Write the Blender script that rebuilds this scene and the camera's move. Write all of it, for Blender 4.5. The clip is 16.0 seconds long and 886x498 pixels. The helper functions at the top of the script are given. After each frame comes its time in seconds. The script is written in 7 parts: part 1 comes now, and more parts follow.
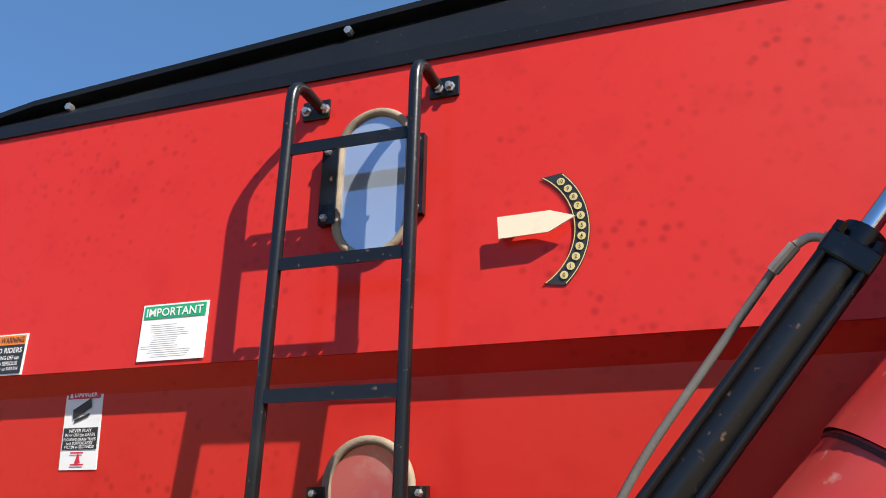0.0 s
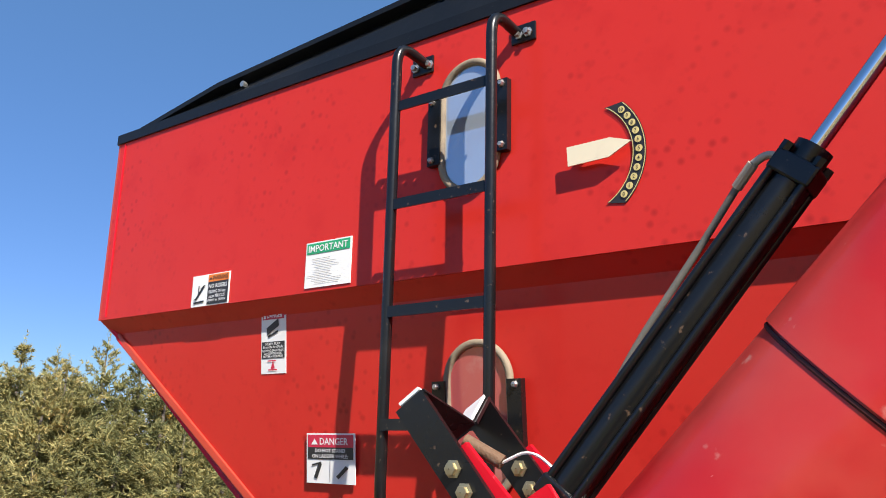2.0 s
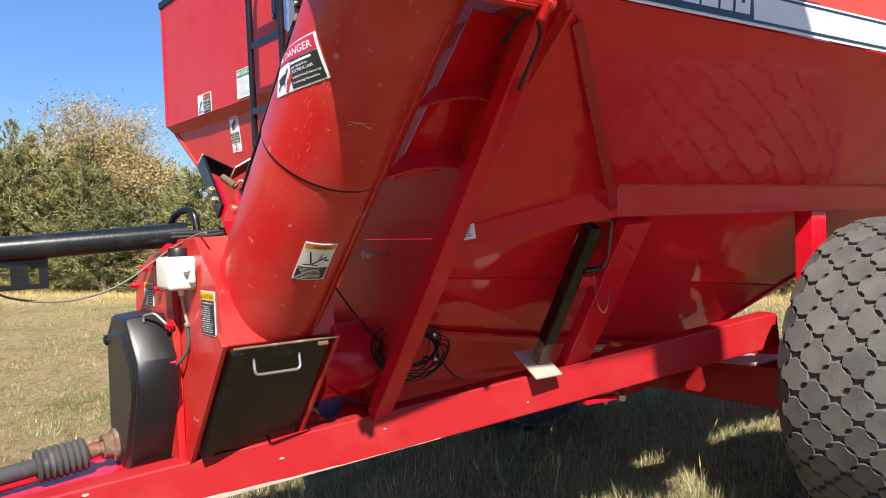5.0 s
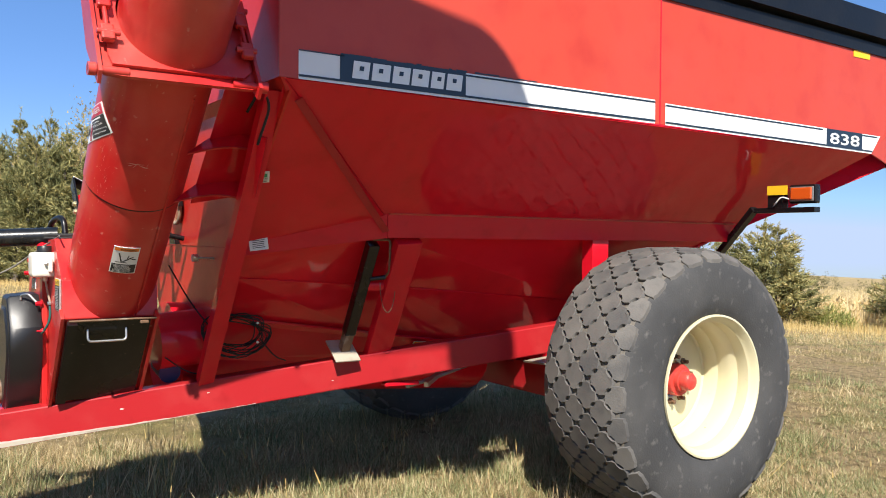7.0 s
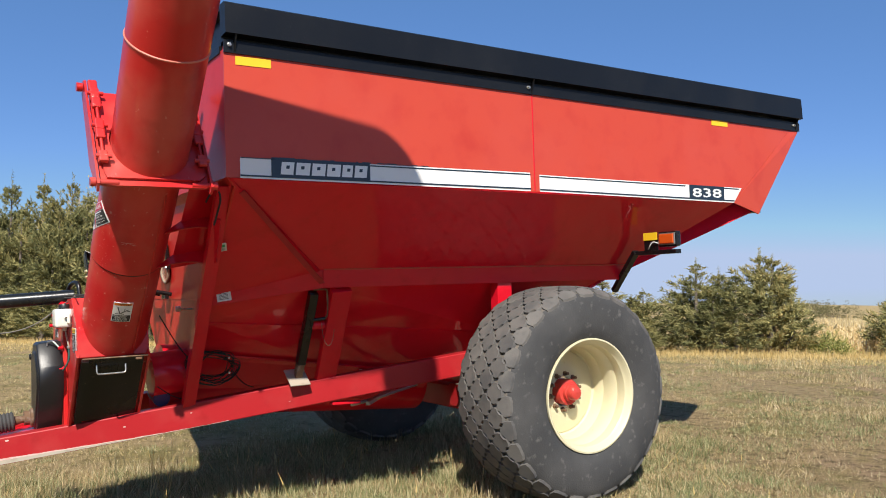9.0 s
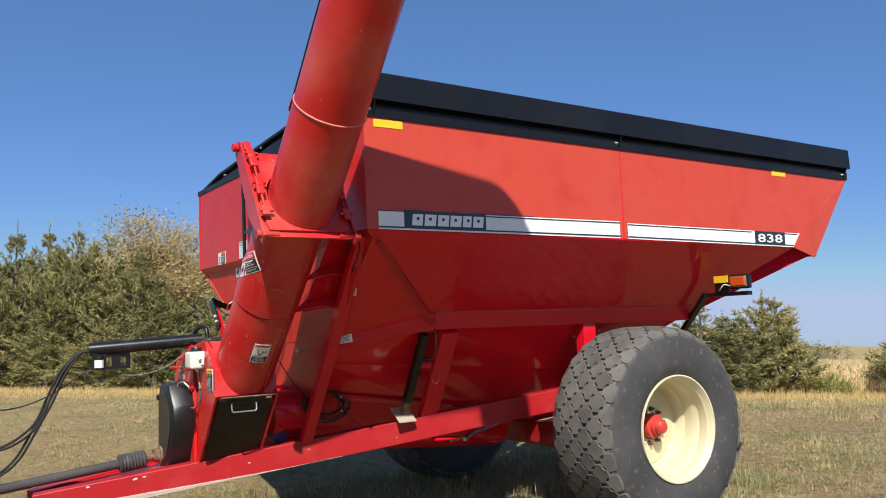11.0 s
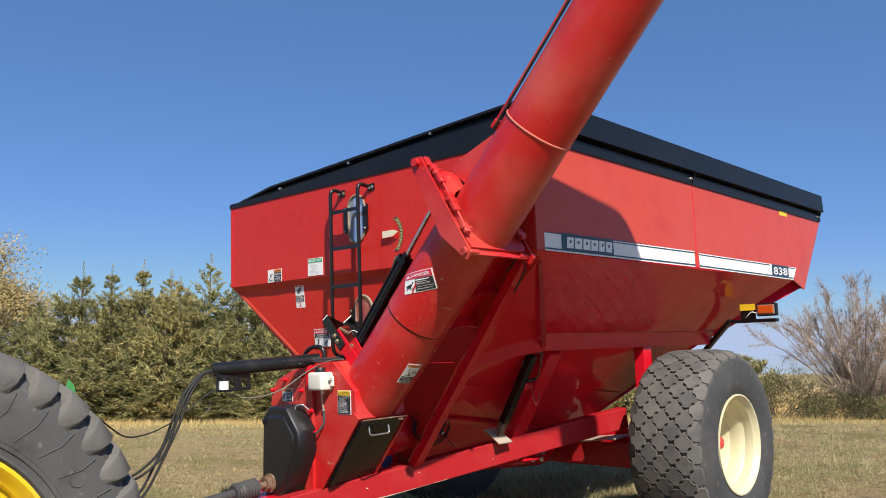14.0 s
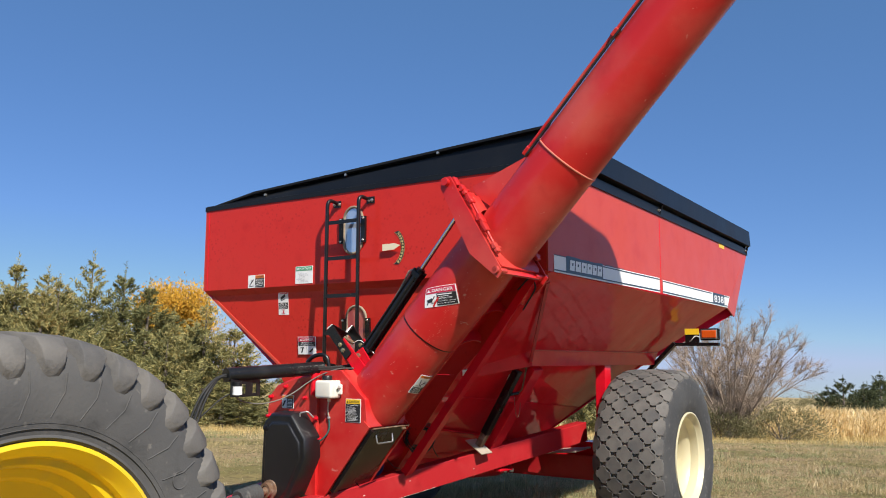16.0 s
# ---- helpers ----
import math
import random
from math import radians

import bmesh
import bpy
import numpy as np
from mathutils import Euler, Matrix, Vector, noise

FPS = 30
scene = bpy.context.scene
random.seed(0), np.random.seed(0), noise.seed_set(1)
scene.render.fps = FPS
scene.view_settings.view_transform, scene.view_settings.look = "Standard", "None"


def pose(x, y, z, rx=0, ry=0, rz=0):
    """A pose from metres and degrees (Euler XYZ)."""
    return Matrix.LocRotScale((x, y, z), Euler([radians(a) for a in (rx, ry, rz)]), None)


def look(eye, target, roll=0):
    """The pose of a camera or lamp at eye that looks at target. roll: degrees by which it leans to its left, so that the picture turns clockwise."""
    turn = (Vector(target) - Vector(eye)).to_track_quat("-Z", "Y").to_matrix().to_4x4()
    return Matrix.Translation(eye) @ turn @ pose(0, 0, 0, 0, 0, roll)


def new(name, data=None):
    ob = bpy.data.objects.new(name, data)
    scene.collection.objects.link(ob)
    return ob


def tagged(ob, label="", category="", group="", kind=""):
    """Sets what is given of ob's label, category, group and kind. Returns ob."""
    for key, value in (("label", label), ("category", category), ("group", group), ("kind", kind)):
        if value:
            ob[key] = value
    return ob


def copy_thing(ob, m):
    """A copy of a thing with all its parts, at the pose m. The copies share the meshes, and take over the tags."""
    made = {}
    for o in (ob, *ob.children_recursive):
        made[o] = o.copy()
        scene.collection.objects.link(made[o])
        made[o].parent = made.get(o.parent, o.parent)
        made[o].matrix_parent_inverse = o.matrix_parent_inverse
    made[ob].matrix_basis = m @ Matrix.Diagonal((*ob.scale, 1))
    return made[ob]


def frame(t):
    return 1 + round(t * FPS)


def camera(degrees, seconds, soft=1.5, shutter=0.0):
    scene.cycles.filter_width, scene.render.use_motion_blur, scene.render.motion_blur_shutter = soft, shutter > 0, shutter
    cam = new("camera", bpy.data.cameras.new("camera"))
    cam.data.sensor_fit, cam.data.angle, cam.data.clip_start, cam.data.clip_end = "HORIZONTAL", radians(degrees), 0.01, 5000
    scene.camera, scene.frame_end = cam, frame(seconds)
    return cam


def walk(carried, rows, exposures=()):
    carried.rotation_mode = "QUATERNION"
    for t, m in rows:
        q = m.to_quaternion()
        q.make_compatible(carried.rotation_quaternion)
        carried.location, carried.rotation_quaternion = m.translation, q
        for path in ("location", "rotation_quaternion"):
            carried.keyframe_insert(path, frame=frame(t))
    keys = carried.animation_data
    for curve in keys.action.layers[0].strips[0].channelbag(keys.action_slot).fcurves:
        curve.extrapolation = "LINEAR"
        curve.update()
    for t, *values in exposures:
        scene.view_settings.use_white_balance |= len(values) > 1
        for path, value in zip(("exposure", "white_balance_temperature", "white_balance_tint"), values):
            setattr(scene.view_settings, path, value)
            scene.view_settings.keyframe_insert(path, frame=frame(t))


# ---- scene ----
cam = camera(56.6, 16.0, 1.0)
# the cart's own axes: x to its right, y to its rear, z up; it stands nose down by TILT degrees about its tyres
TILT = 2.6
CARTM = pose(0, 2.73, -0.025) @ pose(0, 0, 0, TILT, 0, 0) @ pose(0, -2.73, 0)
ROWS = [
    (0, (0.818, -1.672, 1.956), (0.180, 0.089, 2.657), 1.12),
    (0.5, (0.846, -1.671, 1.953), (0.142, 0.066, 2.652), 1.05),
    (1, (0.871, -1.698, 1.953), (0.079, 0.006, 2.638), 0.98),
    (1.5, (1.060, -1.756, 1.940), (0.104, -0.116, 2.568), 1.13),
    (2, (1.290, -1.803, 1.912), (0.126, -0.248, 2.388), 1.21),
    (2.5, (1.480, -1.907, 1.807), (0.181, -0.416, 2.103), 0.17),
    (3, (1.760, -1.903, 1.784), (0.410, -0.432, 1.898), -2.65),
    (3.5, (2.221, -1.775, 1.733), (0.897, -0.277, 1.727), -4.86),
    (3.7, (2.399, -1.773, 1.720), (1.071, -0.279, 1.668), -4.39),
    (5.8, (4.119, -1.621, 1.731), (2.423, -0.562, 1.700), -1.56),
    (6, (4.261, -1.539, 1.738), (2.575, -0.464, 1.716), -1.36),
    (6.5, (4.626, -1.378, 1.768), (2.966, -0.263, 1.758), -0.78),
    (7, (5.026, -1.340, 1.738), (3.365, -0.228, 1.702), 0.46),
    (7.5, (5.408, -1.206, 1.704), (3.700, -0.168, 1.649), 1.37),
    (8, (5.780, -1.145, 1.737), (4.060, -0.125, 1.760), 0.25),
    (8.2, (5.972, -1.218, 1.743), (4.259, -0.189, 1.810), -0.54),
    (10.3, (6.772, -1.994, 1.756), (5.101, -0.896, 1.794), -2.49),
    (10.5, (6.686, -2.124, 1.736), (5.004, -1.043, 1.779), -2.41),
    (11, (6.443, -2.494, 1.764), (4.780, -1.396, 1.943), -2.32),
    (11.5, (6.313, -2.901, 1.811), (4.735, -1.714, 2.128), -4.04),
    (12, (6.027, -3.270, 1.765), (4.457, -2.064, 2.053), -3.48),
    (12.5, (5.752, -3.621, 1.781), (4.218, -2.364, 2.036), -2.86),
    (13, (5.511, -3.952, 1.795), (4.040, -2.614, 2.010), -2.73),
    (13.5, (5.205, -4.121, 1.790), (3.807, -2.708, 2.013), -2.35),
    (14, (4.951, -4.352, 1.796), (3.607, -2.888, 2.025), -1.93),
    (14.5, (4.717, -4.623, 1.797), (3.434, -3.107, 2.030), -1.43),
    (15, (4.468, -4.717, 1.800), (3.252, -3.149, 2.046), -0.81),
    (15.5, (4.365, -4.880, 1.807), (3.211, -3.267, 2.063), -0.20),
    (16, (4.346, -5.119, 1.821), (3.240, -3.471, 2.072), 0.12),
]
walk(cam, [(t, CARTM @ look(eye, target, roll)) for t, eye, target, roll in ROWS],
     exposures=[(0.0, 0.9), (2.0, 0.84), (3.0, 0.76), (3.7, 0.95), (5.8, 0.95), (8.2, 0.62), (10.3, 0.45), (16.0, 0.48)])

# ---- light ----
SUN = (CARTM.to_3x3() @ Vector((1.7, -1.0, 1.95))).normalized()
sun = new("sun", bpy.data.lights.new("sun", "SUN"))
sun.data.energy, sun.data.angle, sun.data.color = 5.2, radians(0.55), (1.0, 0.94, 0.85)
sun.matrix_world = look(SUN * 50, (0, 0, 0))
world = bpy.data.worlds.new("world")
scene.world = world
world.use_nodes = True
wn = world.node_tree.nodes
sky = wn.new("ShaderNodeTexSky")
sky.sky_type, sky.sun_disc = "NISHITA", False
sky.sun_elevation, sky.sun_rotation = math.asin(SUN.z), math.atan2(SUN.x, SUN.y)
sky.air_density, sky.dust_density, sky.ozone_density = 1.0, 0.35, 2.0
sky.altitude = 1200
deep = wn.new("ShaderNodeHueSaturation")
deep.inputs["Hue"].default_value, deep.inputs["Saturation"].default_value = 0.508, 1.22
world.node_tree.links.new(sky.outputs[0], deep.inputs["Color"])
# clear autumn air: less glow along the horizon, more blue above
tint, haze = wn.new("ShaderNodeMix"), wn.new("ShaderNodeMix")
for node, kind, colour in ((tint, "MULTIPLY", (0.44, 0.455, 0.60, 1)), (haze, "ADD", (0.38, 0.84, 1.25, 1))):
    node.data_type, node.blend_type = "RGBA", kind
    node.inputs[0].default_value, node.inputs[7].default_value = 1.0, colour
world.node_tree.links.new(deep.outputs[0], tint.inputs[6])
world.node_tree.links.new(tint.outputs[2], haze.inputs[6])
calm = wn.new("ShaderNodeMix")
calm.data_type, calm.blend_type = "RGBA", "DARKEN"
calm.inputs[0].default_value, calm.inputs[7].default_value = 1.0, (3.14, 3.89, 5.48, 1)
world.node_tree.links.new(haze.outputs[2], calm.inputs[6])
world.node_tree.links.new(calm.outputs[2], wn["Background"].inputs[0])
wn["Background"].inputs[1].default_value = 0.105


# ---- materials ----
def material(name, base, rough=0.5, metal=0.0, coat=0.0, coat_rough=0.1, spots=(), bump=0.0, bump_scale=200.0, grain=None, spec=0.5, trans=0.0, wave=0.0, vary=False, drops=None):
    """A surface: base colour, a list of (colour, scale, low, high, strength) stains in object space, and a fine relief."""
    m = bpy.data.materials.new(name)
    m.use_nodes = True
    nt = m.node_tree
    b = nt.nodes["Principled BSDF"]
    b.inputs["Roughness"].default_value = rough
    b.inputs["Metallic"].default_value = metal
    b.inputs["Coat Weight"].default_value = coat
    b.inputs["Coat Roughness"].default_value = coat_rough
    b.inputs["Specular IOR Level"].default_value = spec
    b.inputs["Transmission Weight"].default_value = trans
    tc = nt.nodes.new("ShaderNodeTexCoord")
    where = tc.outputs["Object"]
    if vary:
        # alike pieces each take another patch of the stains
        oi, sh, ad = nt.nodes.new("ShaderNodeObjectInfo"), nt.nodes.new("ShaderNodeMath"), nt.nodes.new("ShaderNodeVectorMath")
        sh.operation, sh.inputs[1].default_value = "MULTIPLY", 40.0
        nt.links.new(oi.outputs["Random"], sh.inputs[0])
        nt.links.new(where, ad.inputs[0])
        nt.links.new(sh.outputs[0], ad.inputs[1])
        where = ad.outputs[0]
    col = nt.nodes.new("ShaderNodeRGB")
    col.outputs[0].default_value = (*base, 1)
    last = col.outputs[0]
    for i, (c, scale, lo, hi, strength) in enumerate(spots):
        n = nt.nodes.new("ShaderNodeTexNoise")
        n.inputs["Scale"].default_value, n.inputs["Detail"].default_value = scale, 6
        mp = nt.nodes.new("ShaderNodeMapping")
        mp.inputs["Location"].default_value = (3.7 * i, 1.3 * i, 9.1 * i)
        nt.links.new(where, mp.inputs[0])
        nt.links.new(mp.outputs[0], n.inputs["Vector"])
        r = nt.nodes.new("ShaderNodeMapRange")
        r.inputs["From Min"].default_value, r.inputs["From Max"].default_value, r.inputs["To Max"].default_value = lo, hi, strength
        nt.links.new(n.outputs[0], r.inputs[0])
        mix = nt.nodes.new("ShaderNodeMix")
        mix.data_type = "RGBA"
        mix.inputs[7].default_value = (*c, 1)
        nt.links.new(r.outputs[0], mix.inputs[0])
        nt.links.new(last, mix.inputs[6])
        last = mix.outputs[2]
    if drops:
        # dried rain drops: soft round marks, scattered in patches
        c, scale, strength = drops
        vo, pa = nt.nodes.new("ShaderNodeTexVoronoi"), nt.nodes.new("ShaderNodeTexNoise")
        vo.inputs["Scale"].default_value, vo.inputs["Randomness"].default_value, pa.inputs["Scale"].default_value = scale, 1.0, 2.2
        near_, some = nt.nodes.new("ShaderNodeMapRange"), nt.nodes.new("ShaderNodeMapRange")
        near_.inputs["From Min"].default_value, near_.inputs["From Max"].default_value, near_.inputs["To Min"].default_value, near_.inputs["To Max"].default_value = 0.10, 0.34, strength, 0.0
        some.inputs["From Min"].default_value, some.inputs["From Max"].default_value = 0.46, 0.62
        both = nt.nodes.new("ShaderNodeMath")
        both.operation = "MULTIPLY"
        mix = nt.nodes.new("ShaderNodeMix")
        mix.data_type = "RGBA"
        mix.inputs[7].default_value = (*c, 1)
        for a_, b_ in ((where, vo.inputs["Vector"]), (where, pa.inputs["Vector"]), (vo.outputs["Distance"], near_.inputs[0]), (pa.outputs[0], some.inputs[0]), (near_.outputs[0], both.inputs[0]), (some.outputs[0], both.inputs[1]), (both.outputs[0], mix.inputs[0]), (last, mix.inputs[6])):
            nt.links.new(a_, b_)
        last = mix.outputs[2]
    nt.links.new(last, b.inputs["Base Color"])
    if bump:
        n = nt.nodes.new("ShaderNodeTexNoise")
        n.inputs["Scale"].default_value, n.inputs["Detail"].default_value = bump_scale, 4
        nt.links.new(tc.outputs["Object"], n.inputs["Vector"])
        bp = nt.nodes.new("ShaderNodeBump")
        bp.inputs["Strength"].default_value, bp.inputs["Distance"].default_value = bump, 0.01
        nt.links.new(n.outputs[0], bp.inputs["Height"])
        nt.links.new(bp.outputs[0], b.inputs["Normal"])
        if wave:
            # sheet metal is never quite flat
            n3 = nt.nodes.new("ShaderNodeTexNoise")
            n3.inputs["Scale"].default_value, n3.inputs["Detail"].default_value = 2.6, 2
            nt.links.new(tc.outputs["Object"], n3.inputs["Vector"])
            bw = nt.nodes.new("ShaderNodeBump")
            bw.inputs["Strength"].default_value, bw.inputs["Distance"].default_value = 1.0, wave
            nt.links.new(n3.outputs[0], bw.inputs["Height"])
            nt.links.new(bw.outputs[0], bp.inputs["Normal"])
            nt.links.new(bp.outputs[0], b.inputs["Coat Normal"])
        # a less even gloss
        g = nt.nodes.new("ShaderNodeMapRange")
        g.inputs["To Min"].default_value, g.inputs["To Max"].default_value = rough * 0.75, min(1, rough * 1.3)
        n2 = nt.nodes.new("ShaderNodeTexNoise")
        n2.inputs["Scale"].default_value, n2.inputs["Detail"].default_value = 3.0, 8
        nt.links.new(tc.outputs["Object"], n2.inputs["Vector"])
        nt.links.new(n2.outputs[0], g.inputs[0])
        nt.links.new(g.outputs[0], b.inputs["Roughness"])
    return m


RED = material("red_paint", (0.60, 0.006, 0.019), 0.5, coat=0.54, coat_rough=0.05, wave=0.012, bump=0.02, bump_scale=12, spec=0.1,
               spots=[((0.40, 0.005, 0.007), 6, 0.55, 0.75, 0.4), ((0.70, 0.02, 0.03), 1.6, 0.5, 0.8, 0.3), ((0.30, 0.004, 0.008), 13, 0.62, 0.74, 0.15)])
# pinkish fading is wear; the base is darkened to tone down sunlit beams
FRAME_RED = material("toned_frame_paint", (0.36, 0.012, 0.016), 0.55, coat=0.3, coat_rough=0.2, spec=0.2, bump=0.05, bump_scale=40,
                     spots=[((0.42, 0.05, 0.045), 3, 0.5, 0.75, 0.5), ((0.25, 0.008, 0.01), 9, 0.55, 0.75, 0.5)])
# duller-gloss copy of the red, toned for the sunlit front; RED suits shaded panels
FRONT_RED = material("dulled_sunlit_red_paint", (0.54, 0.024, 0.017), 0.5, coat=0.3, coat_rough=0.2, bump=0.03, bump_scale=16, spec=0.15, drops=((0.24, 0.005, 0.005), 27, 0.55),
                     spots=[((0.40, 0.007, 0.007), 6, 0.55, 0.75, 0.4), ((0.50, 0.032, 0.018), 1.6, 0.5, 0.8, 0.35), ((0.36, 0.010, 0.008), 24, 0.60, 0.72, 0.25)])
FADED = material("sun_faded_red_paint", (0.50, 0.055, 0.029), 0.5, coat=0.35, coat_rough=0.12, spec=0.25, bump=0.03, bump_scale=18,
                 spots=[((0.36, 0.012, 0.012), 5, 0.5, 0.75, 0.4), ((0.50, 0.07, 0.05), 1.4, 0.5, 0.8, 0.5)])
TUBE_RED = material("weathered_red_paint", (0.50, 0.014, 0.014), 0.45, coat=0.4, coat_rough=0.1, spec=0.3, bump=0.04, bump_scale=30,
                    spots=[((0.54, 0.085, 0.062), 2.2, 0.42, 0.66, 0.75), ((0.62, 0.35, 0.28), 22, 0.68, 0.76, 0.6), ((0.28, 0.006, 0.008), 5, 0.58, 0.8, 0.5)])
BLACK = material("black_paint", (0.006, 0.0065, 0.0075), 0.28, coat=0.1, bump=0.04, bump_scale=60, spec=0.4, spots=[((0.025, 0.023, 0.021), 9, 0.55, 0.8, 0.4), ((0.14, 0.09, 0.06), 70, 0.66, 0.74, 0.7)])
TARP = material("black_steel_extension", (0.006, 0.007, 0.009), 0.40, bump=0.08, bump_scale=40, spec=0.3, spots=[((0.015, 0.016, 0.018), 3, 0.45, 0.8, 0.5), ((0.09, 0.085, 0.08), 90, 0.68, 0.75, 0.6)])
PLASTIC = material("black_plastic", (0.009, 0.009, 0.010), 0.36, bump=0.06, bump_scale=300, spec=0.5, spots=[((0.03, 0.029, 0.026), 4, 0.5, 0.8, 0.5)])
TREAD = material("worn_dusty_tread", (0.098, 0.092, 0.085), 0.85, vary=True, bump=0.25, bump_scale=90, spots=[((0.15, 0.14, 0.125), 5, 0.4, 0.7, 0.7), ((0.06, 0.06, 0.06), 3, 0.5, 0.62, 0.7), ((0.05, 0.05, 0.049), 16, 0.55, 0.75, 0.5)])
RUBBER = material("dusty_rubber", (0.040, 0.040, 0.040), 0.85, bump=0.25, bump_scale=90, spots=[((0.078, 0.076, 0.073), 3.5, 0.4, 0.75, 0.7), ((0.21, 0.20, 0.18), 18, 0.6, 0.8, 0.5)])
PALE_RUBBER = material("bleached_tyre_rubber", (0.066, 0.065, 0.064), 0.8, bump=0.2, bump_scale=70, spots=[((0.10, 0.097, 0.092), 3, 0.4, 0.7, 0.7), ((0.035, 0.035, 0.035), 7, 0.55, 0.7, 0.6), ((0.24, 0.22, 0.19), 22, 0.64, 0.76, 0.5)])
GROOVE = material("dust_in_tread_grooves", (0.125, 0.11, 0.09), 0.95, bump=0.3, bump_scale=60, spots=[((0.08, 0.074, 0.066), 9, 0.45, 0.65, 0.8), ((0.24, 0.21, 0.165), 30, 0.55, 0.7, 0.6)])
SLEEVE = material("scuffed_black_steel", (0.008, 0.009, 0.010), 0.28, bump=0.06, bump_scale=40, spec=0.45, spots=[((0.035, 0.034, 0.033), 5, 0.5, 0.75, 0.7), ((0.16, 0.14, 0.12), 55, 0.66, 0.74, 0.6)])
HOSE = material("hose_rubber", (0.016, 0.016, 0.016), 0.6, spec=0.3, bump=0.1, bump_scale=200, spots=[((0.06, 0.055, 0.05), 12, 0.5, 0.8, 0.6)])
GREYHOSE = material("dusty_grey_hose", (0.15, 0.14, 0.12), 0.7, bump=0.1, bump_scale=200, spots=[((0.25, 0.23, 0.19), 20, 0.5, 0.75, 0.6)])
DARKSEAM = material("dark_seam", (0.05, 0.006, 0.006), 0.6)
CREAM = material("cream_paint", (0.60, 0.55, 0.36), 0.4, coat=0.2, bump=0.04, bump_scale=40, spots=[((0.6, 0.52, 0.34), 5, 0.55, 0.85, 0.6), ((0.35, 0.27, 0.17), 22, 0.68, 0.8, 0.5)])
WHITE = material("white_vinyl", (0.78, 0.78, 0.76), 0.4, spots=[((0.6, 0.58, 0.55), 8, 0.55, 0.8, 0.4)])
INK = material("black_ink", (0.02, 0.02, 0.022), 0.45)
NAVY = material("dark_stripe_vinyl", (0.012, 0.022, 0.035), 0.35, coat=0.3)
ORANGE = material("orange_vinyl", (0.75, 0.2, 0.02), 0.4)
GREENV = material("green_vinyl", (0.02, 0.33, 0.14), 0.4)
SAFETY_RED = material("safety_red_vinyl", (0.55, 0.02, 0.06), 0.4)
YELLOWV = material("yellow_vinyl", (0.8, 0.5, 0.02), 0.4)
ZINC = material("yellow_zinc", (0.42, 0.36, 0.22), 0.4, 0.8)
GOLD = material("gold_print", (0.6, 0.5, 0.2), 0.4)
STEEL = material("galvanised_steel", (0.5, 0.5, 0.48), 0.4, 0.9, bump=0.1, bump_scale=80, spots=[((0.2, 0.15, 0.1), 30, 0.6, 0.8, 0.5)])
CHROME = material("chrome", (0.7, 0.72, 0.75), 0.08, 1.0)
RUST = material("rusty_steel", (0.16, 0.09, 0.05), 0.75, 0.2, bump=0.3, bump_scale=120, spots=[((0.35, 0.3, 0.25), 20, 0.5, 0.7, 0.6)])
BARE = material("worn_bare_steel", (0.43, 0.37, 0.29), 0.6, 0.15, bump=0.2, bump_scale=60, spots=[((0.28, 0.22, 0.16), 12, 0.5, 0.7, 0.6)])
JUG = material("milky_plastic", (0.70, 0.68, 0.60), 0.35, spots=[((0.65, 0.6, 0.48), 9, 0.5, 0.8, 0.5)])
POINTER = material("beige_paint", (0.72, 0.64, 0.47), 0.55, spots=[((0.5, 0.42, 0.3), 14, 0.55, 0.8, 0.5)])
# clear plastic pane; the sky's blue reflection is put into its base colour
WINDOW = material("sky_tinted_window", (0.46, 0.54, 0.66), 0.05, 0.55, coat=1.0, coat_rough=0.02, spots=[((0.5, 0.4, 0.4), 6, 0.5, 0.8, 0.3)])
WINDOW_LOW = material("dusty_window_over_red", (0.45, 0.10, 0.10), 0.12, 0.2, coat=0.8, coat_rough=0.05, spots=[((0.5, 0.36, 0.33), 9, 0.5, 0.7, 0.6)])
SEAL = material("tan_rubber_seal", (0.28, 0.22, 0.15), 0.7, bump=0.15, bump_scale=150, spots=[((0.1, 0.08, 0.07), 14, 0.5, 0.7, 0.7)])
AMBER = material("amber_lens", (0.58, 0.085, 0.01), 0.15, coat=0.8)
GREEN = material("green_paint", (0.05, 0.25, 0.07), 0.4, coat=0.3, bump=0.05, bump_scale=50, spots=[((0.25, 0.27, 0.2), 8, 0.55, 0.8, 0.5)])
YELLOW = material("yellow_paint", (0.75, 0.5, 0.01), 0.4, coat=0.3, bump=0.04, bump_scale=40, spots=[((0.5, 0.36, 0.08), 8, 0.55, 0.8, 0.5)])


# ---- mesh helpers ----
def part(name, bm, mat, parent=None, label="", smooth=0.0, bevel=0.0):
    """Links a bmesh as one mesh object under a thing or a part. smooth: the angle, in degrees, under which edges are rounded."""
    bmesh.ops.recalc_face_normals(bm, faces=bm.faces)
    me = bpy.data.meshes.new(name)
    bm.to_mesh(me)
    bm.free()
    for m in (mat if isinstance(mat, (list, tuple)) else [mat]):
        me.materials.append(m)
    ob = new(name, me)
    if smooth:
        me.shade_smooth()
        me.set_sharp_from_angle(angle=radians(smooth))
    if bevel:
        bv = ob.modifiers.new("bevel", "BEVEL")
        bv.width, bv.segments, bv.limit_method, bv.angle_limit = bevel, 2, "ANGLE", radians(40)
    if parent:
        ob.parent = parent
    if label:
        ob["label"] = label
    return ob


def thing(name, label, category, group="", m=None):
    ob = new(name)
    if m is not None:
        ob.matrix_world = m
    return tagged(ob, label, category, group)


def V(*a):
    return Vector(a)


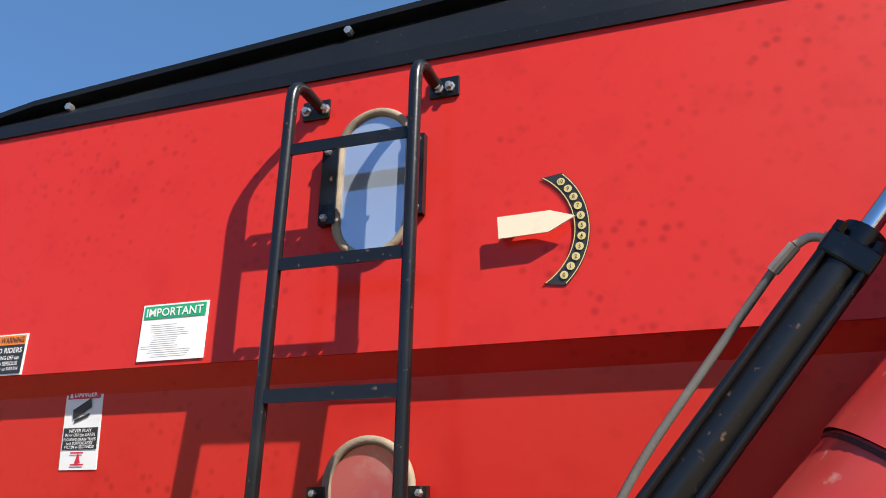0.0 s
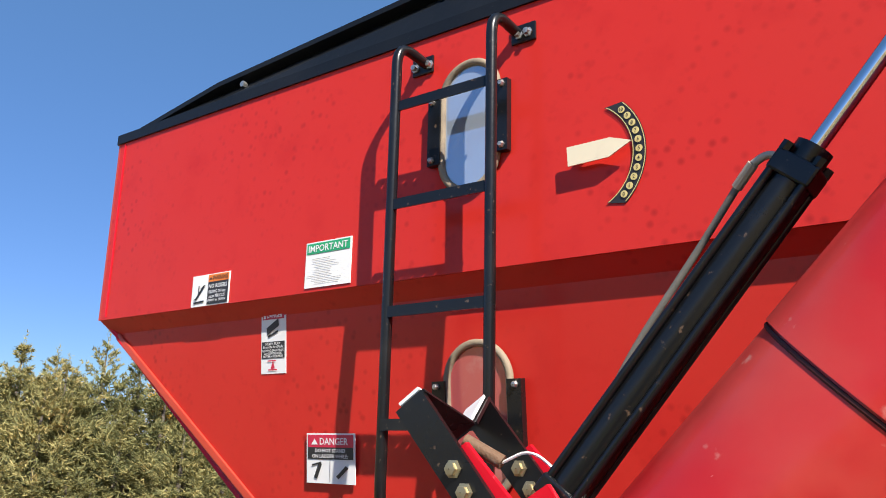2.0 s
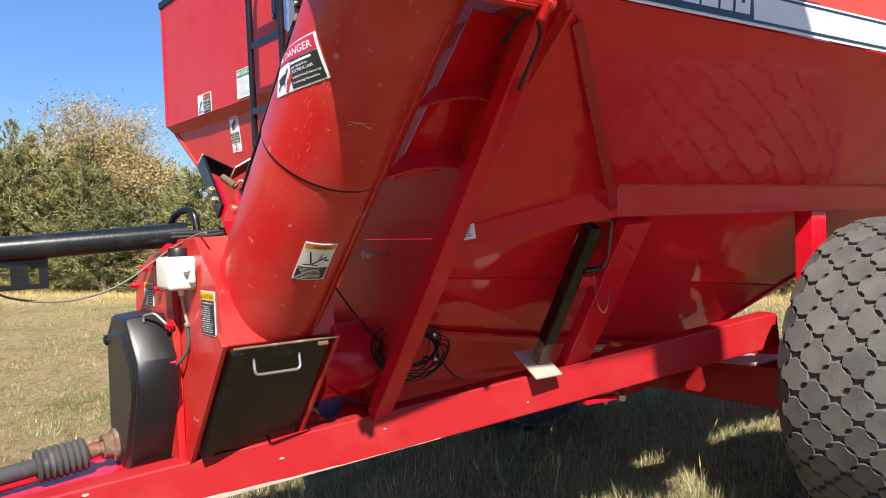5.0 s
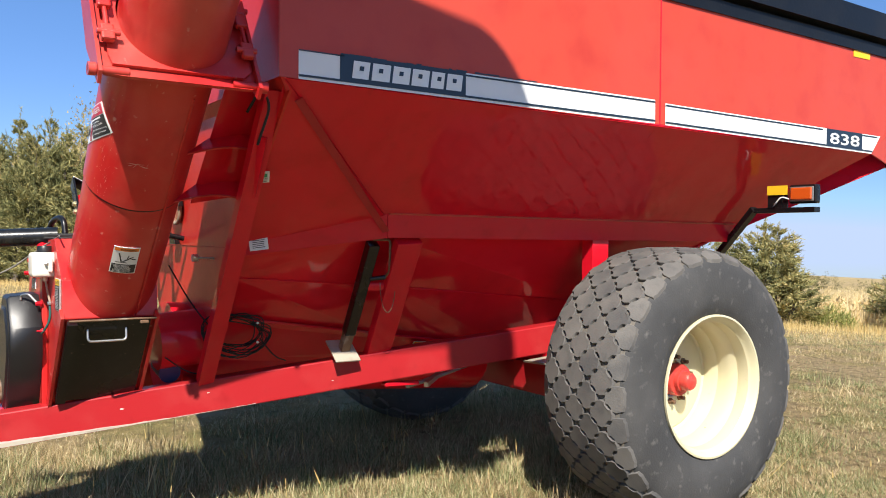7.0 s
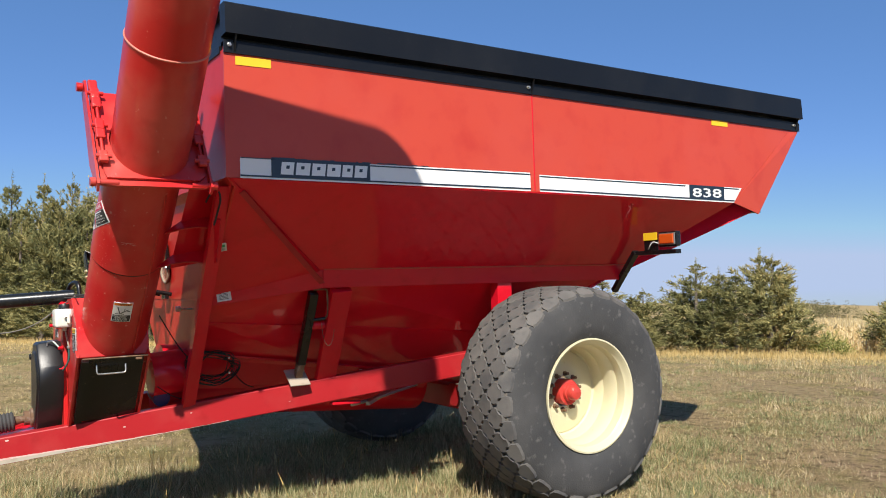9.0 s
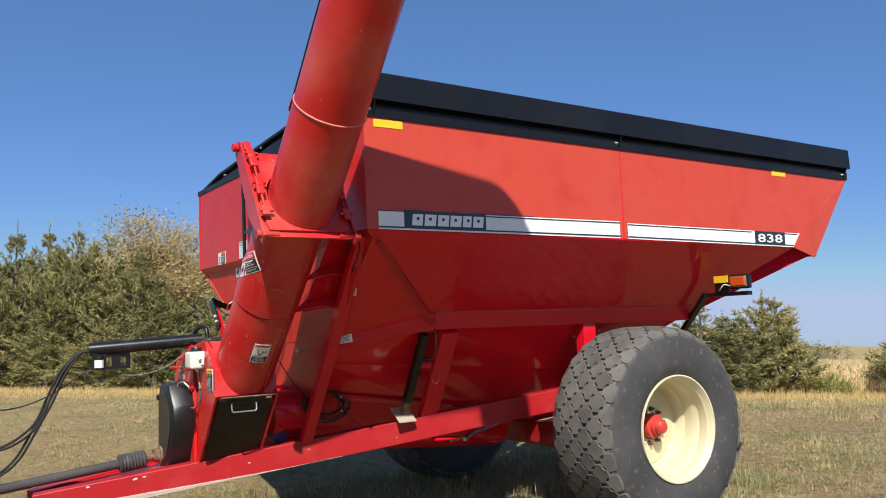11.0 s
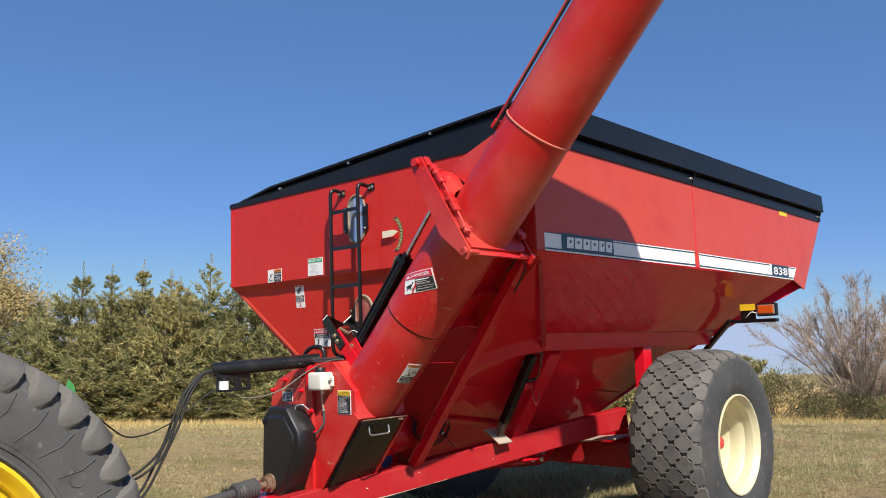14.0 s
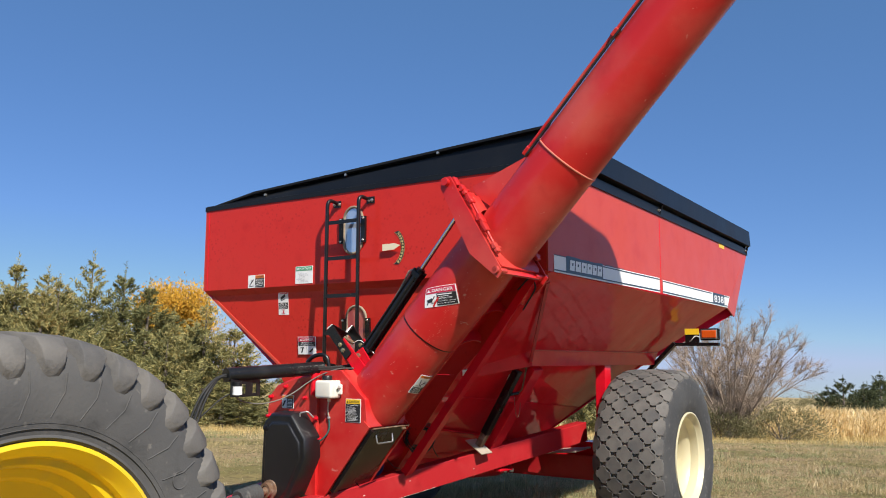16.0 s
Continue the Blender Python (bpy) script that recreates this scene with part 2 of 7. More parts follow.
def box(bm, c, s, rot=None, mat=0):
    """A block of size s about c; rot: a 3x3 turn."""
    rot = rot or Matrix.Identity(3)
    vs = [bm.verts.new(Vector(c) + rot @ Vector((sx * s[0] / 2, sy * s[1] / 2, sz * s[2] / 2))) for sx in (-1, 1) for sy in (-1, 1) for sz in (-1, 1)]
    for f in ((0, 1, 3, 2), (4, 6, 7, 5), (0, 4, 5, 1), (2, 3, 7, 6), (0, 2, 6, 4), (1, 5, 7, 3)):
        bm.faces.new([vs[i] for i in f]).material_index = mat
    return bm


def plate(bm, pts, off, mat=0):
    """A flat or folded polygon, made solid by the offset vector off."""
    off = Vector(off)
    a = [bm.verts.new(Vector(p)) for p in pts]
    b = [bm.verts.new(Vector(p) + off) for p in pts]
    n = len(pts)
    fs = [bm.faces.new(a), bm.faces.new(b[::-1])]
    fs += [bm.faces.new((a[i], a[(i + 1) % n], b[(i + 1) % n], b[i])) for i in range(n)]
    for f in fs:
        f.material_index = mat
    return bm


def frame_of(d):
    """Two unit vectors across the direction d."""
    d = Vector(d).normalized()
    u = d.cross(Vector((0, 0, 1)) if abs(d.z) < 0.95 else Vector((1, 0, 0))).normalized()
    return u, d.cross(u)


def tube(bm, pts, r, n=12, caps=True, hollow=False, mat=0):
    """A round bar along pts; r may be a list."""
    pts = [Vector(p) for p in pts]
    rs = r if isinstance(r, (list, tuple)) else [r] * len(pts)
    rings, u = [], None
    for i, p in enumerate(pts):
        d = (pts[min(i + 1, len(pts) - 1)] - pts[max(i - 1, 0)]).normalized()
        if u is None:
            u, v = frame_of(d)
        u = (u - d * u.dot(d)).normalized()
        v = d.cross(u)
        rings.append([bm.verts.new(p + rs[i] * (u * math.cos(2 * math.pi * k / n) + v * math.sin(2 * math.pi * k / n))) for k in range(n)])
    for a, b in zip(rings, rings[1:]):
        for k in range(n):
            bm.faces.new((a[k], a[(k + 1) % n], b[(k + 1) % n], b[k])).material_index = mat
    if caps:
        bm.faces.new(rings[0][::-1]).material_index = mat
        bm.faces.new(rings[-1]).material_index = mat
    return bm


def bent(pts, r, n=6):
    """pts with their inner corners rounded to radius r."""
    pts = [Vector(p) for p in pts]
    out = [pts[0]]
    for a, b, c in zip(pts, pts[1:], pts[2:]):
        p, q = b + (a - b).normalized() * min(r, (a - b).length * 0.49), b + (c - b).normalized() * min(r, (c - b).length * 0.49)
        for k in range(n + 1):
            t = k / n
            out.append(p * (1 - t) ** 2 + b * 2 * t * (1 - t) + q * t * t)
    return out + [pts[-1]]


def lathe(bm, prof, c, axis, n=48, mat=0, closed=False):
    """prof: (radius, along) pairs turned about the axis through c."""
    axis = Vector(axis).normalized()
    u, v = frame_of(axis)
    c = Vector(c)
    rings = [[bm.verts.new(c + axis * h + r * (u * math.cos(2 * math.pi * k / n) + v * math.sin(2 * math.pi * k / n))) for k in range(n)] for r, h in prof]
    pairs = list(zip(rings, rings[1:])) + ([(rings[-1], rings[0])] if closed else [])
    for a, b in pairs:
        for k in range(n):
            bm.faces.new((a[k], a[(k + 1) % n], b[(k + 1) % n], b[k])).material_index = mat
    return bm


def beam(bm, a, b, w, h, up=(0, 0, 1), mat=0):
    """A square bar from a to b, w wide and h high across."""
    a, b = Vector(a), Vector(b)
    d = (b - a).normalized()
    side = d.cross(Vector(up)).normalized()
    top = side.cross(d)
    rot = Matrix((side, d, top)).transposed()
    return box(bm, (a + b) / 2, (w, (b - a).length, h), rot, mat)


def bm_new():
    return bmesh.new()


def mirror_x(pts, s):
    return [(s * x, y, z) for x, y, z in pts]


# ---- writing and decals ----
PRINT = material("grey_print", (0.25, 0.25, 0.26), 0.5)
def text_mesh(s, size=1.0):
    """Points and faces of a line of bold writing, centred, in the built-in font."""
    cu = bpy.data.curves.new("writing", "FONT")
    cu.body, cu.size, cu.align_x, cu.align_y, cu.offset, cu.resolution_u = s, size, "CENTER", "CENTER", 0.012 * size, 2
    ob = bpy.data.objects.new("writing", cu)
    scene.collection.objects.link(ob)
    me = bpy.data.meshes.new_from_object(ob.evaluated_get(bpy.context.evaluated_depsgraph_get()))
    pts, faces = [tuple(v.co) for v in me.vertices], [tuple(p.vertices) for p in me.polygons]
    bpy.data.objects.remove(ob)
    bpy.data.curves.remove(cu)
    bpy.data.meshes.remove(me)
    return pts, faces


def flat_map(o, u, v):
    """A map of (across, up, out) on the plane through o."""
    o, u, v = Vector(o), Vector(u).normalized(), Vector(v).normalized()
    n = u.cross(v)
    return lambda a, b, h: o + u * a + v * b + n * h


def rect(bm, P, x0, y0, x1, y1, h, n=1, mat=0):
    nx = ny = n
    g = [[bm.verts.new(P(x0 + (x1 - x0) * i / nx, y0 + (y1 - y0) * j / ny, h)) for j in range(ny + 1)] for i in range(nx + 1)]
    for i in range(nx):
        for j in range(ny):
            bm.faces.new((g[i][j], g[i + 1][j], g[i + 1][j + 1], g[i][j + 1])).material_index = mat
    return bm


def slab(bm, P, x0, y0, x1, y1, h, n=1, mat=0):
    """A thin sheet with its rim."""
    rect(bm, P, x0, y0, x1, y1, h, n, mat)
    for a, b in (((x0, y0), (x1, y0)), ((x1, y0), (x1, y1)), ((x1, y1), (x0, y1)), ((x0, y1), (x0, y0))):
        q = [P(a[0] + (b[0] - a[0]) * k / n, a[1] + (b[1] - a[1]) * k / n, z) for z in (0, h) for k in range(n + 1)]
        vs = [bm.verts.new(p) for p in q]
        for k in range(n):
            bm.faces.new((vs[k], vs[k + 1], vs[n + 2 + k], vs[n + 1 + k])).material_index = mat
    return bm


def poly(bm, P, pts, h, mat=0):
    bm.faces.new([bm.verts.new(P(x, y, h)) for x, y in pts]).material_index = mat
    return bm


def write(bm, P, s, x, y, height, h, width=None, mat=0):
    """A line of writing about (x, y), cap height as given, squeezed to width."""
    pts, faces = text_mesh(s, 1.0)
    xs = [p[0] for p in pts]
    ys = [p[1] for p in pts]
    k = height / max(1e-6, (max(ys) - min(ys)))
    kx = width / (max(xs) - min(xs)) if width else k * 0.9
    cx, cy = (max(xs) + min(xs)) / 2, (max(ys) + min(ys)) / 2
    vs = [bm.verts.new(P(x + (p[0] - cx) * kx, y + (p[1] - cy) * k, h)) for p in pts]
    for f in faces:
        try:
            bm.faces.new([vs[i] for i in f]).material_index = mat
        except ValueError:
            pass
    return bm


def decal(name, P, w, h, label, panels=(), words=(), shapes=(), parent=None, n=1):
    """A vinyl sheet w x h on the map P with coloured panels (x0, y0, x1, y1, material), words (text, x, y, height, width, material)
    and plain shapes (points, material); places run from 0 to 1."""
    sheet = part(name, slab(bm_new(), P, -w / 2, -h / 2, w / 2, h / 2, 0.0025, n), WHITE, parent, label)
    at = lambda x, y: ((x - 0.5) * w, (y - 0.5) * h)
    for x0, y0, x1, y1, m in panels:
        part("colour_panel", rect(bm_new(), P, *at(x0, y0), *at(x1, y1), 0.0040, n), m, sheet)
    bars = {}
    for s, x, y, hh, ww, m in words:
        if s:
            bars.setdefault(("writing", m), bm_new())
            write(bars[("writing", m)], P, s, *at(x, y), hh * h, 0.0052, ww * w)
        else:
            bars.setdefault(("printed_line", m), bm_new())
            rect(bars[("printed_line", m)], P, *at(x - ww / 2, y - hh / 2), *at(x + ww / 2, y + hh / 2), 0.0050, n)
    for pts, m in shapes:
        bars.setdefault(("pictogram", m), bm_new())
        poly(bars[("pictogram", m)], P, [at(*p) for p in pts], 0.0050)
    for (nm, m), bm in bars.items():
        part(nm, bm, m, sheet)
    return sheet


def lines(x, y0, y1, count, ww, m, jitter=0.12, hh=None):
    """Lines of print too small to read."""
    r = random.Random(int(1000 * (x + y0 + ww)))
    step = (y1 - y0) / max(1, count - 1) if count > 1 else 0
    return [("", x - ww * jitter * r.random() / 2, y0 + step * i, hh or abs(step) * 0.36, ww * (1 - jitter * r.random()), m) for i in range(count)]


# ---- the cart ----
PALE_EDGE = material("pale_chipped_paint", (0.62, 0.42, 0.38), 0.6, spots=[((0.5, 0.2, 0.16), 20, 0.5, 0.7, 0.7)])
W, WL, ZT, ZK = 1.79, 1.78, 3.15, 2.39
zt = lambda y: 3.165 - 0.0155 * y
zk = lambda y: 2.390 - 0.0145 * max(0.0, y - 1.5)
cart = thing("grain_cart", "red steel grain cart with folding auger on dry grass", "grain cart", m=CARTM)

# side, front and rear sheets of the box
for s in (1, -1):
    m = (lambda pts: [Vector((s * (p[0] + (WL - W if s < 0 and p[0] > 1.5 else 0)), p[1], p[2])) for p in pts])
    part("upper_side_panel", plate(bm_new(), m([(W, 0, zk(0)), (W, 2.31, zk(2.31)), (W, 2.31, zt(2.31)), (W, 0, zt(0))]), (-s * 0.012, 0, 0)), FADED, cart)
    part("upper_side_panel", plate(bm_new(), m([(W, 2.314, zk(2.314)), (W, 4.545, zk(4.545)), (W, 5.435, zt(5.435)), (W, 2.314, zt(2.314))]), (-s * 0.012, 0, 0)), FADED, cart)
    part("weld_seam", tube(bm_new(), m([(W - 0.002, 2.312, zk(2.3)), (W - 0.002, 2.312, zt(2.3) - 0.03)]), 0.006, 8), RED, cart, smooth=60)
    part("rear_flap", plate(bm_new(), m([(W, 4.548, zk(4.548)), (W - 0.02, 4.915, 2.252), (W + 0.004, 5.545, zt(5.545)), (W, 5.438, zt(5.438))]), (-s * 0.012, 0, 0)), FADED, cart)
    part("sloped_side_panel", plate(bm_new(), m([(W - 0.004, 0.03, ZK - 0.004), (1.185, 0.862, 1.828), (1.205, 3.745, 1.812), (W - 0.004, 4.55, zk(4.55) - 0.004)]), (-s * 0.008, 0, 0.009)), RED, cart)
    part("seam_strip", beam(bm_new(), m([(W - 0.004, 2.31, zk(2.31) - 0.012)])[0], m([(1.205, 2.335, 1.838)])[0], 0.035, 0.006, (s * 1, 0, -1)), RED, cart)
    part("corner_panel", plate(bm_new(), m([(W - 0.004, 0.028, ZK - 0.006), (0.93, 0.15, 1.66), (1.186, 0.859, 1.825)]), (-s * 0.008, 0.005, 0.008)), RED, cart)
    # darker red paints in the shade that the sun misses on this rib
    part("corner_rib", beam(bm_new(), m([(W - 0.063, 0.115, ZK - 0.077)])[0], m([(1.180, 0.872, 1.740)])[0], 0.036, 0.006, (s * 1, 0, -1)), FRAME_RED, cart)
    part("side_rail", plate(bm_new(), m([(1.205, 0.862, 1.843), (1.192, 0.868, 1.715), (1.215, 3.70, 1.698), (1.228, 3.76, 1.825)]), (-s * 0.09, 0, 0.004)), RED, cart, bevel=0.004)
    # paler red here stands for the highlight along the rail's top edge
    part("rail_lip", tube(bm_new(), m([(1.205, 0.87, 1.846), (1.228, 3.76, 1.828)]), 0.007, 6), FADED, cart)
    part("corner_rail", plate(bm_new(), m([(1.203, 0.860, 1.842), (1.190, 0.866, 1.714), (0.935, 0.13, 1.612), (0.955, 0.118, 1.742)]), (-s * 0.06, 0.02, 0.01)), RED, cart, bevel=0.004)
    part("lower_side_panel", plate(bm_new(), m([(1.09, 0.90, 1.73), (0.90, 0.16, 1.64), (0.745, 0.17, 1.495), (0.74, 1.2, 1.415)]), (-s * 0.008, 0, 0.008)), RED, cart)
    part("lower_side_panel", plate(bm_new(), m([(1.09, 0.90, 1.73), (0.74, 1.2, 1.415), (0.745, 2.75, 1.27), (1.12, 3.62, 1.72)]), (-s * 0.008, 0, 0.008)), RED, cart)
    part("hopper_floor_panel", plate(bm_new(), m([(0.745, 0.17, 1.495), (0.455, 0.18, 1.262), (0.445, 1.2, 1.105), (0.74, 1.2, 1.415)]), (-s * 0.008, 0, 0.008)), RED, cart)
    part("hopper_floor_panel", plate(bm_new(), m([(0.74, 1.2, 1.415), (0.445, 1.2, 1.105), (0.44, 2.27, 0.945), (0.745, 2.75, 1.27)]), (-s * 0.008, 0, 0.008)), RED, cart)
    part("trough_panel", plate(bm_new(), m([(0.45, 0.18, 1.255), (0.27, 0.2, 0.99), (0.27, 2.2, 0.80), (0.44, 2.26, 0.94)]), (-s * 0.01, 0, 0.004)), RED, cart)
    part("trough_flange", beam(bm_new(), m([(0.465, 0.2, 1.262)])[0], m([(0.455, 2.27, 0.945)])[0], 0.05, 0.012), RED, cart)
    part("weld_bead", tube(bm_new(), m([(0.75, 0.18, 1.495), (0.745, 1.2, 1.415), (0.75, 2.74, 1.27)]), 0.005, 6), RED, cart)
    part("rear_floor_edge", tube(bm_new(), m([(0.445, 2.275, 0.945), (0.75, 2.755, 1.27), (1.125, 3.63, 1.72)]), 0.008, 6), RED, cart)
    A, B, C, D = 0.452, 0.217, 0.817, 0.112
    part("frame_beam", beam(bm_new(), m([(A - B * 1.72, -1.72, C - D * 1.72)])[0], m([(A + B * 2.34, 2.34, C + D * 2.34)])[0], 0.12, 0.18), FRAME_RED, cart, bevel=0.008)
    fa, fb = m([(A - B * 1.72, -1.72, C - D * 1.72)])[0], m([(A + B * 2.22, 2.22, C + D * 2.22)])[0]
    fd = (fb - fa).normalized()
    fs_ = fd.cross(V(0, 0, 1)).normalized()
    fs_ = fs_ if fs_.x * s > 0 else -fs_
    ft = (fd.cross(fs_) if fd.cross(fs_).z > 0 else fs_.cross(fd))
    wr = random.Random(17)
    for name_, mt, wide, depth in (("primer_edge", PALE_EDGE, 1.0, 0.0608), ("worn_edge", BARE, 0.72, 0.0616)):
        top = [fa + fd * k * 0.05 + fs_ * depth + ft * (-0.0855 + wide * (0.064 * max(0.0, 1 - k / 36) ** 1.2 + 0.003 * wr.random())) for k in range(44)]
        low_ = [fa + fd * k * 0.05 + fs_ * depth - ft * 0.086 for k in range(44)]
        bm = bm_new()
        va, vb = [bm.verts.new(q) for q in top], [bm.verts.new(q) for q in low_]
        for k in range(43):
            bm.faces.new((va[k], va[k + 1], vb[k + 1], vb[k]))
        part(name_, bm, mt, cart, "paint worn through along the lower edge")
    for along, up_, size in ((0.66, 0.06, 0.014), (0.72, 0.065, 0.01), (1.45, 0.01, 0.008), (1.9, 0.02, 0.006), (2.6, -0.03, 0.005), (0.35, 0.07, 0.012)):
        c_ = fa + fd * along + ft * up_ + fs_ * 0.0612
        bm = bm_new()
        bm.faces.new([bm.verts.new(c_ + fd * size * (1 + 0.6 * wr.random()) * math.cos(k * math.pi / 4) + ft * size * 0.55 * (0.6 + 0.8 * wr.random()) * math.sin(k * math.pi / 4)) for k in range(8)])
        part("paint_chip", bm, PALE_EDGE, cart)
    if s > 0:
        leg = part("front_leg", beam(bm_new(), m([(1.70, 0.020, 2.345)])[0], m([(0.53, 0.100, 0.90)])[0], 0.08, 0.012, (s * 1, 0, -1)), RED, cart)
        part("flange", beam(bm_new(), m([(1.685, -0.020, 2.355)])[0], m([(0.515, 0.060, 0.91)])[0], 0.012, 0.06, (s * 1, 0, -1)), RED, leg)
    part("rear_leg", beam(bm_new(), m([(1.16, 1.02, 1.70)])[0], m([(0.68, 1.085, 1.0)])[0], 0.155, 0.06, (s * 1, 0, -1)), RED, cart, bevel=0.006)
    part("axle_post", beam(bm_new(), m([(1.14, 2.45, 0.8)])[0], m([(1.14, 2.45, 1.71)])[0], 0.10, 0.14, (0, 1, 0)), RED, cart, bevel=0.004)
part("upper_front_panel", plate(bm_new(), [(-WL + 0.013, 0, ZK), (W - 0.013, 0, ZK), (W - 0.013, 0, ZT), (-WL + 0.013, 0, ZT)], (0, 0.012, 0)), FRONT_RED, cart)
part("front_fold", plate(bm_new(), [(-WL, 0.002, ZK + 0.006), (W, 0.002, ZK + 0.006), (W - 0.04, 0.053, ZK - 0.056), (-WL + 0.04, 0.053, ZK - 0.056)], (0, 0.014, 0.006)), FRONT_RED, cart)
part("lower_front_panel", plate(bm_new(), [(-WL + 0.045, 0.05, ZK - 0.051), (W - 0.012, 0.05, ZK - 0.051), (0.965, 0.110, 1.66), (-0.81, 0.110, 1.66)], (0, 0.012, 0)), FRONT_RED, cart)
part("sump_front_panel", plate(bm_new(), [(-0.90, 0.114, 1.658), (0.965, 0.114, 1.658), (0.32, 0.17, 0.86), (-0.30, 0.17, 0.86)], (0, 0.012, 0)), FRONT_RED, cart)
part("corner_weld", beam(bm_new(), (-WL + 0.075, 0.047, ZK - 0.06), (-0.80, 0.106, 1.665), 0.03, 0.010, (0, -1, 0)), FADED, cart, bevel=0.004)
part("corner_bead", tube(bm_new(), [(-WL + 0.05, -0.001, ZK + 0.01), (-WL + 0.05, -0.001, ZT - 0.02)], 0.004, 6), RED, cart)
part("rear_panel", plate(bm_new(), [(-WL, 5.52, zt(5.5)), (W, 5.52, zt(5.5)), (W - 0.03, 4.84, 2.27), (1.14, 3.66, 1.72), (0.44, 2.29, 0.94), (-0.44, 2.29, 0.94), (-1.14, 3.66, 1.72), (-WL + 0.03, 4.84, 2.27)], (0, -0.01, 0)), RED, cart)
part("rear_lip", beam(bm_new(), (-WL + 0.02, 4.88, 2.275), (W - 0.02, 4.88, 2.275), 0.12, 0.02), BLACK, cart)
bm = bm_new()
tube(bm, [(0, 0.0, 1.05), (0, 2.25, 0.86)], 0.27, 32)
part("sump_trough", bm, RED, cart, smooth=40)
part("axle", beam(bm_new(), (-1.3, 2.705, 0.85), (1.3, 2.705, 0.85), 0.2, 0.2), RED, cart, bevel=0.01)
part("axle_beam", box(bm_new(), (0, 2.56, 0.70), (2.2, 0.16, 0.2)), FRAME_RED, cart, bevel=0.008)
for s in (1, -1):
    part("axle_ledge", plate(bm_new(), mirror_x([(0.42, 2.45, 0.83), (0.95, 2.20, 0.90), (1.02, 2.40, 0.93), (0.50, 2.62, 0.86)], s), (0, 0, -0.012)), BARE, cart, "dusty pale ledge plate")
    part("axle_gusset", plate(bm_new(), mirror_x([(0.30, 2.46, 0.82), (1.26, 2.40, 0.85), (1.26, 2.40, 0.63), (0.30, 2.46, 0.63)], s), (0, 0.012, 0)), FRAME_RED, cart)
part("cross_member", beam(bm_new(), (-0.40, 0.10, 0.86), (0.40, 0.10, 0.86), 0.08, 0.1), RED, cart, bevel=0.006)
part("tongue", beam(bm_new(), (0, -0.9, 0.70), (0, -2.35, 0.56), 0.22, 0.10), RED, cart, bevel=0.008)
part("tongue_plate", plate(bm_new(), [(-0.26, -0.72, 0.80), (0.26, -0.72, 0.80), (0.08, -1.68, 0.70), (-0.08, -1.68, 0.70)], (0, 0, -0.015)), RED, cart)
hk = part("gate_linkage", tube(bm_new(), bent([(0.42, 2.05, 0.86), (0.60, 1.50, 0.80), (0.70, 1.30, 0.80)], 0.1), 0.014, 10), STEEL, cart, smooth=50)
part("clevis", beam(bm_new(), (0.72, 1.12, 0.83), (0.71, 1.36, 0.82), 0.06, 0.022), RED, hk, bevel=0.004)
part("linkage_bar", beam(bm_new(), (0.30, 1.9, 0.84), (0.68, 1.45, 0.79), 0.03, 0.03), STEEL, hk)

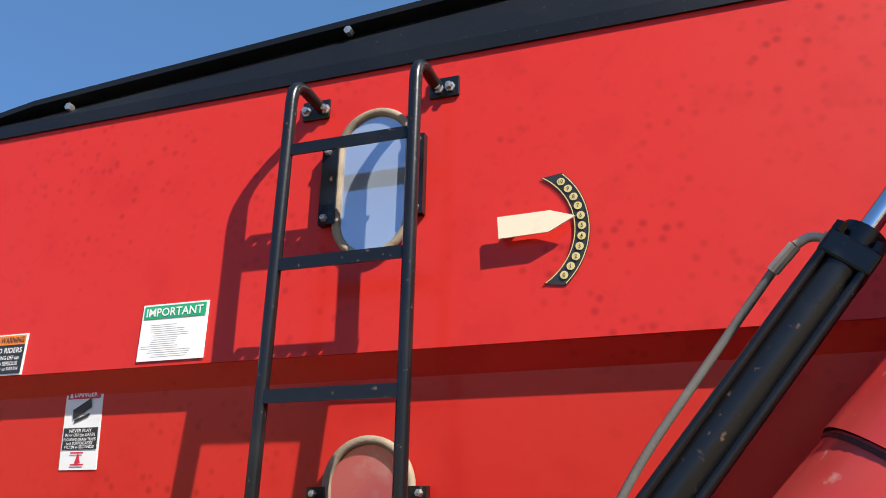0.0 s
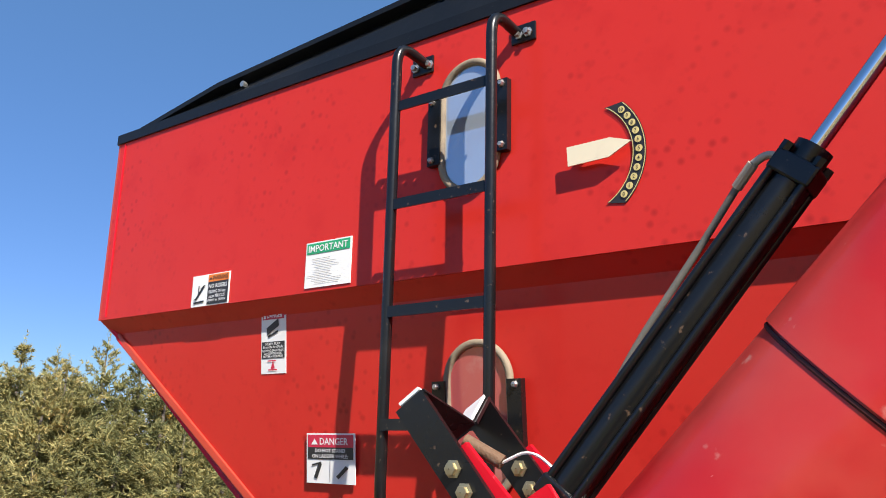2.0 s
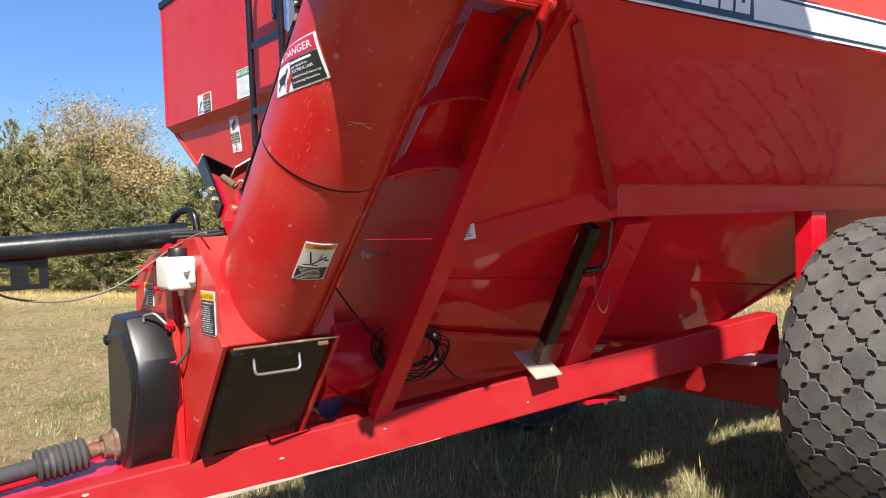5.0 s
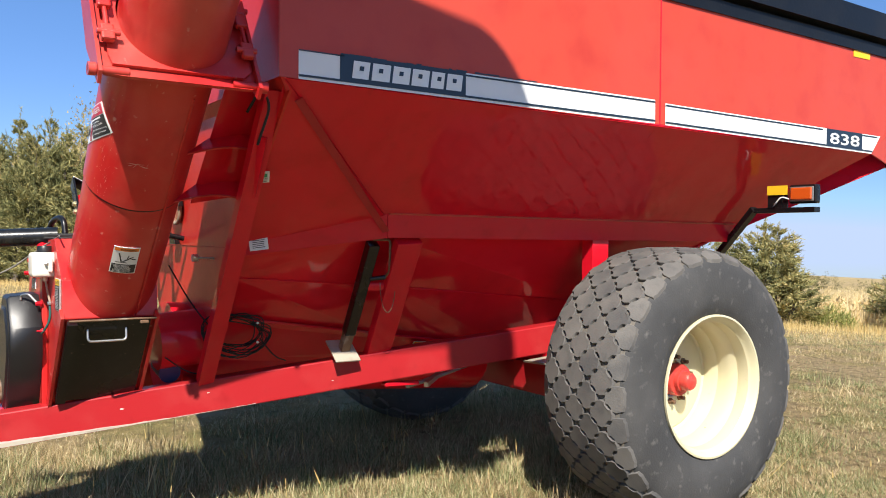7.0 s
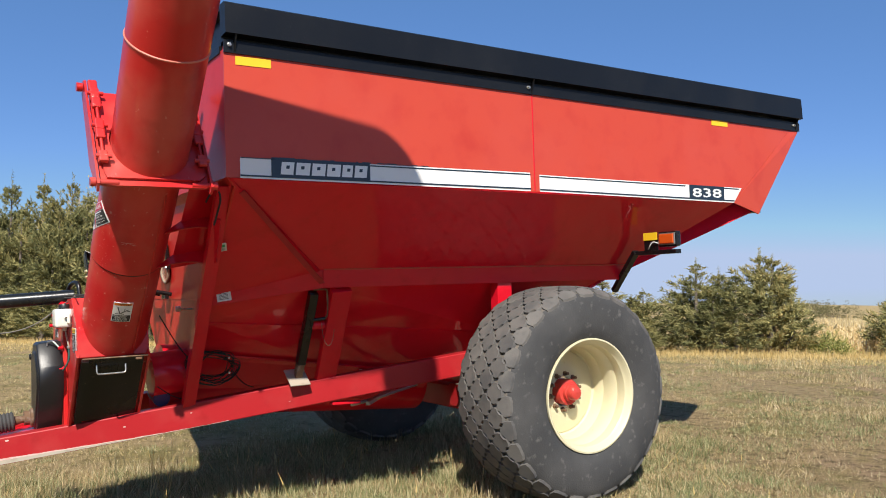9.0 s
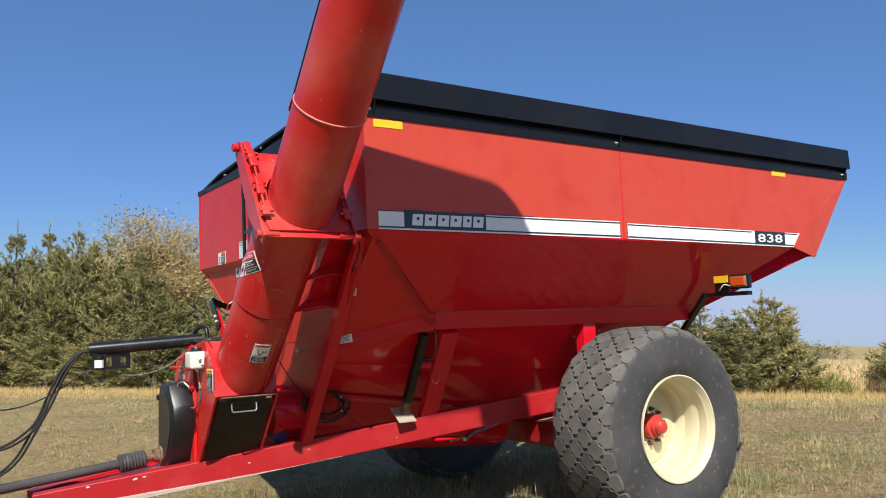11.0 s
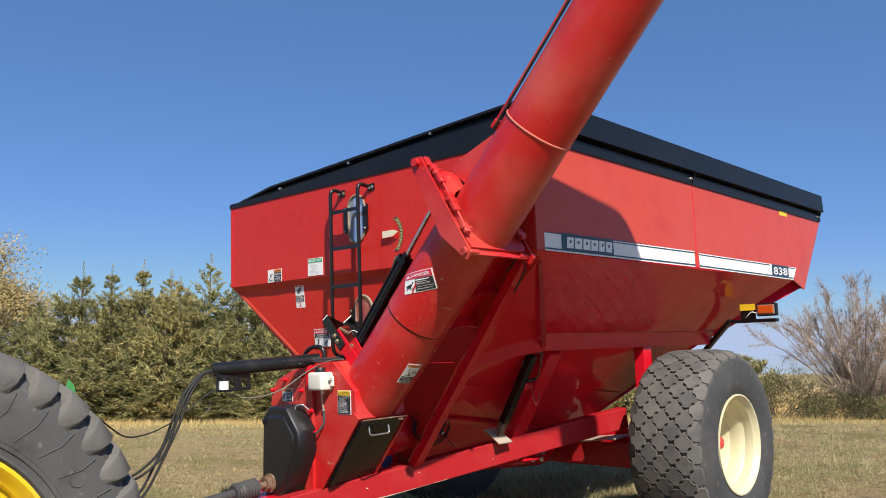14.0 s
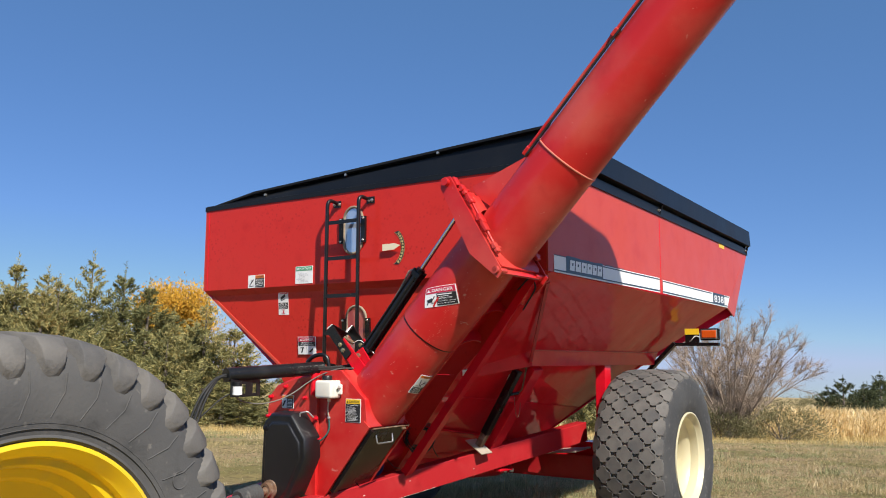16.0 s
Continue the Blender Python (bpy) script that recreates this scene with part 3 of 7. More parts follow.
# sun-bleached stripe along the side, with plain blocks for the maker's lettering
def stripe(s):
    P = flat_map((s * ((W if s > 0 else WL) + 0.0005), 0, 0), (0, s, 0), (0, 0, 1))
    k = s
    def R(y0, z0, y1, z1, h, bm):
        a, b = (y0, y1) if s > 0 else (-y1, -y0)
        return rect(bm, P, a, z0, b, z1, h)
    def Q(pts, h, bm):
        return poly(bm, P, [(a if s > 0 else -a, b) for a, b in (pts if s > 0 else pts[::-1])], h)
    top = lambda y: 2.512 if y < 2.3 else 2.500 - 0.0100 * (y - 2.355)
    low = lambda y: zk(y) - 0.002
    band = lambda y0, y1, f0, f1, h, bm: Q([(y0, low(y0) + (top(y0) - low(y0)) * f0), (y1, low(y1) + (top(y1) - low(y1)) * f0), (y1, low(y1) + (top(y1) - low(y1)) * f1), (y0, low(y0) + (top(y0) - low(y0)) * f1)], h, bm)
    white = band(0.085, 2.27, 0, 1, 0.002, bm_new())
    Q([(2.355, low(2.355)), (4.548, low(4.548)), (4.66, top(4.66)), (2.355, top(2.355))], 0.002, white)
    sh = part("side_stripe", white, WHITE, cart, "white and dark vinyl stripe along the side")
    bm = bm_new()
    band(0.278, 0.948, 0.12, 1.02, 0.004, bm)
    for y0, y1 in ((0.948, 2.27), (2.355, 3.93)):
        band(y0, y1, 0.87, 0.94, 0.004, bm)
    for y0, y1 in ((0.085, 2.27), (2.355, 4.555)):
        band(y0, y1, 0.085, 0.165, 0.005, bm)
    band(3.975, 4.42, 0.15, 1.0, 0.004, bm)
    band(0.085, 0.30, 0.96, 1.01, 0.004, bm)
    band(4.42, 4.62, 0.88, 0.95, 0.004, bm)
    part("dark_stripe", bm, NAVY, sh)
    for y0, wd in ((0.335, 0.082), (0.432, 0.092), (0.538, 0.09), (0.64, 0.092), (0.745, 0.072), (0.832, 0.088)):
        bm = bm_new()
        Q([(y0, 2.419), (y0 + wd, 2.419), (y0 + wd + 0.010, 2.496), (y0 + 0.010, 2.496)], 0.006, bm)
        part("lettering_block", bm, WHITE, sh)
        bm = bm_new()
        Q([(y0 + 0.036, 2.455), (y0 + 0.058, 2.455), (y0 + 0.061, 2.475), (y0 + 0.039, 2.475)], 0.0075, bm)
        part("block_counter", bm, NAVY, sh)
    part("writing", write(bm_new(), P, "838", s * 4.197, 2.420, 0.078, 0.006, 0.37), WHITE, sh)
    bm = bm_new()
    r = random.Random(5)
    for y0, y1 in ((0.28, 0.95), (1.0, 1.35)):
        y = y0
        while y < y1:
            d = 0.015 + 0.05 * r.random()
            R(y, 2.514, y + d, 2.514 + 0.002 + 0.007 * r.random(), 0.0035, bm)
            y += d
    part("torn_edge", bm, NAVY, sh)
    for y0, z0, y1, z1 in ((0.07, 3.064, 0.291, 3.116), (4.295, 3.014, 4.505, 3.062)):
        part("reflector", slab(bm_new(), P, *((y0, z0, y1, z1) if s > 0 else (-y1, z0, -y0, z1)), 0.003), YELLOWV, cart, "yellow reflective strip")


stripe(1)
stripe(-1)

# black extension round the rim of the box
for s, z1 in ((1, 3.45), (-1, 3.30)):
    m = (lambda pts: [Vector((s * (p[0] + (WL - W if s < 0 and p[0] > 1.5 else 0)), p[1], p[2])) for p in pts])
    if s < 0:
        part("side_extension", plate(bm_new(), m([(W + 0.004, 0.0, ZT - 0.012), (W + 0.004, 5.53, zt(5.5) - 0.012), (W + 0.004, 5.53, zt(5.5) + 0.03), (W + 0.004, 0, ZT + 0.03)]), (s * 0.008, 0, 0)), TARP, cart, "black steel rim strip")
        continue
    prof = [(W + 0.004, -0.035), (W + 0.012, -0.035), (W + 0.012, 0.040), (W - 0.03, 0.055), (W - 0.03, 0.066), (W + 0.055, 0.072), (W + 0.045, 0.252), (W + 0.03, 0.262), (W - 0.05, 0.262), (W - 0.05, 0.03), (W + 0.004, 0.03)]
    bm = bm_new()
    ra = [bm.verts.new(p) for p in m([(x, -0.002, zt(0) + z) for x, z in prof])]
    rb = [bm.verts.new(p) for p in m([(x, 5.53, zt(5.53) + z * 1.04) for x, z in prof])]
    for k in range(len(prof)):
        bm.faces.new((ra[k], ra[(k + 1) % len(prof)], rb[(k + 1) % len(prof)], rb[k]))
    bm.faces.new(ra)
    bm.faces.new(rb[::-1])
    ext = part("side_extension", bm, TARP, cart, "black steel extension board")
    for y in (0.06, 2.30, 5.47):
        part("bracket", plate(bm_new(), m([(W + 0.013, y, zt(y) - 0.03), (W + 0.013, y, zt(y) + 0.06), (W + 0.050, y, zt(y) + 0.078), (W + 0.03, y, zt(y) + 0.02)]), (0, 0.008, 0)), TARP, ext)
        part("bolt", lathe(bm_new(), [(0.014, 0), (0.014, 0.008), (0.009, 0.009), (0.009, 0.02), (0.001, 0.02)], m([(W + 0.012, y - 0.03, zt(y) + 0.012)])[0], (s, 0, 0), 6), STEEL, ext)
prof = [(-WL - 0.004, 0.0), (-1.68, 0.030), (-1.16, 0.112), (W - 0.06, 0.272)]
bm = bm_new()
rows_ = []
for x, h in prof:
    h2 = max(h, 0.032)
    rows_.append([bm.verts.new(p) for p in ((x, -0.008, ZT - 0.012), (x, -0.008, ZT + 0.028), (x, 0.004, ZT + 0.032), (x, 0.055, ZT + h2 - 0.02), (x, 0.012, ZT + h2 - 0.012), (x, 0.010, ZT + h2 + 0.006), (x, 0.075, ZT + h2 + 0.008), (x, 0.075, ZT - 0.012))])
for a, b in zip(rows_, rows_[1:]):
    for k in range(8):
        bm.faces.new((a[k], a[(k + 1) % 8], b[(k + 1) % 8], b[k]))
bm.faces.new(rows_[0])
bm.faces.new(rows_[-1][::-1])
ext = part("front_extension", bm, TARP, cart, "black steel front extension, rising to one side")
for x, z in ((-1.02, 0.10), (-0.08, 0.17), (0.85, 0.23)):
    part("bolt", lathe(bm_new(), [(0.012, 0), (0.012, 0.02), (0.001, 0.021)], (x, 0.03, ZT + z - 0.025), (0, -1, 0), 6), STEEL, ext)
part("rear_extension", plate(bm_new(), [(-WL, 5.51, zt(5.5)), (W, 5.51, zt(5.5)), (W, 5.53, 3.345), (-WL, 5.53, 3.1)], (0, -0.02, 0)), TARP, cart)

# auger: one straight axis, hinged at a sloping flange
def axis_at(z):
    return V(0.446 + (z - 1.3) * 0.940, -0.419 + (z - 1.3) * 0.010, z)


def axis_up(z):
    return V(0.471 + (z - 1.3) * 0.953, -0.378 - (z - 1.3) * 0.0165, z)


AD = (axis_at(4) - axis_at(1.3)).normalized()
AUP = (V(-0.7, 0, 0.7) - AD * V(-0.7, 0, 0.7).dot(AD)).normalized()
ASIDE = AD.cross(AUP).normalized()
RT = 0.2135
FN = V(0.856, 0, 0.518).normalized()
F0 = V(1.79, -0.4, 2.335)
UD = (axis_up(4) - axis_up(1.3)).normalized()


def cut_tube(bm, z0, z1, r, n=64, cut0=False, cut1=False, rows=1, axis=axis_at):
    """The auger's tube between two heights, ended square or on the plane of the hinge."""
    rings = []
    for i in range(rows + 1):
        ring = []
        for k in range(n):
            a = 2 * math.pi * k / n
            o = AUP * math.cos(a) * r + ASIDE * math.sin(a) * r
            p, q = axis(z0) + o, axis(z1) + o
            way = (q - p).normalized()
            if cut0:
                p = q - way * ((q - F0).dot(FN) / way.dot(FN))
            if cut1:
                q = p + way * ((F0 - p).dot(FN) / way.dot(FN))
            ring.append(bm.verts.new(p.lerp(q, i / rows)))
        rings.append(ring)
    for a, b in zip(rings, rings[1:]):
        for k in range(n):
            bm.faces.new((a[k], a[(k + 1) % n], b[(k + 1) % n], b[k]))
    return bm


low = part("lower_auger_tube", cut_tube(bm_new(), 1.20, 1.98, RT), TUBE_RED, cart, "scratched red lower auger tube", smooth=50)
part("lower_auger_sleeve", cut_tube(bm_new(), 1.98, 2.4, RT + 0.006, cut1=True), TUBE_RED, cart, smooth=50)
part("seam", lathe(bm_new(), [(RT + 0.001, -0.005), (RT + 0.003, -0.002), (RT + 0.003, 0.002), (RT + 0.001, 0.003)], axis_at(1.975), AD, 64), DARKSEAM, low)
up = part("upper_auger_tube", cut_tube(bm_new(), 2.6, 5.36, RT + 0.004, cut0=True, axis=axis_up), TUBE_RED, cart, "faded red upper auger tube", smooth=50)
part("weld_ring", lathe(bm_new(), [(RT, -0.008), (RT + 0.010, -0.003), (RT + 0.010, 0.003), (RT, 0.008)], axis_up(3.05), UD, 64), material("pale_weld_paint", (0.55, 0.16, 0.11), 0.5), up, smooth=60)
# the spout at the top
part("spout", tube(bm_new(), bent([axis_up(5.26), axis_up(5.47), axis_up(5.41) + V(0.22, 0, -0.06), axis_up(5.26) + V(0.33, 0, -0.12)], 0.2, 8), 0.215, 32), TUBE_RED, up, smooth=50)
part("tube_fin", plate(bm_new(), [axis_up(2.64) + AUP * (RT - 0.01) + V(0, -0.02, 0), axis_up(2.93) + AUP * (RT - 0.005) + V(0, -0.02, 0), axis_up(2.93) + AUP * (RT + 0.035) + V(0, -0.02, 0), V(1.435, -0.42, 2.95), V(1.47, -0.42, 2.88)], (0, 0.012, 0)), TUBE_RED, up)
LN = AUP * math.cos(radians(33)) + ASIDE * (1 if ASIDE.y < 0 else -1) * math.sin(radians(33))
LT = AUP * math.cos(radians(44)) + ASIDE * (1 if ASIDE.y < 0 else -1) * math.sin(radians(44))
for way, off, r, mt in ((LN, 0.026, 0.011, TUBE_RED), (LT, 0.018, 0.008, HOSE)):
    part("hydraulic_line", tube(bm_new(), [axis_up(2.95) + way * (RT + 0.004 + off), axis_up(5.25) + way * (RT + 0.004 + off)], r, 10), mt, up, smooth=60)
for z in (2.97, 3.62, 4.55):
    part("line_clip", box(bm_new(), axis_up(z) + LN * (RT + 0.02), (0.06, 0.05, 0.06), Matrix((LN.cross(AD), LN, AD)).transposed()), TUBE_RED, up, bevel=0.006)
# hinge flange in the sloping plane
FU = V(-0.518, 0, 0.856).normalized()
def fl(a, y, h=0.0):
    return V(F0.x, y, F0.z) + FU * a + FN * h


def ring_plate(bm, h0, h1, y0, y1, a0, a1, n=48):
    """A four-sided plate with the tube's hole through it."""
    hole, rim = [], []
    for k in range(n):
        an = 2 * math.pi * k / n
        o = AUP * math.cos(an) * RT + ASIDE * math.sin(an) * RT
        p = axis_at(2.4) + o
        p = p + AD * ((F0 - p).dot(FN) / AD.dot(FN))
        hole.append(((p - fl(0, 0)).dot(FU), p.y))
    ca, cy = sum(h[0] for h in hole) / n, sum(h[1] for h in hole) / n
    for ha, hy in hole:
        da, dy = ha - ca, hy - cy
        t = min(((a1 - ca) / da if da > 0 else (a0 - ca) / da) if abs(da) > 1e-6 else 1e9, ((y1 - cy) / dy if dy > 0 else (y0 - cy) / dy) if abs(dy) > 1e-6 else 1e9)
        rim.append((ca + da * t, cy + dy * t))
    L = [[bm.verts.new(fl(a, y, h)) for a, y in pts] for h in (h0, h1) for pts in (hole, rim)]
    for k in range(n):
        j = (k + 1) % n
        bm.faces.new((L[0][k], L[0][j], L[1][j], L[1][k]))
        bm.faces.new((L[2][k], L[3][k], L[3][j], L[2][j]))
        bm.faces.new((L[1][k], L[1][j], L[3][j], L[3][k]))
        bm.faces.new((L[0][k], L[2][k], L[2][j], L[0][j]))
    return bm


part("upper_flange", ring_plate(bm_new(), 0.004, 0.02, -0.67, -0.12, 0.02, 0.62), TUBE_RED, up)
part("lower_flange", ring_plate(bm_new(), -0.014, 0.002, -0.69, -0.10, -0.02, 0.66), TUBE_RED, cart)
for y, sgn in ((-0.70, -1), (-0.10, 1)):
    hp = part("hinge_plate", plate(bm_new(), [fl(-0.05, y, -0.02), fl(-0.03, y, 0.03), fl(0.72, y, 0.03), fl(0.745, y, -0.01), fl(0.70, y, -0.07), fl(0.2, y, -0.11)], (0, 0.014 * sgn, 0)), TUBE_RED, cart)
    part("hinge_pin", tube(bm_new(), [fl(0.0, y + sgn * 0.045, 0.0), fl(0.0, y - sgn * 0.10, 0.0)], 0.017, 16), TUBE_RED, hp, smooth=50)
    part("pin_head", tube(bm_new(), [fl(0.0, y + sgn * 0.018, 0.0), fl(0.0, y + sgn * 0.045, 0.0)], 0.025, 16), TUBE_RED, hp, smooth=50)
    part("pin_head", tube(bm_new(), [fl(0.70, y + sgn * 0.018, -0.01), fl(0.70, y + sgn * 0.05, -0.01)], 0.026, 16), TUBE_RED, hp, smooth=50)
    # over-centre latch
    la = part("latch_rod", tube(bm_new(), [fl(0.12, y - sgn * 0.03, 0.05), fl(0.50, y - sgn * 0.03, 0.06)], 0.009, 10), TUBE_RED, cart, smooth=50)
    for a, h in ((0.14, 0.05), (0.30, 0.055), (0.36, 0.06), (0.52, 0.06), (0.60, 0.05), (0.68, 0.03)):
        part("latch_link", box(bm_new(), fl(a, y - sgn * 0.03, h), (0.03, 0.05, 0.075), Matrix((FN, V(0, 1, 0), FU)).transposed()), TUBE_RED, la, bevel=0.008)
    for a in (0.14, 0.36, 0.60):
        part("latch_pin", tube(bm_new(), [fl(a, y - sgn * 0.075, 0.055), fl(a, y + sgn * 0.01, 0.055)], 0.012, 10), TUBE_RED, la, smooth=50)
# pocket between the auger and the front leg: two scooped shelves before a back plate
AL, AR, BL, BR = V(1.405, -0.266, 2.080), V(1.43, 0.022, 2.112), V(1.22, -0.275, 1.875), V(1.225, 0.022, 1.902)
back_ = V(-0.06, 0.12, 0.08)
part("pocket_back", plate(bm_new(), [AL + V(0.20, 0, 0.20) + back_, AR + V(0.16, 0.02, 0.16) + back_, BR + V(-0.06, 0.02, -0.05) + back_, BL + V(-0.08, 0, -0.08) + back_], (-0.008, 0.004, 0.008)), RED, cart)
for L_, R_ in ((AL, AR), (BL, BR)):
    arch = [L_.lerp(R_, k / 8) + V(0.0, 0.02, 0.022) * math.sin(math.pi * k / 8) for k in range(9)]
    rear = [L_.lerp(R_, 1 - k / 8) + back_ * 1.2 + V(-0.02, 0.06, 0.05) * math.sin(math.pi * k / 8) for k in range(9)]
    sh_ = part("auger_bracket", plate(bm_new(), arch + rear, (-0.006, 0.002, 0.008)), RED, cart)
    part("bracket_edge", tube(bm_new(), arch, 0.006, 6), TUBE_RED, sh_, smooth=60)
part("leg_doubler", plate(bm_new(), [V(1.545, -0.012, 2.165), V(1.60, 0.02, 2.15), V(1.36, 0.06, 1.90), V(1.305, 0.03, 1.895)], (-0.006, 0.008, 0.006)), RED, cart)
part("auger_seam", tube(bm_new(), [axis_at(1.42) + (AUP * math.cos(3.6) + ASIDE * math.sin(3.6)) * (RT + 0.002), axis_at(2.42) + (AUP * math.cos(3.6) + ASIDE * math.sin(3.6)) * (RT + 0.006)], 0.006, 6), TUBE_RED, cart, smooth=60)
part("hose_loop", tube(bm_new(), bent([(1.58, -0.06, 2.26), (1.67, -0.03, 2.36), (1.70, 0.0, 2.28), (1.60, -0.02, 2.12)], 0.05), 0.006, 8), HOSE, cart, smooth=60)

# boot and gearbox at the foot of the auger
BY0, BY1 = -0.662, -0.215
shape = [(0.26, 1.69), (0.495, 1.70), (0.715, 1.50), (0.735, 1.315), (0.345, 0.83), (-0.05, 0.83), (-0.12, 1.2), (-0.05, 1.60)]
bm = bm_new()
plate(bm, [(x, BY0, z) for x, z in shape], (0, BY1 - BY0, 0))
part("auger_boot", bm, TUBE_RED, cart, "red boot with bolted cover plates", bevel=0.004)
part("boot_frame", plate(bm_new(), [(0.765, BY0 - 0.012, 1.318), (0.345, BY0 - 0.012, 0.795), (0.285, BY0 - 0.012, 0.83), (0.71, BY0 - 0.012, 1.36)], (0, 0.016, 0)), TUBE_RED, cart)
part("boot_frame", plate(bm_new(), [(0.775, BY1 - 0.018, 1.31), (0.355, BY1 - 0.018, 0.79), (0.285, BY1 - 0.018, 0.83), (0.71, BY1 - 0.018, 1.36)], (0, 0.016, 0)), TUBE_RED, cart)
P = flat_map((0.522, -0.44, 1.022), (0, 1, 0), (0.625, 0, 0.78))
door = part("clean_out_door", slab(bm_new(), P, -0.16, -0.20, 0.185, 0.37, 0.012), BLACK, cart, "black clean-out door with wire handle")
part("door_strip", slab(bm_new(), P, -0.205, -0.20, -0.16, 0.36, 0.03), BLACK, door)
part("handle", tube(bm_new(), bent([P(-0.108, 0.31, 0.01), P(-0.108, 0.27, 0.055), P(0.072, 0.27, 0.055), P(0.072, 0.31, 0.01)], 0.02), 0.006, 8), STEEL, door, "bare wire handle", smooth=60)
part("hinge_rod", tube(bm_new(), [P(-0.20, 0.375, 0.016), P(0.21, 0.375, 0.016)], 0.0055, 8), RUST, door, smooth=60)
part("latch", box(bm_new(), P(0.15, 0.36, 0.024), (0.025, 0.04, 0.016)), RUST, door, bevel=0.004)
# round gear housing beside the boot
hs = [(0.30, 1.665), (0.06, 1.63), (-0.10, 1.575), (-0.17, 1.50), (-0.185, 1.40), (-0.17, 1.25), (-0.14, 1.0), (-0.08, 0.82), (0.30, 0.82)]
gear = part("gear_housing", plate(bm_new(), [(x, BY0 - 0.03, z) for x, z in hs], (0, 0.028, 0)), TUBE_RED, cart, bevel=0.004)
part("housing_rim", tube(bm_new(), [(x * 0.99, BY0 - 0.005, z) for x, z in hs[:-1]], 0.012, 8), RED, gear, smooth=60)
for x, z in ((-0.145, 1.50), (-0.165, 1.36), (0.0, 1.575), (0.19, 1.50), (0.30, 1.36), (0.19, 1.60), (0.33, 1.22)):
    part("bolt", lathe(bm_new(), [(0.018, 0), (0.018, 0.006), (0.012, 0.007), (0.012, 0.03), (0.001, 0.032)], (x, BY0 - 0.03, z), (0, -1, 0), 6), RED, gear)
# moulded black shield over the chain drive
cs = [(-0.07, 1.33), (0.0, 1.40), (0.20, 1.40), (0.335, 1.24), (0.345, 1.10), (0.19, 0.80), (0.10, 0.72), (-0.04, 0.76), (-0.085, 0.90)]
bm = bm_new()
n = len(cs)
cx_, cz_ = sum(p[0] for p in cs) / n, sum(p[1] for p in cs) / n
lay = []
for y, k in ((BY0 - 0.032, 1.0), (BY0 - 0.05, 1.015), (BY0 - 0.165, 0.985), (BY0 - 0.185, 0.95), (BY0 - 0.185, 0.80), (BY0 - 0.196, 0.77), (BY0 - 0.196, 0.3)):
    lay.append([bm.verts.new((cx_ + (x - cx_) * k, y, cz_ + (z - cz_) * k)) for x, z in cs])
for a, b in zip(lay, lay[1:]):
    for k in range(n):
        bm.faces.new((a[k], a[(k + 1) % n], b[(k + 1) % n], b[k]))
bm.faces.new(lay[-1])
sh = part("chain_shield", bm, PLASTIC, cart, "moulded black plastic drive shield", smooth=35, bevel=0.03)
part("boss", lathe(bm_new(), [(0.022, 0), (0.021, 0.010), (0.014, 0.014), (0.001, 0.014)], (-0.03, BY0 - 0.194, 1.29), (0, -1, 0), 20), PLASTIC, sh, smooth=50)
part("shield_latch", tube(bm_new(), bent([(0.225, BY0 - 0.12, 1.375), (0.225, BY0 - 0.12, 1.40), (0.27, BY0 - 0.09, 1.41), (0.30, BY0 - 0.05, 1.36)], 0.015), 0.006, 8), STEEL, sh, smooth=60)
part("shaft_collar", lathe(bm_new(), [(0.065, 0), (0.065, 0.02), (0.05, 0.025), (0.05, 0.06), (0.03, 0.06)], (0.03, BY0 - 0.19, 0.87), (0, -1, -0.02), 24), RUST, sh, smooth=40)
# drive shaft with bellows
p0, p1 = V(0.035, -0.82, 0.872), V(0.0, -2.95, 0.66)
dd = (p1 - p0).normalized()
pto = part("drive_shaft", tube(bm_new(), [p0 + dd * 0.32, p1], 0.034, 20), RUBBER, cart, "dusty grey shaft tube", smooth=50)
part("yoke", tube(bm_new(), [p0, p0 + dd * 0.07, p0 + dd * 0.10, p0 + dd * 0.17], [0.03, 0.042, 0.024, 0.036], 12), RUST, pto, smooth=30)
bm = bm_new()
tube(bm, [p0 + dd * (0.155 + 0.0115 * i) for i in range(17)], [0.068 if i % 2 else 0.058 for i in range(17)], 28)
part("bellows", bm, RUBBER, pto, "ribbed black rubber shaft boot", smooth=20)
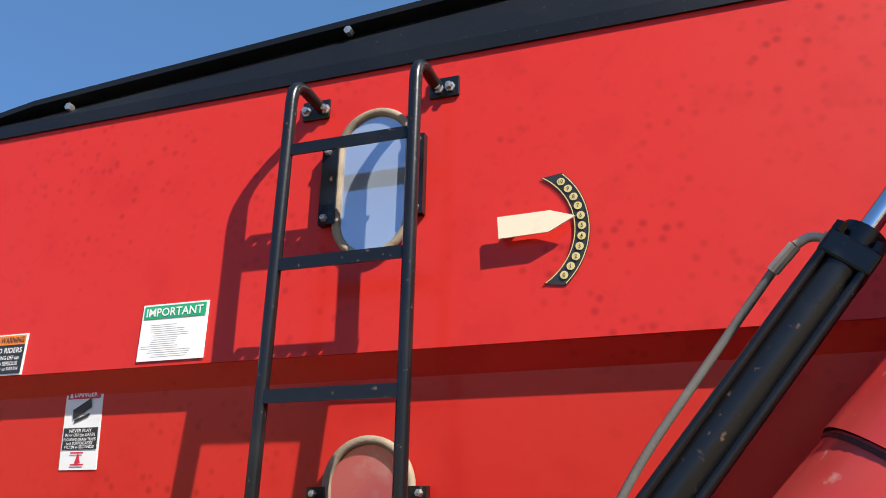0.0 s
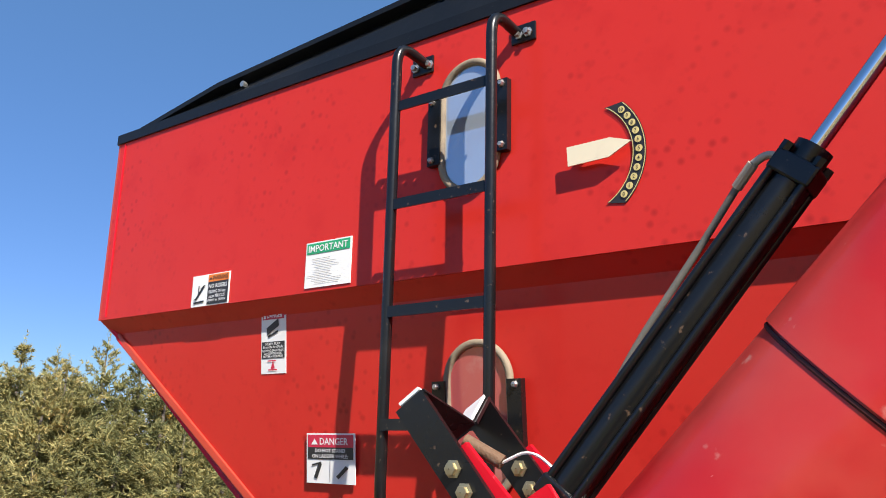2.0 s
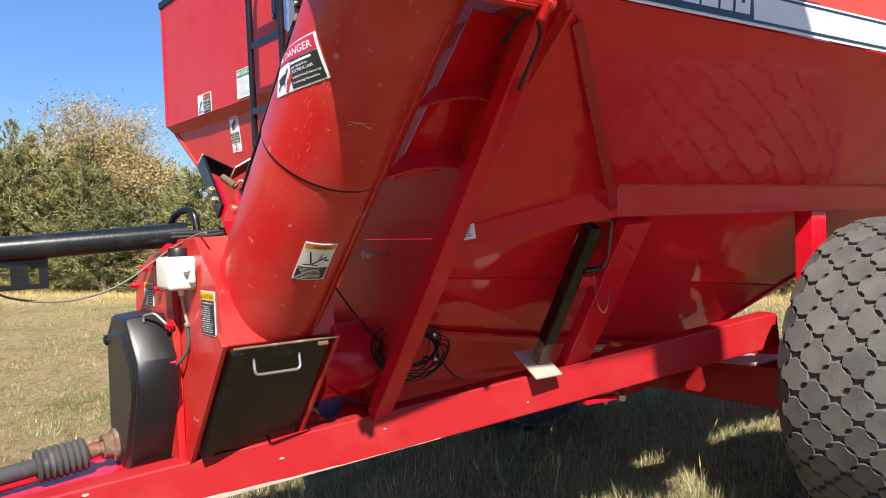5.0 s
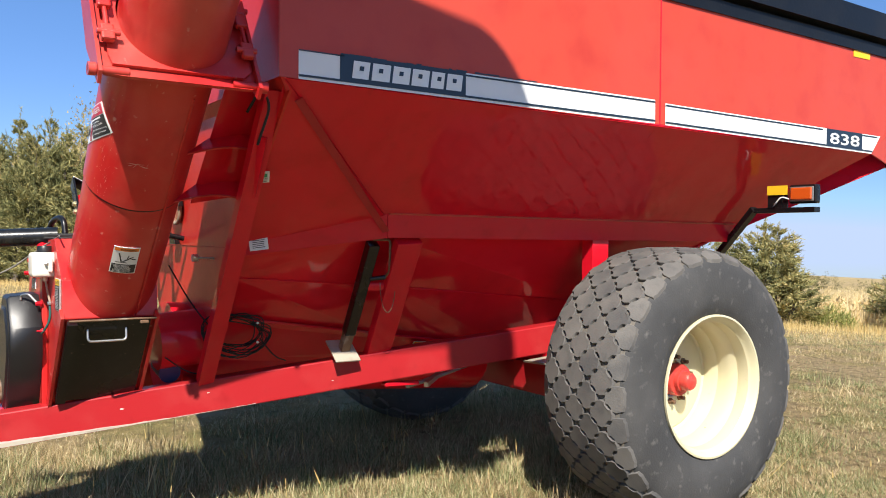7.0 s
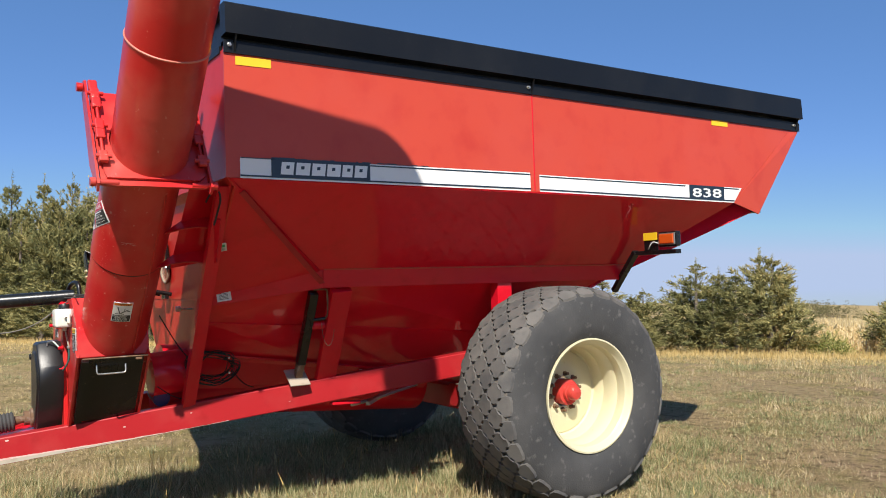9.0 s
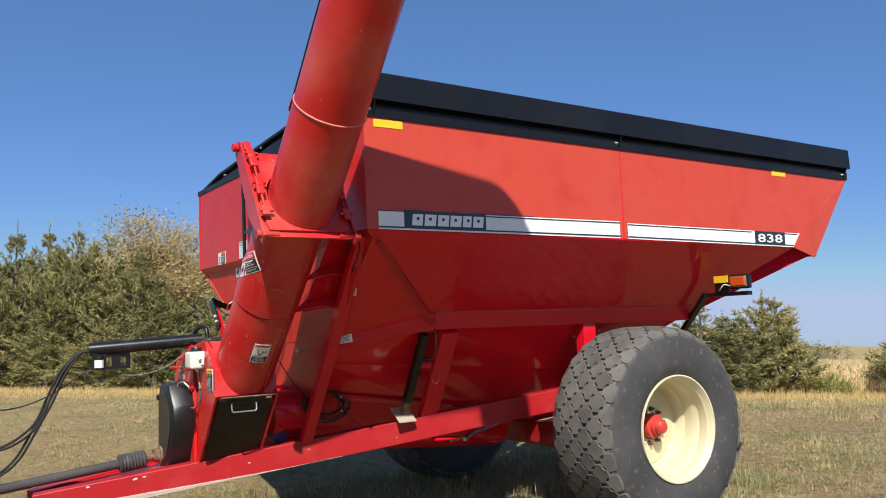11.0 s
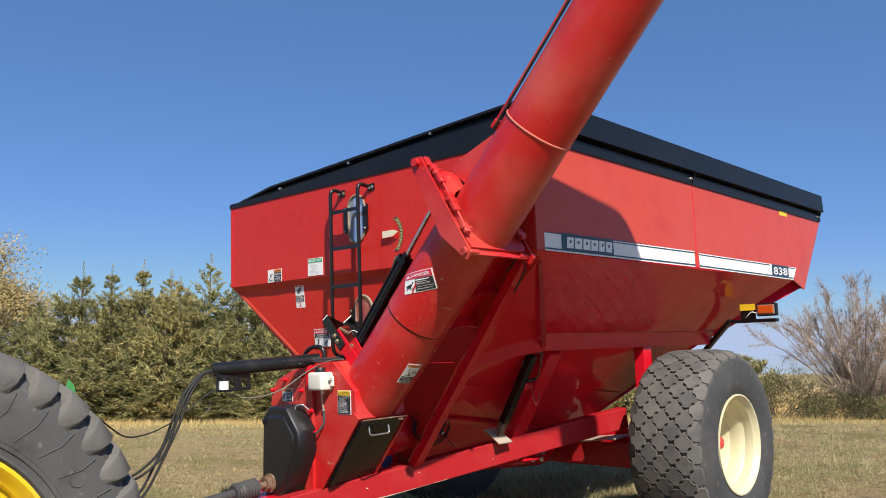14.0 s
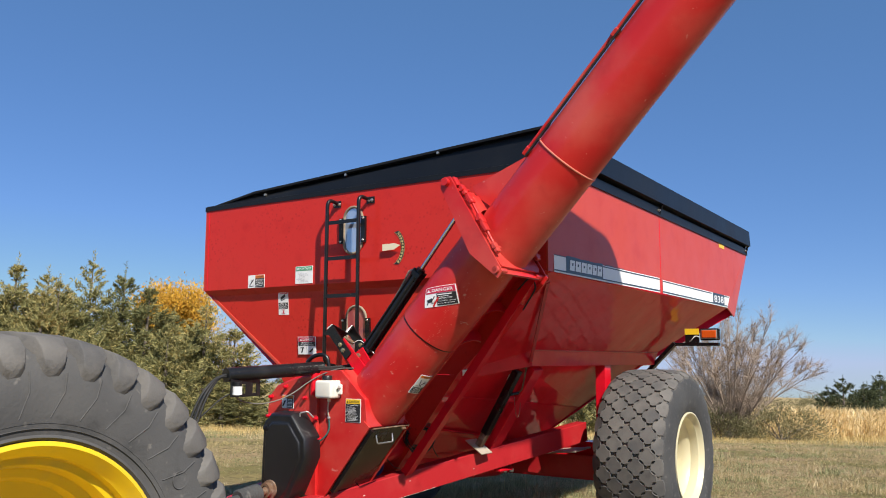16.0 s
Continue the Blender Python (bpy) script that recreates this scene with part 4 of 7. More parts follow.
# fluid jug
def jug():
    bm = bm_new()
    box(bm, (0.475, -0.705, 1.575), (0.155, 0.13, 0.125))
    bmesh.ops.bevel(bm, geom=list(bm.edges), offset=0.02, segments=3, affect="EDGES", profile=0.6)
    j = part("fluid_jug", bm, JUG, cart, "milky plastic fluid jug with a black cap", smooth=50)
    j.location = (-0.062, 0.008, -0.008)
    part("cap", lathe(bm_new(), [(0.036, 0), (0.036, 0.03), (0.033, 0.034), (0.001, 0.035)], (0.455, -0.70, 1.636), (0, 0, 1), 28), PLASTIC, j, smooth=40)
    part("jug_tab", box(bm_new(), (0.567, -0.69, 1.575), (0.035, 0.02, 0.07)), JUG, j, bevel=0.006)
    part("bolt", lathe(bm_new(), [(0.012, 0), (0.012, 0.006), (0.007, 0.02), (0.001, 0.02)], (0.57, -0.70, 1.585), (0, -1, 0), 8), STEEL, j)
    part("jug_spout", tube(bm_new(), [(0.475, -0.70, 1.515), (0.475, -0.70, 1.49)], 0.012, 12), JUG, j, smooth=50)
    part("drain_hose", tube(bm_new(), bent([(0.475, -0.70, 1.50), (0.45, -0.685, 1.43), (0.455, -0.675, 1.38)], 0.03), 0.006, 8), BARE, j, smooth=60)
    part("hose_clamp", lathe(bm_new(), [(0.012, -0.008), (0.013, 0), (0.012, 0.008)], (0.456, -0.676, 1.375), (0, 0, 1), 10), STEEL, j)
    part("green_hose", tube(bm_new(), bent([(0.455, -0.676, 1.375), (0.465, -0.675, 1.29), (0.43, -0.70, 1.23), (0.37, -0.71, 1.20)], 0.05), 0.006, 8), material("teal_hose", (0.02, 0.10, 0.09), 0.4), j, smooth=60)


jug()

# hose boom, its loop handle and hoses
B0, B1 = V(0.268, -0.61, 1.712), V(0.112, -1.37, 1.675)
boom = part("hose_boom", tube(bm_new(), [B0, B1], 0.047, 24), SLEEVE, cart, "scuffed black steel hose boom", smooth=50)
bm = bm_new()
for y0, y1, z0, z1 in ((-1.36, -1.10, 1.615, 1.65), (-1.36, -1.10, 1.53, 1.55), (-1.36, -1.265, 1.55, 1.615), (-1.228, -1.168, 1.55, 1.615), (-1.132, -1.10, 1.55, 1.615)):
    box(bm, (0.150, (y0 + y1) / 2, (z0 + z1) / 2), (0.007, y1 - y0, z1 - z0))
part("boom_bracket", bm, SLEEVE, boom, "slotted black hanger plate")
part("plug_cup", tube(bm_new(), [(0.165, -1.315, 1.60), (0.165, -1.315, 1.545)], 0.032, 20), WHITE, boom, "white plug holder", smooth=50)
part("plug_cap", tube(bm_new(), [(0.165, -1.315, 1.628), (0.165, -1.315, 1.598)], 0.026, 16), PLASTIC, boom, smooth=50)
part("boom_socket", tube(bm_new(), [(0.262, -0.685, 1.70), (0.262, -0.685, 1.52)], 0.027, 16), RED, boom, smooth=50)
part("loop_handle", tube(bm_new(), bent([(0.19, -0.64, 1.60), (0.185, -0.64, 1.765), (0.25, -0.62, 1.815), (0.335, -0.59, 1.815), (0.37, -0.585, 1.67)], 0.045), 0.015, 12), BLACK, cart, smooth=60).location = (-0.045, 0.005, -0.008)
part("boom_mount", box(bm_new(), (0.22, -0.60, 1.66), (0.14, 0.09, 0.05)), BLACK, cart, bevel=0.006)
# two hoses swing out to the tractor, two hang straight down to the drawbar
hang_out = [(-1.45, 1.66), (-1.56, 1.54), (-1.63, 1.38), (-1.71, 1.18), (-1.85, 1.07), (-1.99, 1.025), (-2.15, 1.03), (-2.75, 1.15)]
hang_down = [(-1.44, 1.655), (-1.54, 1.53), (-1.615, 1.35), (-1.73, 1.14), (-1.82, 0.97), (-1.92, 0.87), (-2.15, 0.80), (-2.6, 0.84)]
for i in range(4):
    o = V(0.014 * (i % 2) - 0.007, 0, 0.014 * (i // 2) - 0.01)
    way_ = hang_out if i < 2 else hang_down
    pts = [B1 + V(0.01, 0.1, 0) + o, B1 + o] + [V(0.10 - 0.010 * k + 0.03 * (i % 2) * math.sin(k * 0.45), y + 0.012 * (i % 2), z - 0.020 * (i % 2) * math.sin(k * 0.55)) for k, (y, z) in enumerate(way_)]
    part("hydraulic_hose", tube(bm_new(), bent(pts, 0.07, 5), 0.0088, 8), HOSE, cart, smooth=60)
    part("hydraulic_hose", tube(bm_new(), bent([B0 + V(0, -0.1, 0) + o, B0 + V(0.10, 0.08, 0.0) + o, V(0.48, -0.34, 1.76), V(0.60, -0.25, 1.74 - 0.03 * i)], 0.08), 0.010, 8), HOSE if i % 2 else GREYHOSE, cart, smooth=60)
part("light_cable", tube(bm_new(), bent([(0.60, -0.655, 1.715), (0.42, -0.63, 1.71), (0.27, -0.705, 1.64), (0.18, -0.86, 1.51), (0.12, -1.05, 1.465), (0.10, -1.25, 1.50), (0.14, -1.30, 1.56)], 0.2, 10), 0.0045, 8), GREYHOSE, cart, smooth=60)
part("pull_cord", tube(bm_new(), bent([(0.15, -1.30, 1.56), (0.1, -1.37, 1.54), (0.1, -1.62, 1.37), (0.12, -1.81, 1.305), (0.18, -1.99, 1.30), (0.28, -2.13, 1.38), (0.40, -2.30, 1.49)], 0.09, 5), 0.005, 6), HOSE, cart, smooth=60)

# auger rest: black saddle plates with white pads
sq = [(0.327, 2.045), (0.506, 1.838), (0.457, 1.791), (0.266, 2.003)]
for y in (-0.545, -0.315):
    rp = part("rest_upright", plate(bm_new(), [(0.66, y + 0.012, 1.70), (0.56, y + 0.012, 1.66), (0.36, y + 0.012, 1.90), (0.42, y + 0.012, 1.94)], (0, 0.012, 0)), RED, cart)
    rp.location = (-0.02, 0, -0.012)
    sp = part("saddle_plate", plate(bm_new(), [(x, y, z) for x, z in sq], (0, 0.01, 0)), BLACK, cart)
    sp.location = (-0.025, 0, -0.02)
    for x, z in ((0.408, 1.900), (0.434, 1.860)):
        part("bolt", lathe(bm_new(), [(0.018, 0), (0.018, 0.003), (0.012, 0.004), (0.012, 0.013), (0.001, 0.014)], (x, y - 0.001, z), (0, -1, 0), 6), ZINC, sp)
sl = V(0.166, 0, -0.201).normalized()
for y0, y1 in ((-0.54, -0.44), (-0.31, -0.43)):
    e0, e1 = V(0.268, y0, 2.007), V(0.330, y0, 2.048)
    d = V(0, y1 - y0, 0) + sl * 0.075
    part("saddle_web", plate(bm_new(), [e0, e1, e1 + d, e0 + d], sl * 0.008), BLACK, cart).location = (-0.025, 0, -0.02)
    part("saddle_pad", plate(bm_new(), [e0.lerp(e1, 0.12) - sl * 0.004, e1 - (e1 - e0) * 0.12 - sl * 0.004, e1 - (e1 - e0) * 0.12 + d * 0.92 - sl * 0.004, e0.lerp(e1, 0.12) + d * 0.92 - sl * 0.004], -sl * 0.007), WHITE, cart).location = (-0.025, 0, -0.02)
base, sd = V(0.54, 0.08, 1.70), V(-0.637, 0, 0.771)
part("switch_plug", tube(bm_new(), [base + sd * 0.30 + V(0.02, -0.57, 0), base + sd * 0.25 + V(0.06, -0.55, 0)], 0.014, 10), RUST, cart, smooth=50)
part("switch_wire", tube(bm_new(), bent([base + sd * 0.25 + V(0.06, -0.55, 0), base + sd * 0.26 + V(0.13, -0.55, 0.02), base + V(0.14, -0.50, 0.05)], 0.04), 0.003, 6), WHITE, cart)

# folding cylinder above the lower tube
c0, c1, c2 = V(0.560, -0.455, 1.840), V(0.985, -0.427, 2.368), V(1.36, -0.402, 2.834)
cd = (c1 - c0).normalized()
cyl = part("hydraulic_cylinder", tube(bm_new(), [c0, c1], 0.036, 24), BLACK, cart, "black hydraulic ram with chrome rod", smooth=50)
u, v = frame_of(cd)
rot = Matrix((u, v, cd)).transposed()
part("cylinder_head", box(bm_new(), c1, (0.078, 0.078, 0.04), rot), BLACK, cyl, bevel=0.005)
part("cylinder_base", box(bm_new(), c0, (0.082, 0.082, 0.04), rot), BLACK, cyl, bevel=0.005)
part("gland", tube(bm_new(), [c1, c1 + cd * 0.05], 0.032, 18), BLACK, cyl, smooth=50)
for a in (-1, 1):
    for b in (-1, 1):
        o = u * a * 0.030 + v * b * 0.030
        part("tie_rod", tube(bm_new(), [c0 + o, c1 + o], 0.008, 8), BLACK, cyl, smooth=60)
        part("tie_nut", tube(bm_new(), [c1 + o + cd * 0.018, c1 + o + cd * 0.034], 0.010, 6), BLACK, cyl)
part("chrome_rod", tube(bm_new(), [c1, c2], 0.015, 16), CHROME, cyl, smooth=50)
part("base_pin", tube(bm_new(), [c0 - cd * 0.05 + V(0, -0.07, 0), c0 - cd * 0.05 + V(0, 0.07, 0)], 0.018, 12), ZINC, cyl, smooth=40)
part("base_clevis", box(bm_new(), c0 - cd * 0.06, (0.05, 0.05, 0.07), rot), BLACK, cyl, bevel=0.004)
elbow = [V(0.972, -0.438, 2.392), V(0.945, -0.44, 2.407), V(0.920, -0.44, 2.393)]
ferrule = V(0.886, -0.425, 2.361)
part("ram_hose", tube(bm_new(), bent([ferrule, V(0.823, -0.408, 2.285), V(0.682, -0.402, 2.104), V(0.582, -0.395, 1.946), V(0.53, -0.38, 1.80)], 0.05), 0.0068, 10), GREYHOSE, cyl, "grey dusty hydraulic hose", smooth=60)
part("hose_elbow", tube(bm_new(), bent(elbow, 0.014), 0.0070, 10), BARE, cyl, "pale plated hose elbow", smooth=60)
part("hose_fitting", tube(bm_new(), [elbow[2], ferrule], 0.0098, 10), BARE, cyl, smooth=30)
part("hose_nut", tube(bm_new(), [elbow[0], elbow[0].lerp(elbow[1], 0.55)], 0.0115, 6), BARE, cyl)
part("ram_lug", plate(bm_new(), [c0 + V(-0.02, -0.06, -0.14), c0 + V(0.08, -0.06, -0.08), c0 + V(0.0, -0.06, 0.02), c0 + V(-0.08, -0.06, -0.03)], (0, 0.012, 0)), RED, cart)

# ladder
def ladder():
    ld = part("ladder", tube(bm_new(), bent([(-0.130, 0.0, 3.045), (-0.150, -0.122, 3.075), (-0.170, -0.105, 1.74), (-0.170, 0.08, 1.70)], 0.07), 0.0155, 14), BLACK, cart, "black tubular steel ladder", smooth=60)
    part("ladder_rail", tube(bm_new(), bent([(0.192, 0.0, 3.050), (0.180, -0.122, 3.075), (0.168, -0.105, 1.74), (0.168, 0.08, 1.70)], 0.07), 0.0155, 14), BLACK, ld, smooth=60)
    for i, z in enumerate((2.872, 2.578, 2.275, 1.975)):
        bm = bm_new()
        box(bm, (0.0, -0.091, z + 0.010), (0.325, 0.006, 0.010))
        box(bm, (0.0, -0.121, z), (0.325, 0.005, 0.030))
        box(bm, (0.0, -0.1115, z + 0.0125), (0.325, 0.015, 0.005))
        for k in range(8):
            box(bm, (-0.147 + 0.042 * k, -0.099, z + 0.0125), (0.031, 0.011, 0.005))
        part("rung", bm, BLACK, ld)
    for x, z, da, db in ((-0.145, 3.045, -0.026, 0.028), (0.210, 3.048, -0.014, 0.016)):
        pl = part("mounting_plate", box(bm_new(), (x, -0.005, z), (0.078, 0.008, 0.055)), BLACK, ld, bevel=0.002)
        for d in (da, db):
            part("bolt", lathe(bm_new(), [(0.014, 0), (0.014, 0.004), (0.009, 0.005), (0.009, 0.016), (0.001, 0.017)], (x + d, -0.009, z - 0.003), (0, -1, 0), 6), STEEL, pl)
    part("foot_plate", box(bm_new(), (0.0, 0.075, 1.69), (0.12, 0.03, 0.05)), BLACK, ld, bevel=0.004)


ladder()

# sight windows
def oval(w, h, n=40):
    r, s = w / 2, (h - w) / 2
    return [(r * math.cos(2 * math.pi * k / n), r * math.sin(2 * math.pi * k / n) + (s if math.sin(2 * math.pi * k / n) > 0 else -s)) for k in range(n)]


def sight_window(x, y, z, w, h, tilt, pane):
    P = flat_map((x, y, z), (1, 0, 0), (0, tilt, 1))
    pts = oval(w, h)
    bm = bm_new()
    tube(bm, [P(a, b, 0.006) for a, b in pts] + [P(*pts[0], 0.006)], 0.011, 10, caps=False)
    win = part("sight_window", bm, SEAL, cart, "oval sight window in a tan rubber seal", smooth=60)
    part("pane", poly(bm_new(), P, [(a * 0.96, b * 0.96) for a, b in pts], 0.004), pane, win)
    for s in (-1, 1):
        st = part("clamp_strip", slab(bm_new(), P, *sorted((s * (w / 2 - 0.002), s * (w / 2 + 0.042)))[:1], -0.105, sorted((s * (w / 2 - 0.002), s * (w / 2 + 0.042)))[1], 0.105, 0.022), BLACK, win)
        for b in (-0.09, 0.09):
            part("bolt", lathe(bm_new(), [(0.010, 0), (0.010, 0.004), (0.007, 0.012), (0.001, 0.013)], P(s * (w / 2 + 0.025), b, 0.022), P(0, 0, 1) - P(0, 0, 0), 6), STEEL, st)


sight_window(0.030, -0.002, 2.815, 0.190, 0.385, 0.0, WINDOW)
sight_window(0.028, 0.066, 1.995, 0.205, 0.41, -0.08, WINDOW_LOW)

# grain gauge: an arc of numbers and a beige pointer
P = flat_map((0, -0.001, 0), (1, 0, 0), (0, 0, 1))
gc = (0.372, 2.6405)
arc = lambda r, a: (gc[0] + r * math.cos(a), gc[1] + r * math.sin(a))
def arc_band(bm, r0, r1, a0, a1, h, n=24):
    """A band between two radii whose inner edge runs to the angle a0 and whose outer edge to a1, both ways."""
    q = [[bm.verts.new(P(*arc(r, -a + 2 * a * k / n), h)) for k in range(n + 1)] for r, a in ((r0, a0), (r1, a1))]
    for k in range(n):
        bm.faces.new((q[0][k], q[1][k], q[1][k + 1], q[0][k + 1]))
    return bm


gauge = part("grain_gauge", arc_band(bm_new(), 0.146, 0.182, radians(60), radians(47), 0.002), INK, cart, "black arc scale numbered nought to ten")
bm = bm_new()
arc_band(bm, 0.1785, 0.1805, radians(46.5), radians(46), 0.004)
arc_band(bm, 0.1475, 0.1495, radians(58), radians(57), 0.004)
part("scale_line", bm, GOLD, gauge)
for i in range(11):
    a = radians(-42.5 + 8.5 * i)
    x, z = arc(0.164, a)
    part("number_disc", poly(bm_new(), P, [(x + 0.0092 * math.cos(k * math.pi / 8), z + 0.0092 * math.sin(k * math.pi / 8)) for k in range(16)], 0.0045), GOLD, gauge)
    part("writing", write(bm_new(), P, str(i), x, z, 0.010, 0.006), INK, gauge)
pt = [(-0.175, -0.026), (-0.062, -0.028), (0.0, 0.0), (-0.055, 0.022), (-0.175, 0.026)]
pa = radians(3)
tip = (0.527, 2.655)
part("gauge_pointer", plate(bm_new(), [(tip[0] + a * math.cos(pa) - b * math.sin(pa), -0.030, tip[1] + a * math.sin(pa) + b * math.cos(pa)) for a, b in pt], (0, 0.004, 0)), POINTER, cart, "beige metal pointer plate")
part("pointer_shaft", tube(bm_new(), [(tip[0] - 0.145, -0.029, tip[1] - 0.007), (tip[0] - 0.145, 0.0, tip[1] - 0.007)], 0.012, 12), STEEL, cart, smooth=50)

# decals
tri_ = lambda x, y, s: [(x - s, y - s * 0.8), (x + s, y - s * 0.8), (x, y + s * 0.9)]
bar_ = lambda x0, y0, x1, y1, t: [(x0 - t * (y1 - y0), y0 + t * (x1 - x0)), (x0 + t * (y1 - y0), y0 - t * (x1 - x0)), (x1 + t * (y1 - y0), y1 - t * (x1 - x0)), (x1 - t * (y1 - y0), y1 + t * (x1 - x0))]
front = lambda x, y, z, t=0.0: flat_map((x, y, z), (1, 0, 0), (0, t, 1))
decal("warning_decal", front(-1.080, -0.001, 2.448), 0.205, 0.113, "warning decal with orange header and black text panel",
      [(0.44, 0.74, 0.98, 0.97, ORANGE), (0.44, 0.03, 0.98, 0.74, INK)],
      [("WARNING", 0.76, 0.855, 0.15, 0.40, INK), ("NO RIDERS", 0.71, 0.60, 0.13, 0.48, WHITE), ("FALLING OFF can", 0.70, 0.42, 0.10, 0.44, WHITE), ("cause SERIOUS", 0.70, 0.28, 0.10, 0.42, WHITE), ("INJURY or DEATH", 0.70, 0.14, 0.10, 0.46, WHITE)],
      [(tri_(0.51, 0.85, 0.045), INK), (bar_(0.13, 0.22, 0.33, 0.62, 0.06), INK), (bar_(0.08, 0.12, 0.36, 0.15, 0.10), INK), (bar_(0.2, 0.42, 0.2, 0.66, 0.06), INK), (bar_(0.25, 0.55, 0.36, 0.66, 0.12), INK), (bar_(0.08, 0.24, 0.16, 0.22, 0.2), INK)], cart)
decal("instruction_decal", front(-0.507, -0.001, 2.477), 0.198, 0.148, "white instruction decal with green header",
      [(0.03, 0.74, 0.97, 0.97, GREENV)], [("IMPORTANT", 0.5, 0.85, 0.15, 0.86, WHITE)] + lines(0.5, 0.62, 0.10, 8, 0.72, PRINT, 0.5, 0.011), [], cart)
decal("danger_decal", front(-0.799, 0.0585, 2.254, -0.082), 0.120, 0.212, "tall danger decal with black text panel",
      [(0.06, 0.85, 0.94, 0.97, SAFETY_RED), (0.04, 0.24, 0.96, 0.50, INK)],
      [("DANGER", 0.56, 0.91, 0.075, 0.62, WHITE), ("NEVER PLAY", 0.5, 0.465, 0.04, 0.6, WHITE), ("IN or ON the GRAIN", 0.5, 0.415, 0.04, 0.8, WHITE), ("FLOWING GRAIN TRAPS", 0.5, 0.36, 0.036, 0.86, WHITE), ("and SUFFOCATES", 0.5, 0.315, 0.036, 0.7, WHITE), ("VICTIM in SECONDS!", 0.5, 0.27, 0.036, 0.8, WHITE)] + lines(0.5, 0.2, 0.06, 2, 0.4, SAFETY_RED, 0.2, 0.02),
      [(tri_(0.16, 0.905, 0.05), WHITE), (bar_(0.25, 0.66, 0.72, 0.80, 0.12), INK), (bar_(0.3, 0.58, 0.7, 0.66, 0.04), INK), (tri_(0.5, 0.14, 0.08), SAFETY_RED)], cart)
decal("danger_decal", front(-0.532, 0.0815, 1.882, -0.082), 0.204, 0.150, "danger decal with black panel and two pictograms",
      [(0.03, 0.72, 0.97, 0.97, SAFETY_RED), (0.03, 0.48, 0.97, 0.72, INK)],
      [("DANGER", 0.58, 0.84, 0.14, 0.58, WHITE), ("DO NOT STAND", 0.5, 0.655, 0.075, 0.62, WHITE), ("ON LADDER WHILE:", 0.5, 0.545, 0.075, 0.74, WHITE)],
      [(tri_(0.18, 0.83, 0.07), WHITE), (bar_(0.2, 0.1, 0.3, 0.4, 0.12), INK), (bar_(0.12, 0.36, 0.32, 0.42, 0.08), INK), (bar_(0.65, 0.12, 0.85, 0.34, 0.12), INK), (bar_(0.5, 0.04, 0.5, 0.46, 0.01), INK)], cart)
decal("caution_decal", front(0.612, BY0 - 0.001, 1.425), 0.135, 0.160, "tall caution decal with yellow header",
      [(0.03, 0.79, 0.97, 0.98, YELLOWV), (0.03, 0.02, 0.97, 0.79, INK)],
      [("CAUTION", 0.58, 0.88, 0.10, 0.66, INK), ("TO AVOID INJURY:", 0.5, 0.725, 0.05, 0.8, WHITE)] + lines(0.5, 0.65, 0.08, 13, 0.78, WHITE, 0.4, 0.012), [(tri_(0.13, 0.875, 0.06), INK)], cart)
decal("warning_decal", front(0.020, BY0 - 0.031, 1.468), 0.118, 0.094, "small faded warning decal on the gear housing",
      [(0.03, 0.76, 0.97, 0.97, ORANGE), (0.42, 0.03, 0.97, 0.76, INK)], [("WARNING", 0.55, 0.86, 0.14, 0.6, INK)] + lines(0.7, 0.66, 0.14, 6, 0.42, WHITE), [(bar_(0.1, 0.15, 0.3, 0.6, 0.12), INK)], cart)


def tube_map(z, ang, r, roll=0.0):
    """A map on the auger's tube about the height z and the angle ang from its top."""
    c, ca, sa = axis_at(z), math.cos(roll), math.sin(roll)
    def P(a, b, h):
        a, b = a * ca - b * sa, a * sa + b * ca
        th = ang + a / r
        return c + AD * b + (AUP * math.cos(th) + ASIDE * math.sin(th)) * (r + h)
    return P


side_sign = 1 if ASIDE.y < 0 else -1
def danger_on_tube(z, deg, w, h, roll):
    P0 = tube_map(z, side_sign * radians(deg), RT + 0.0065, roll)
    P = (lambda a, b, h_: P0(a * side_sign, b, h_))
    d = decal("danger_decal", P, w, h, "scratched danger decal wrapped round the auger tube", [(0.03, 0.66, 0.97, 0.97, SAFETY_RED), (0.40, 0.04, 0.97, 0.64, INK)],
              [("DANGER", 0.58, 0.81, 0.16, 0.66, WHITE), ("", 0.64, 0.575, 0.05, 0.42, WHITE), ("can result from", 0.60, 0.485, 0.055, 0.32, WHITE), ("ELECTRICAL LINES.", 0.645, 0.39, 0.06, 0.42, WHITE),
               ("AVOID CONTACT when moving", 0.685, 0.25, 0.06, 0.50, WHITE), ("or operating this machine.", 0.665, 0.145, 0.06, 0.46, WHITE)],
              [(tri_(0.13, 0.8, 0.08), WHITE), ([(0.08, 0.36), (0.26, 0.44), (0.27, 0.30), (0.22, 0.24), (0.12, 0.22)], INK), (bar_(0.22, 0.24, 0.34, 0.52, 0.06), INK), (bar_(0.09, 0.12, 0.12, 0.22, 0.14), INK), (bar_(0.25, 0.14, 0.25, 0.25, 0.12), INK),
               (bar_(0.29, 0.16, 0.33, 0.30, 0.05), INK), (bar_(0.06, 0.5, 0.38, 0.5, 0.004), PRINT)], cart, 6)
    part("scratch", poly(bm_new(), P, [((x - 0.5) * w, (y - 0.5) * h) for x, y in ((0.26, 0.02), (0.31, 0.0), (0.36, 0.16), (0.44, 0.30), (0.47, 0.46), (0.42, 0.44), (0.36, 0.30), (0.31, 0.18))], 0.006), TUBE_RED, d)


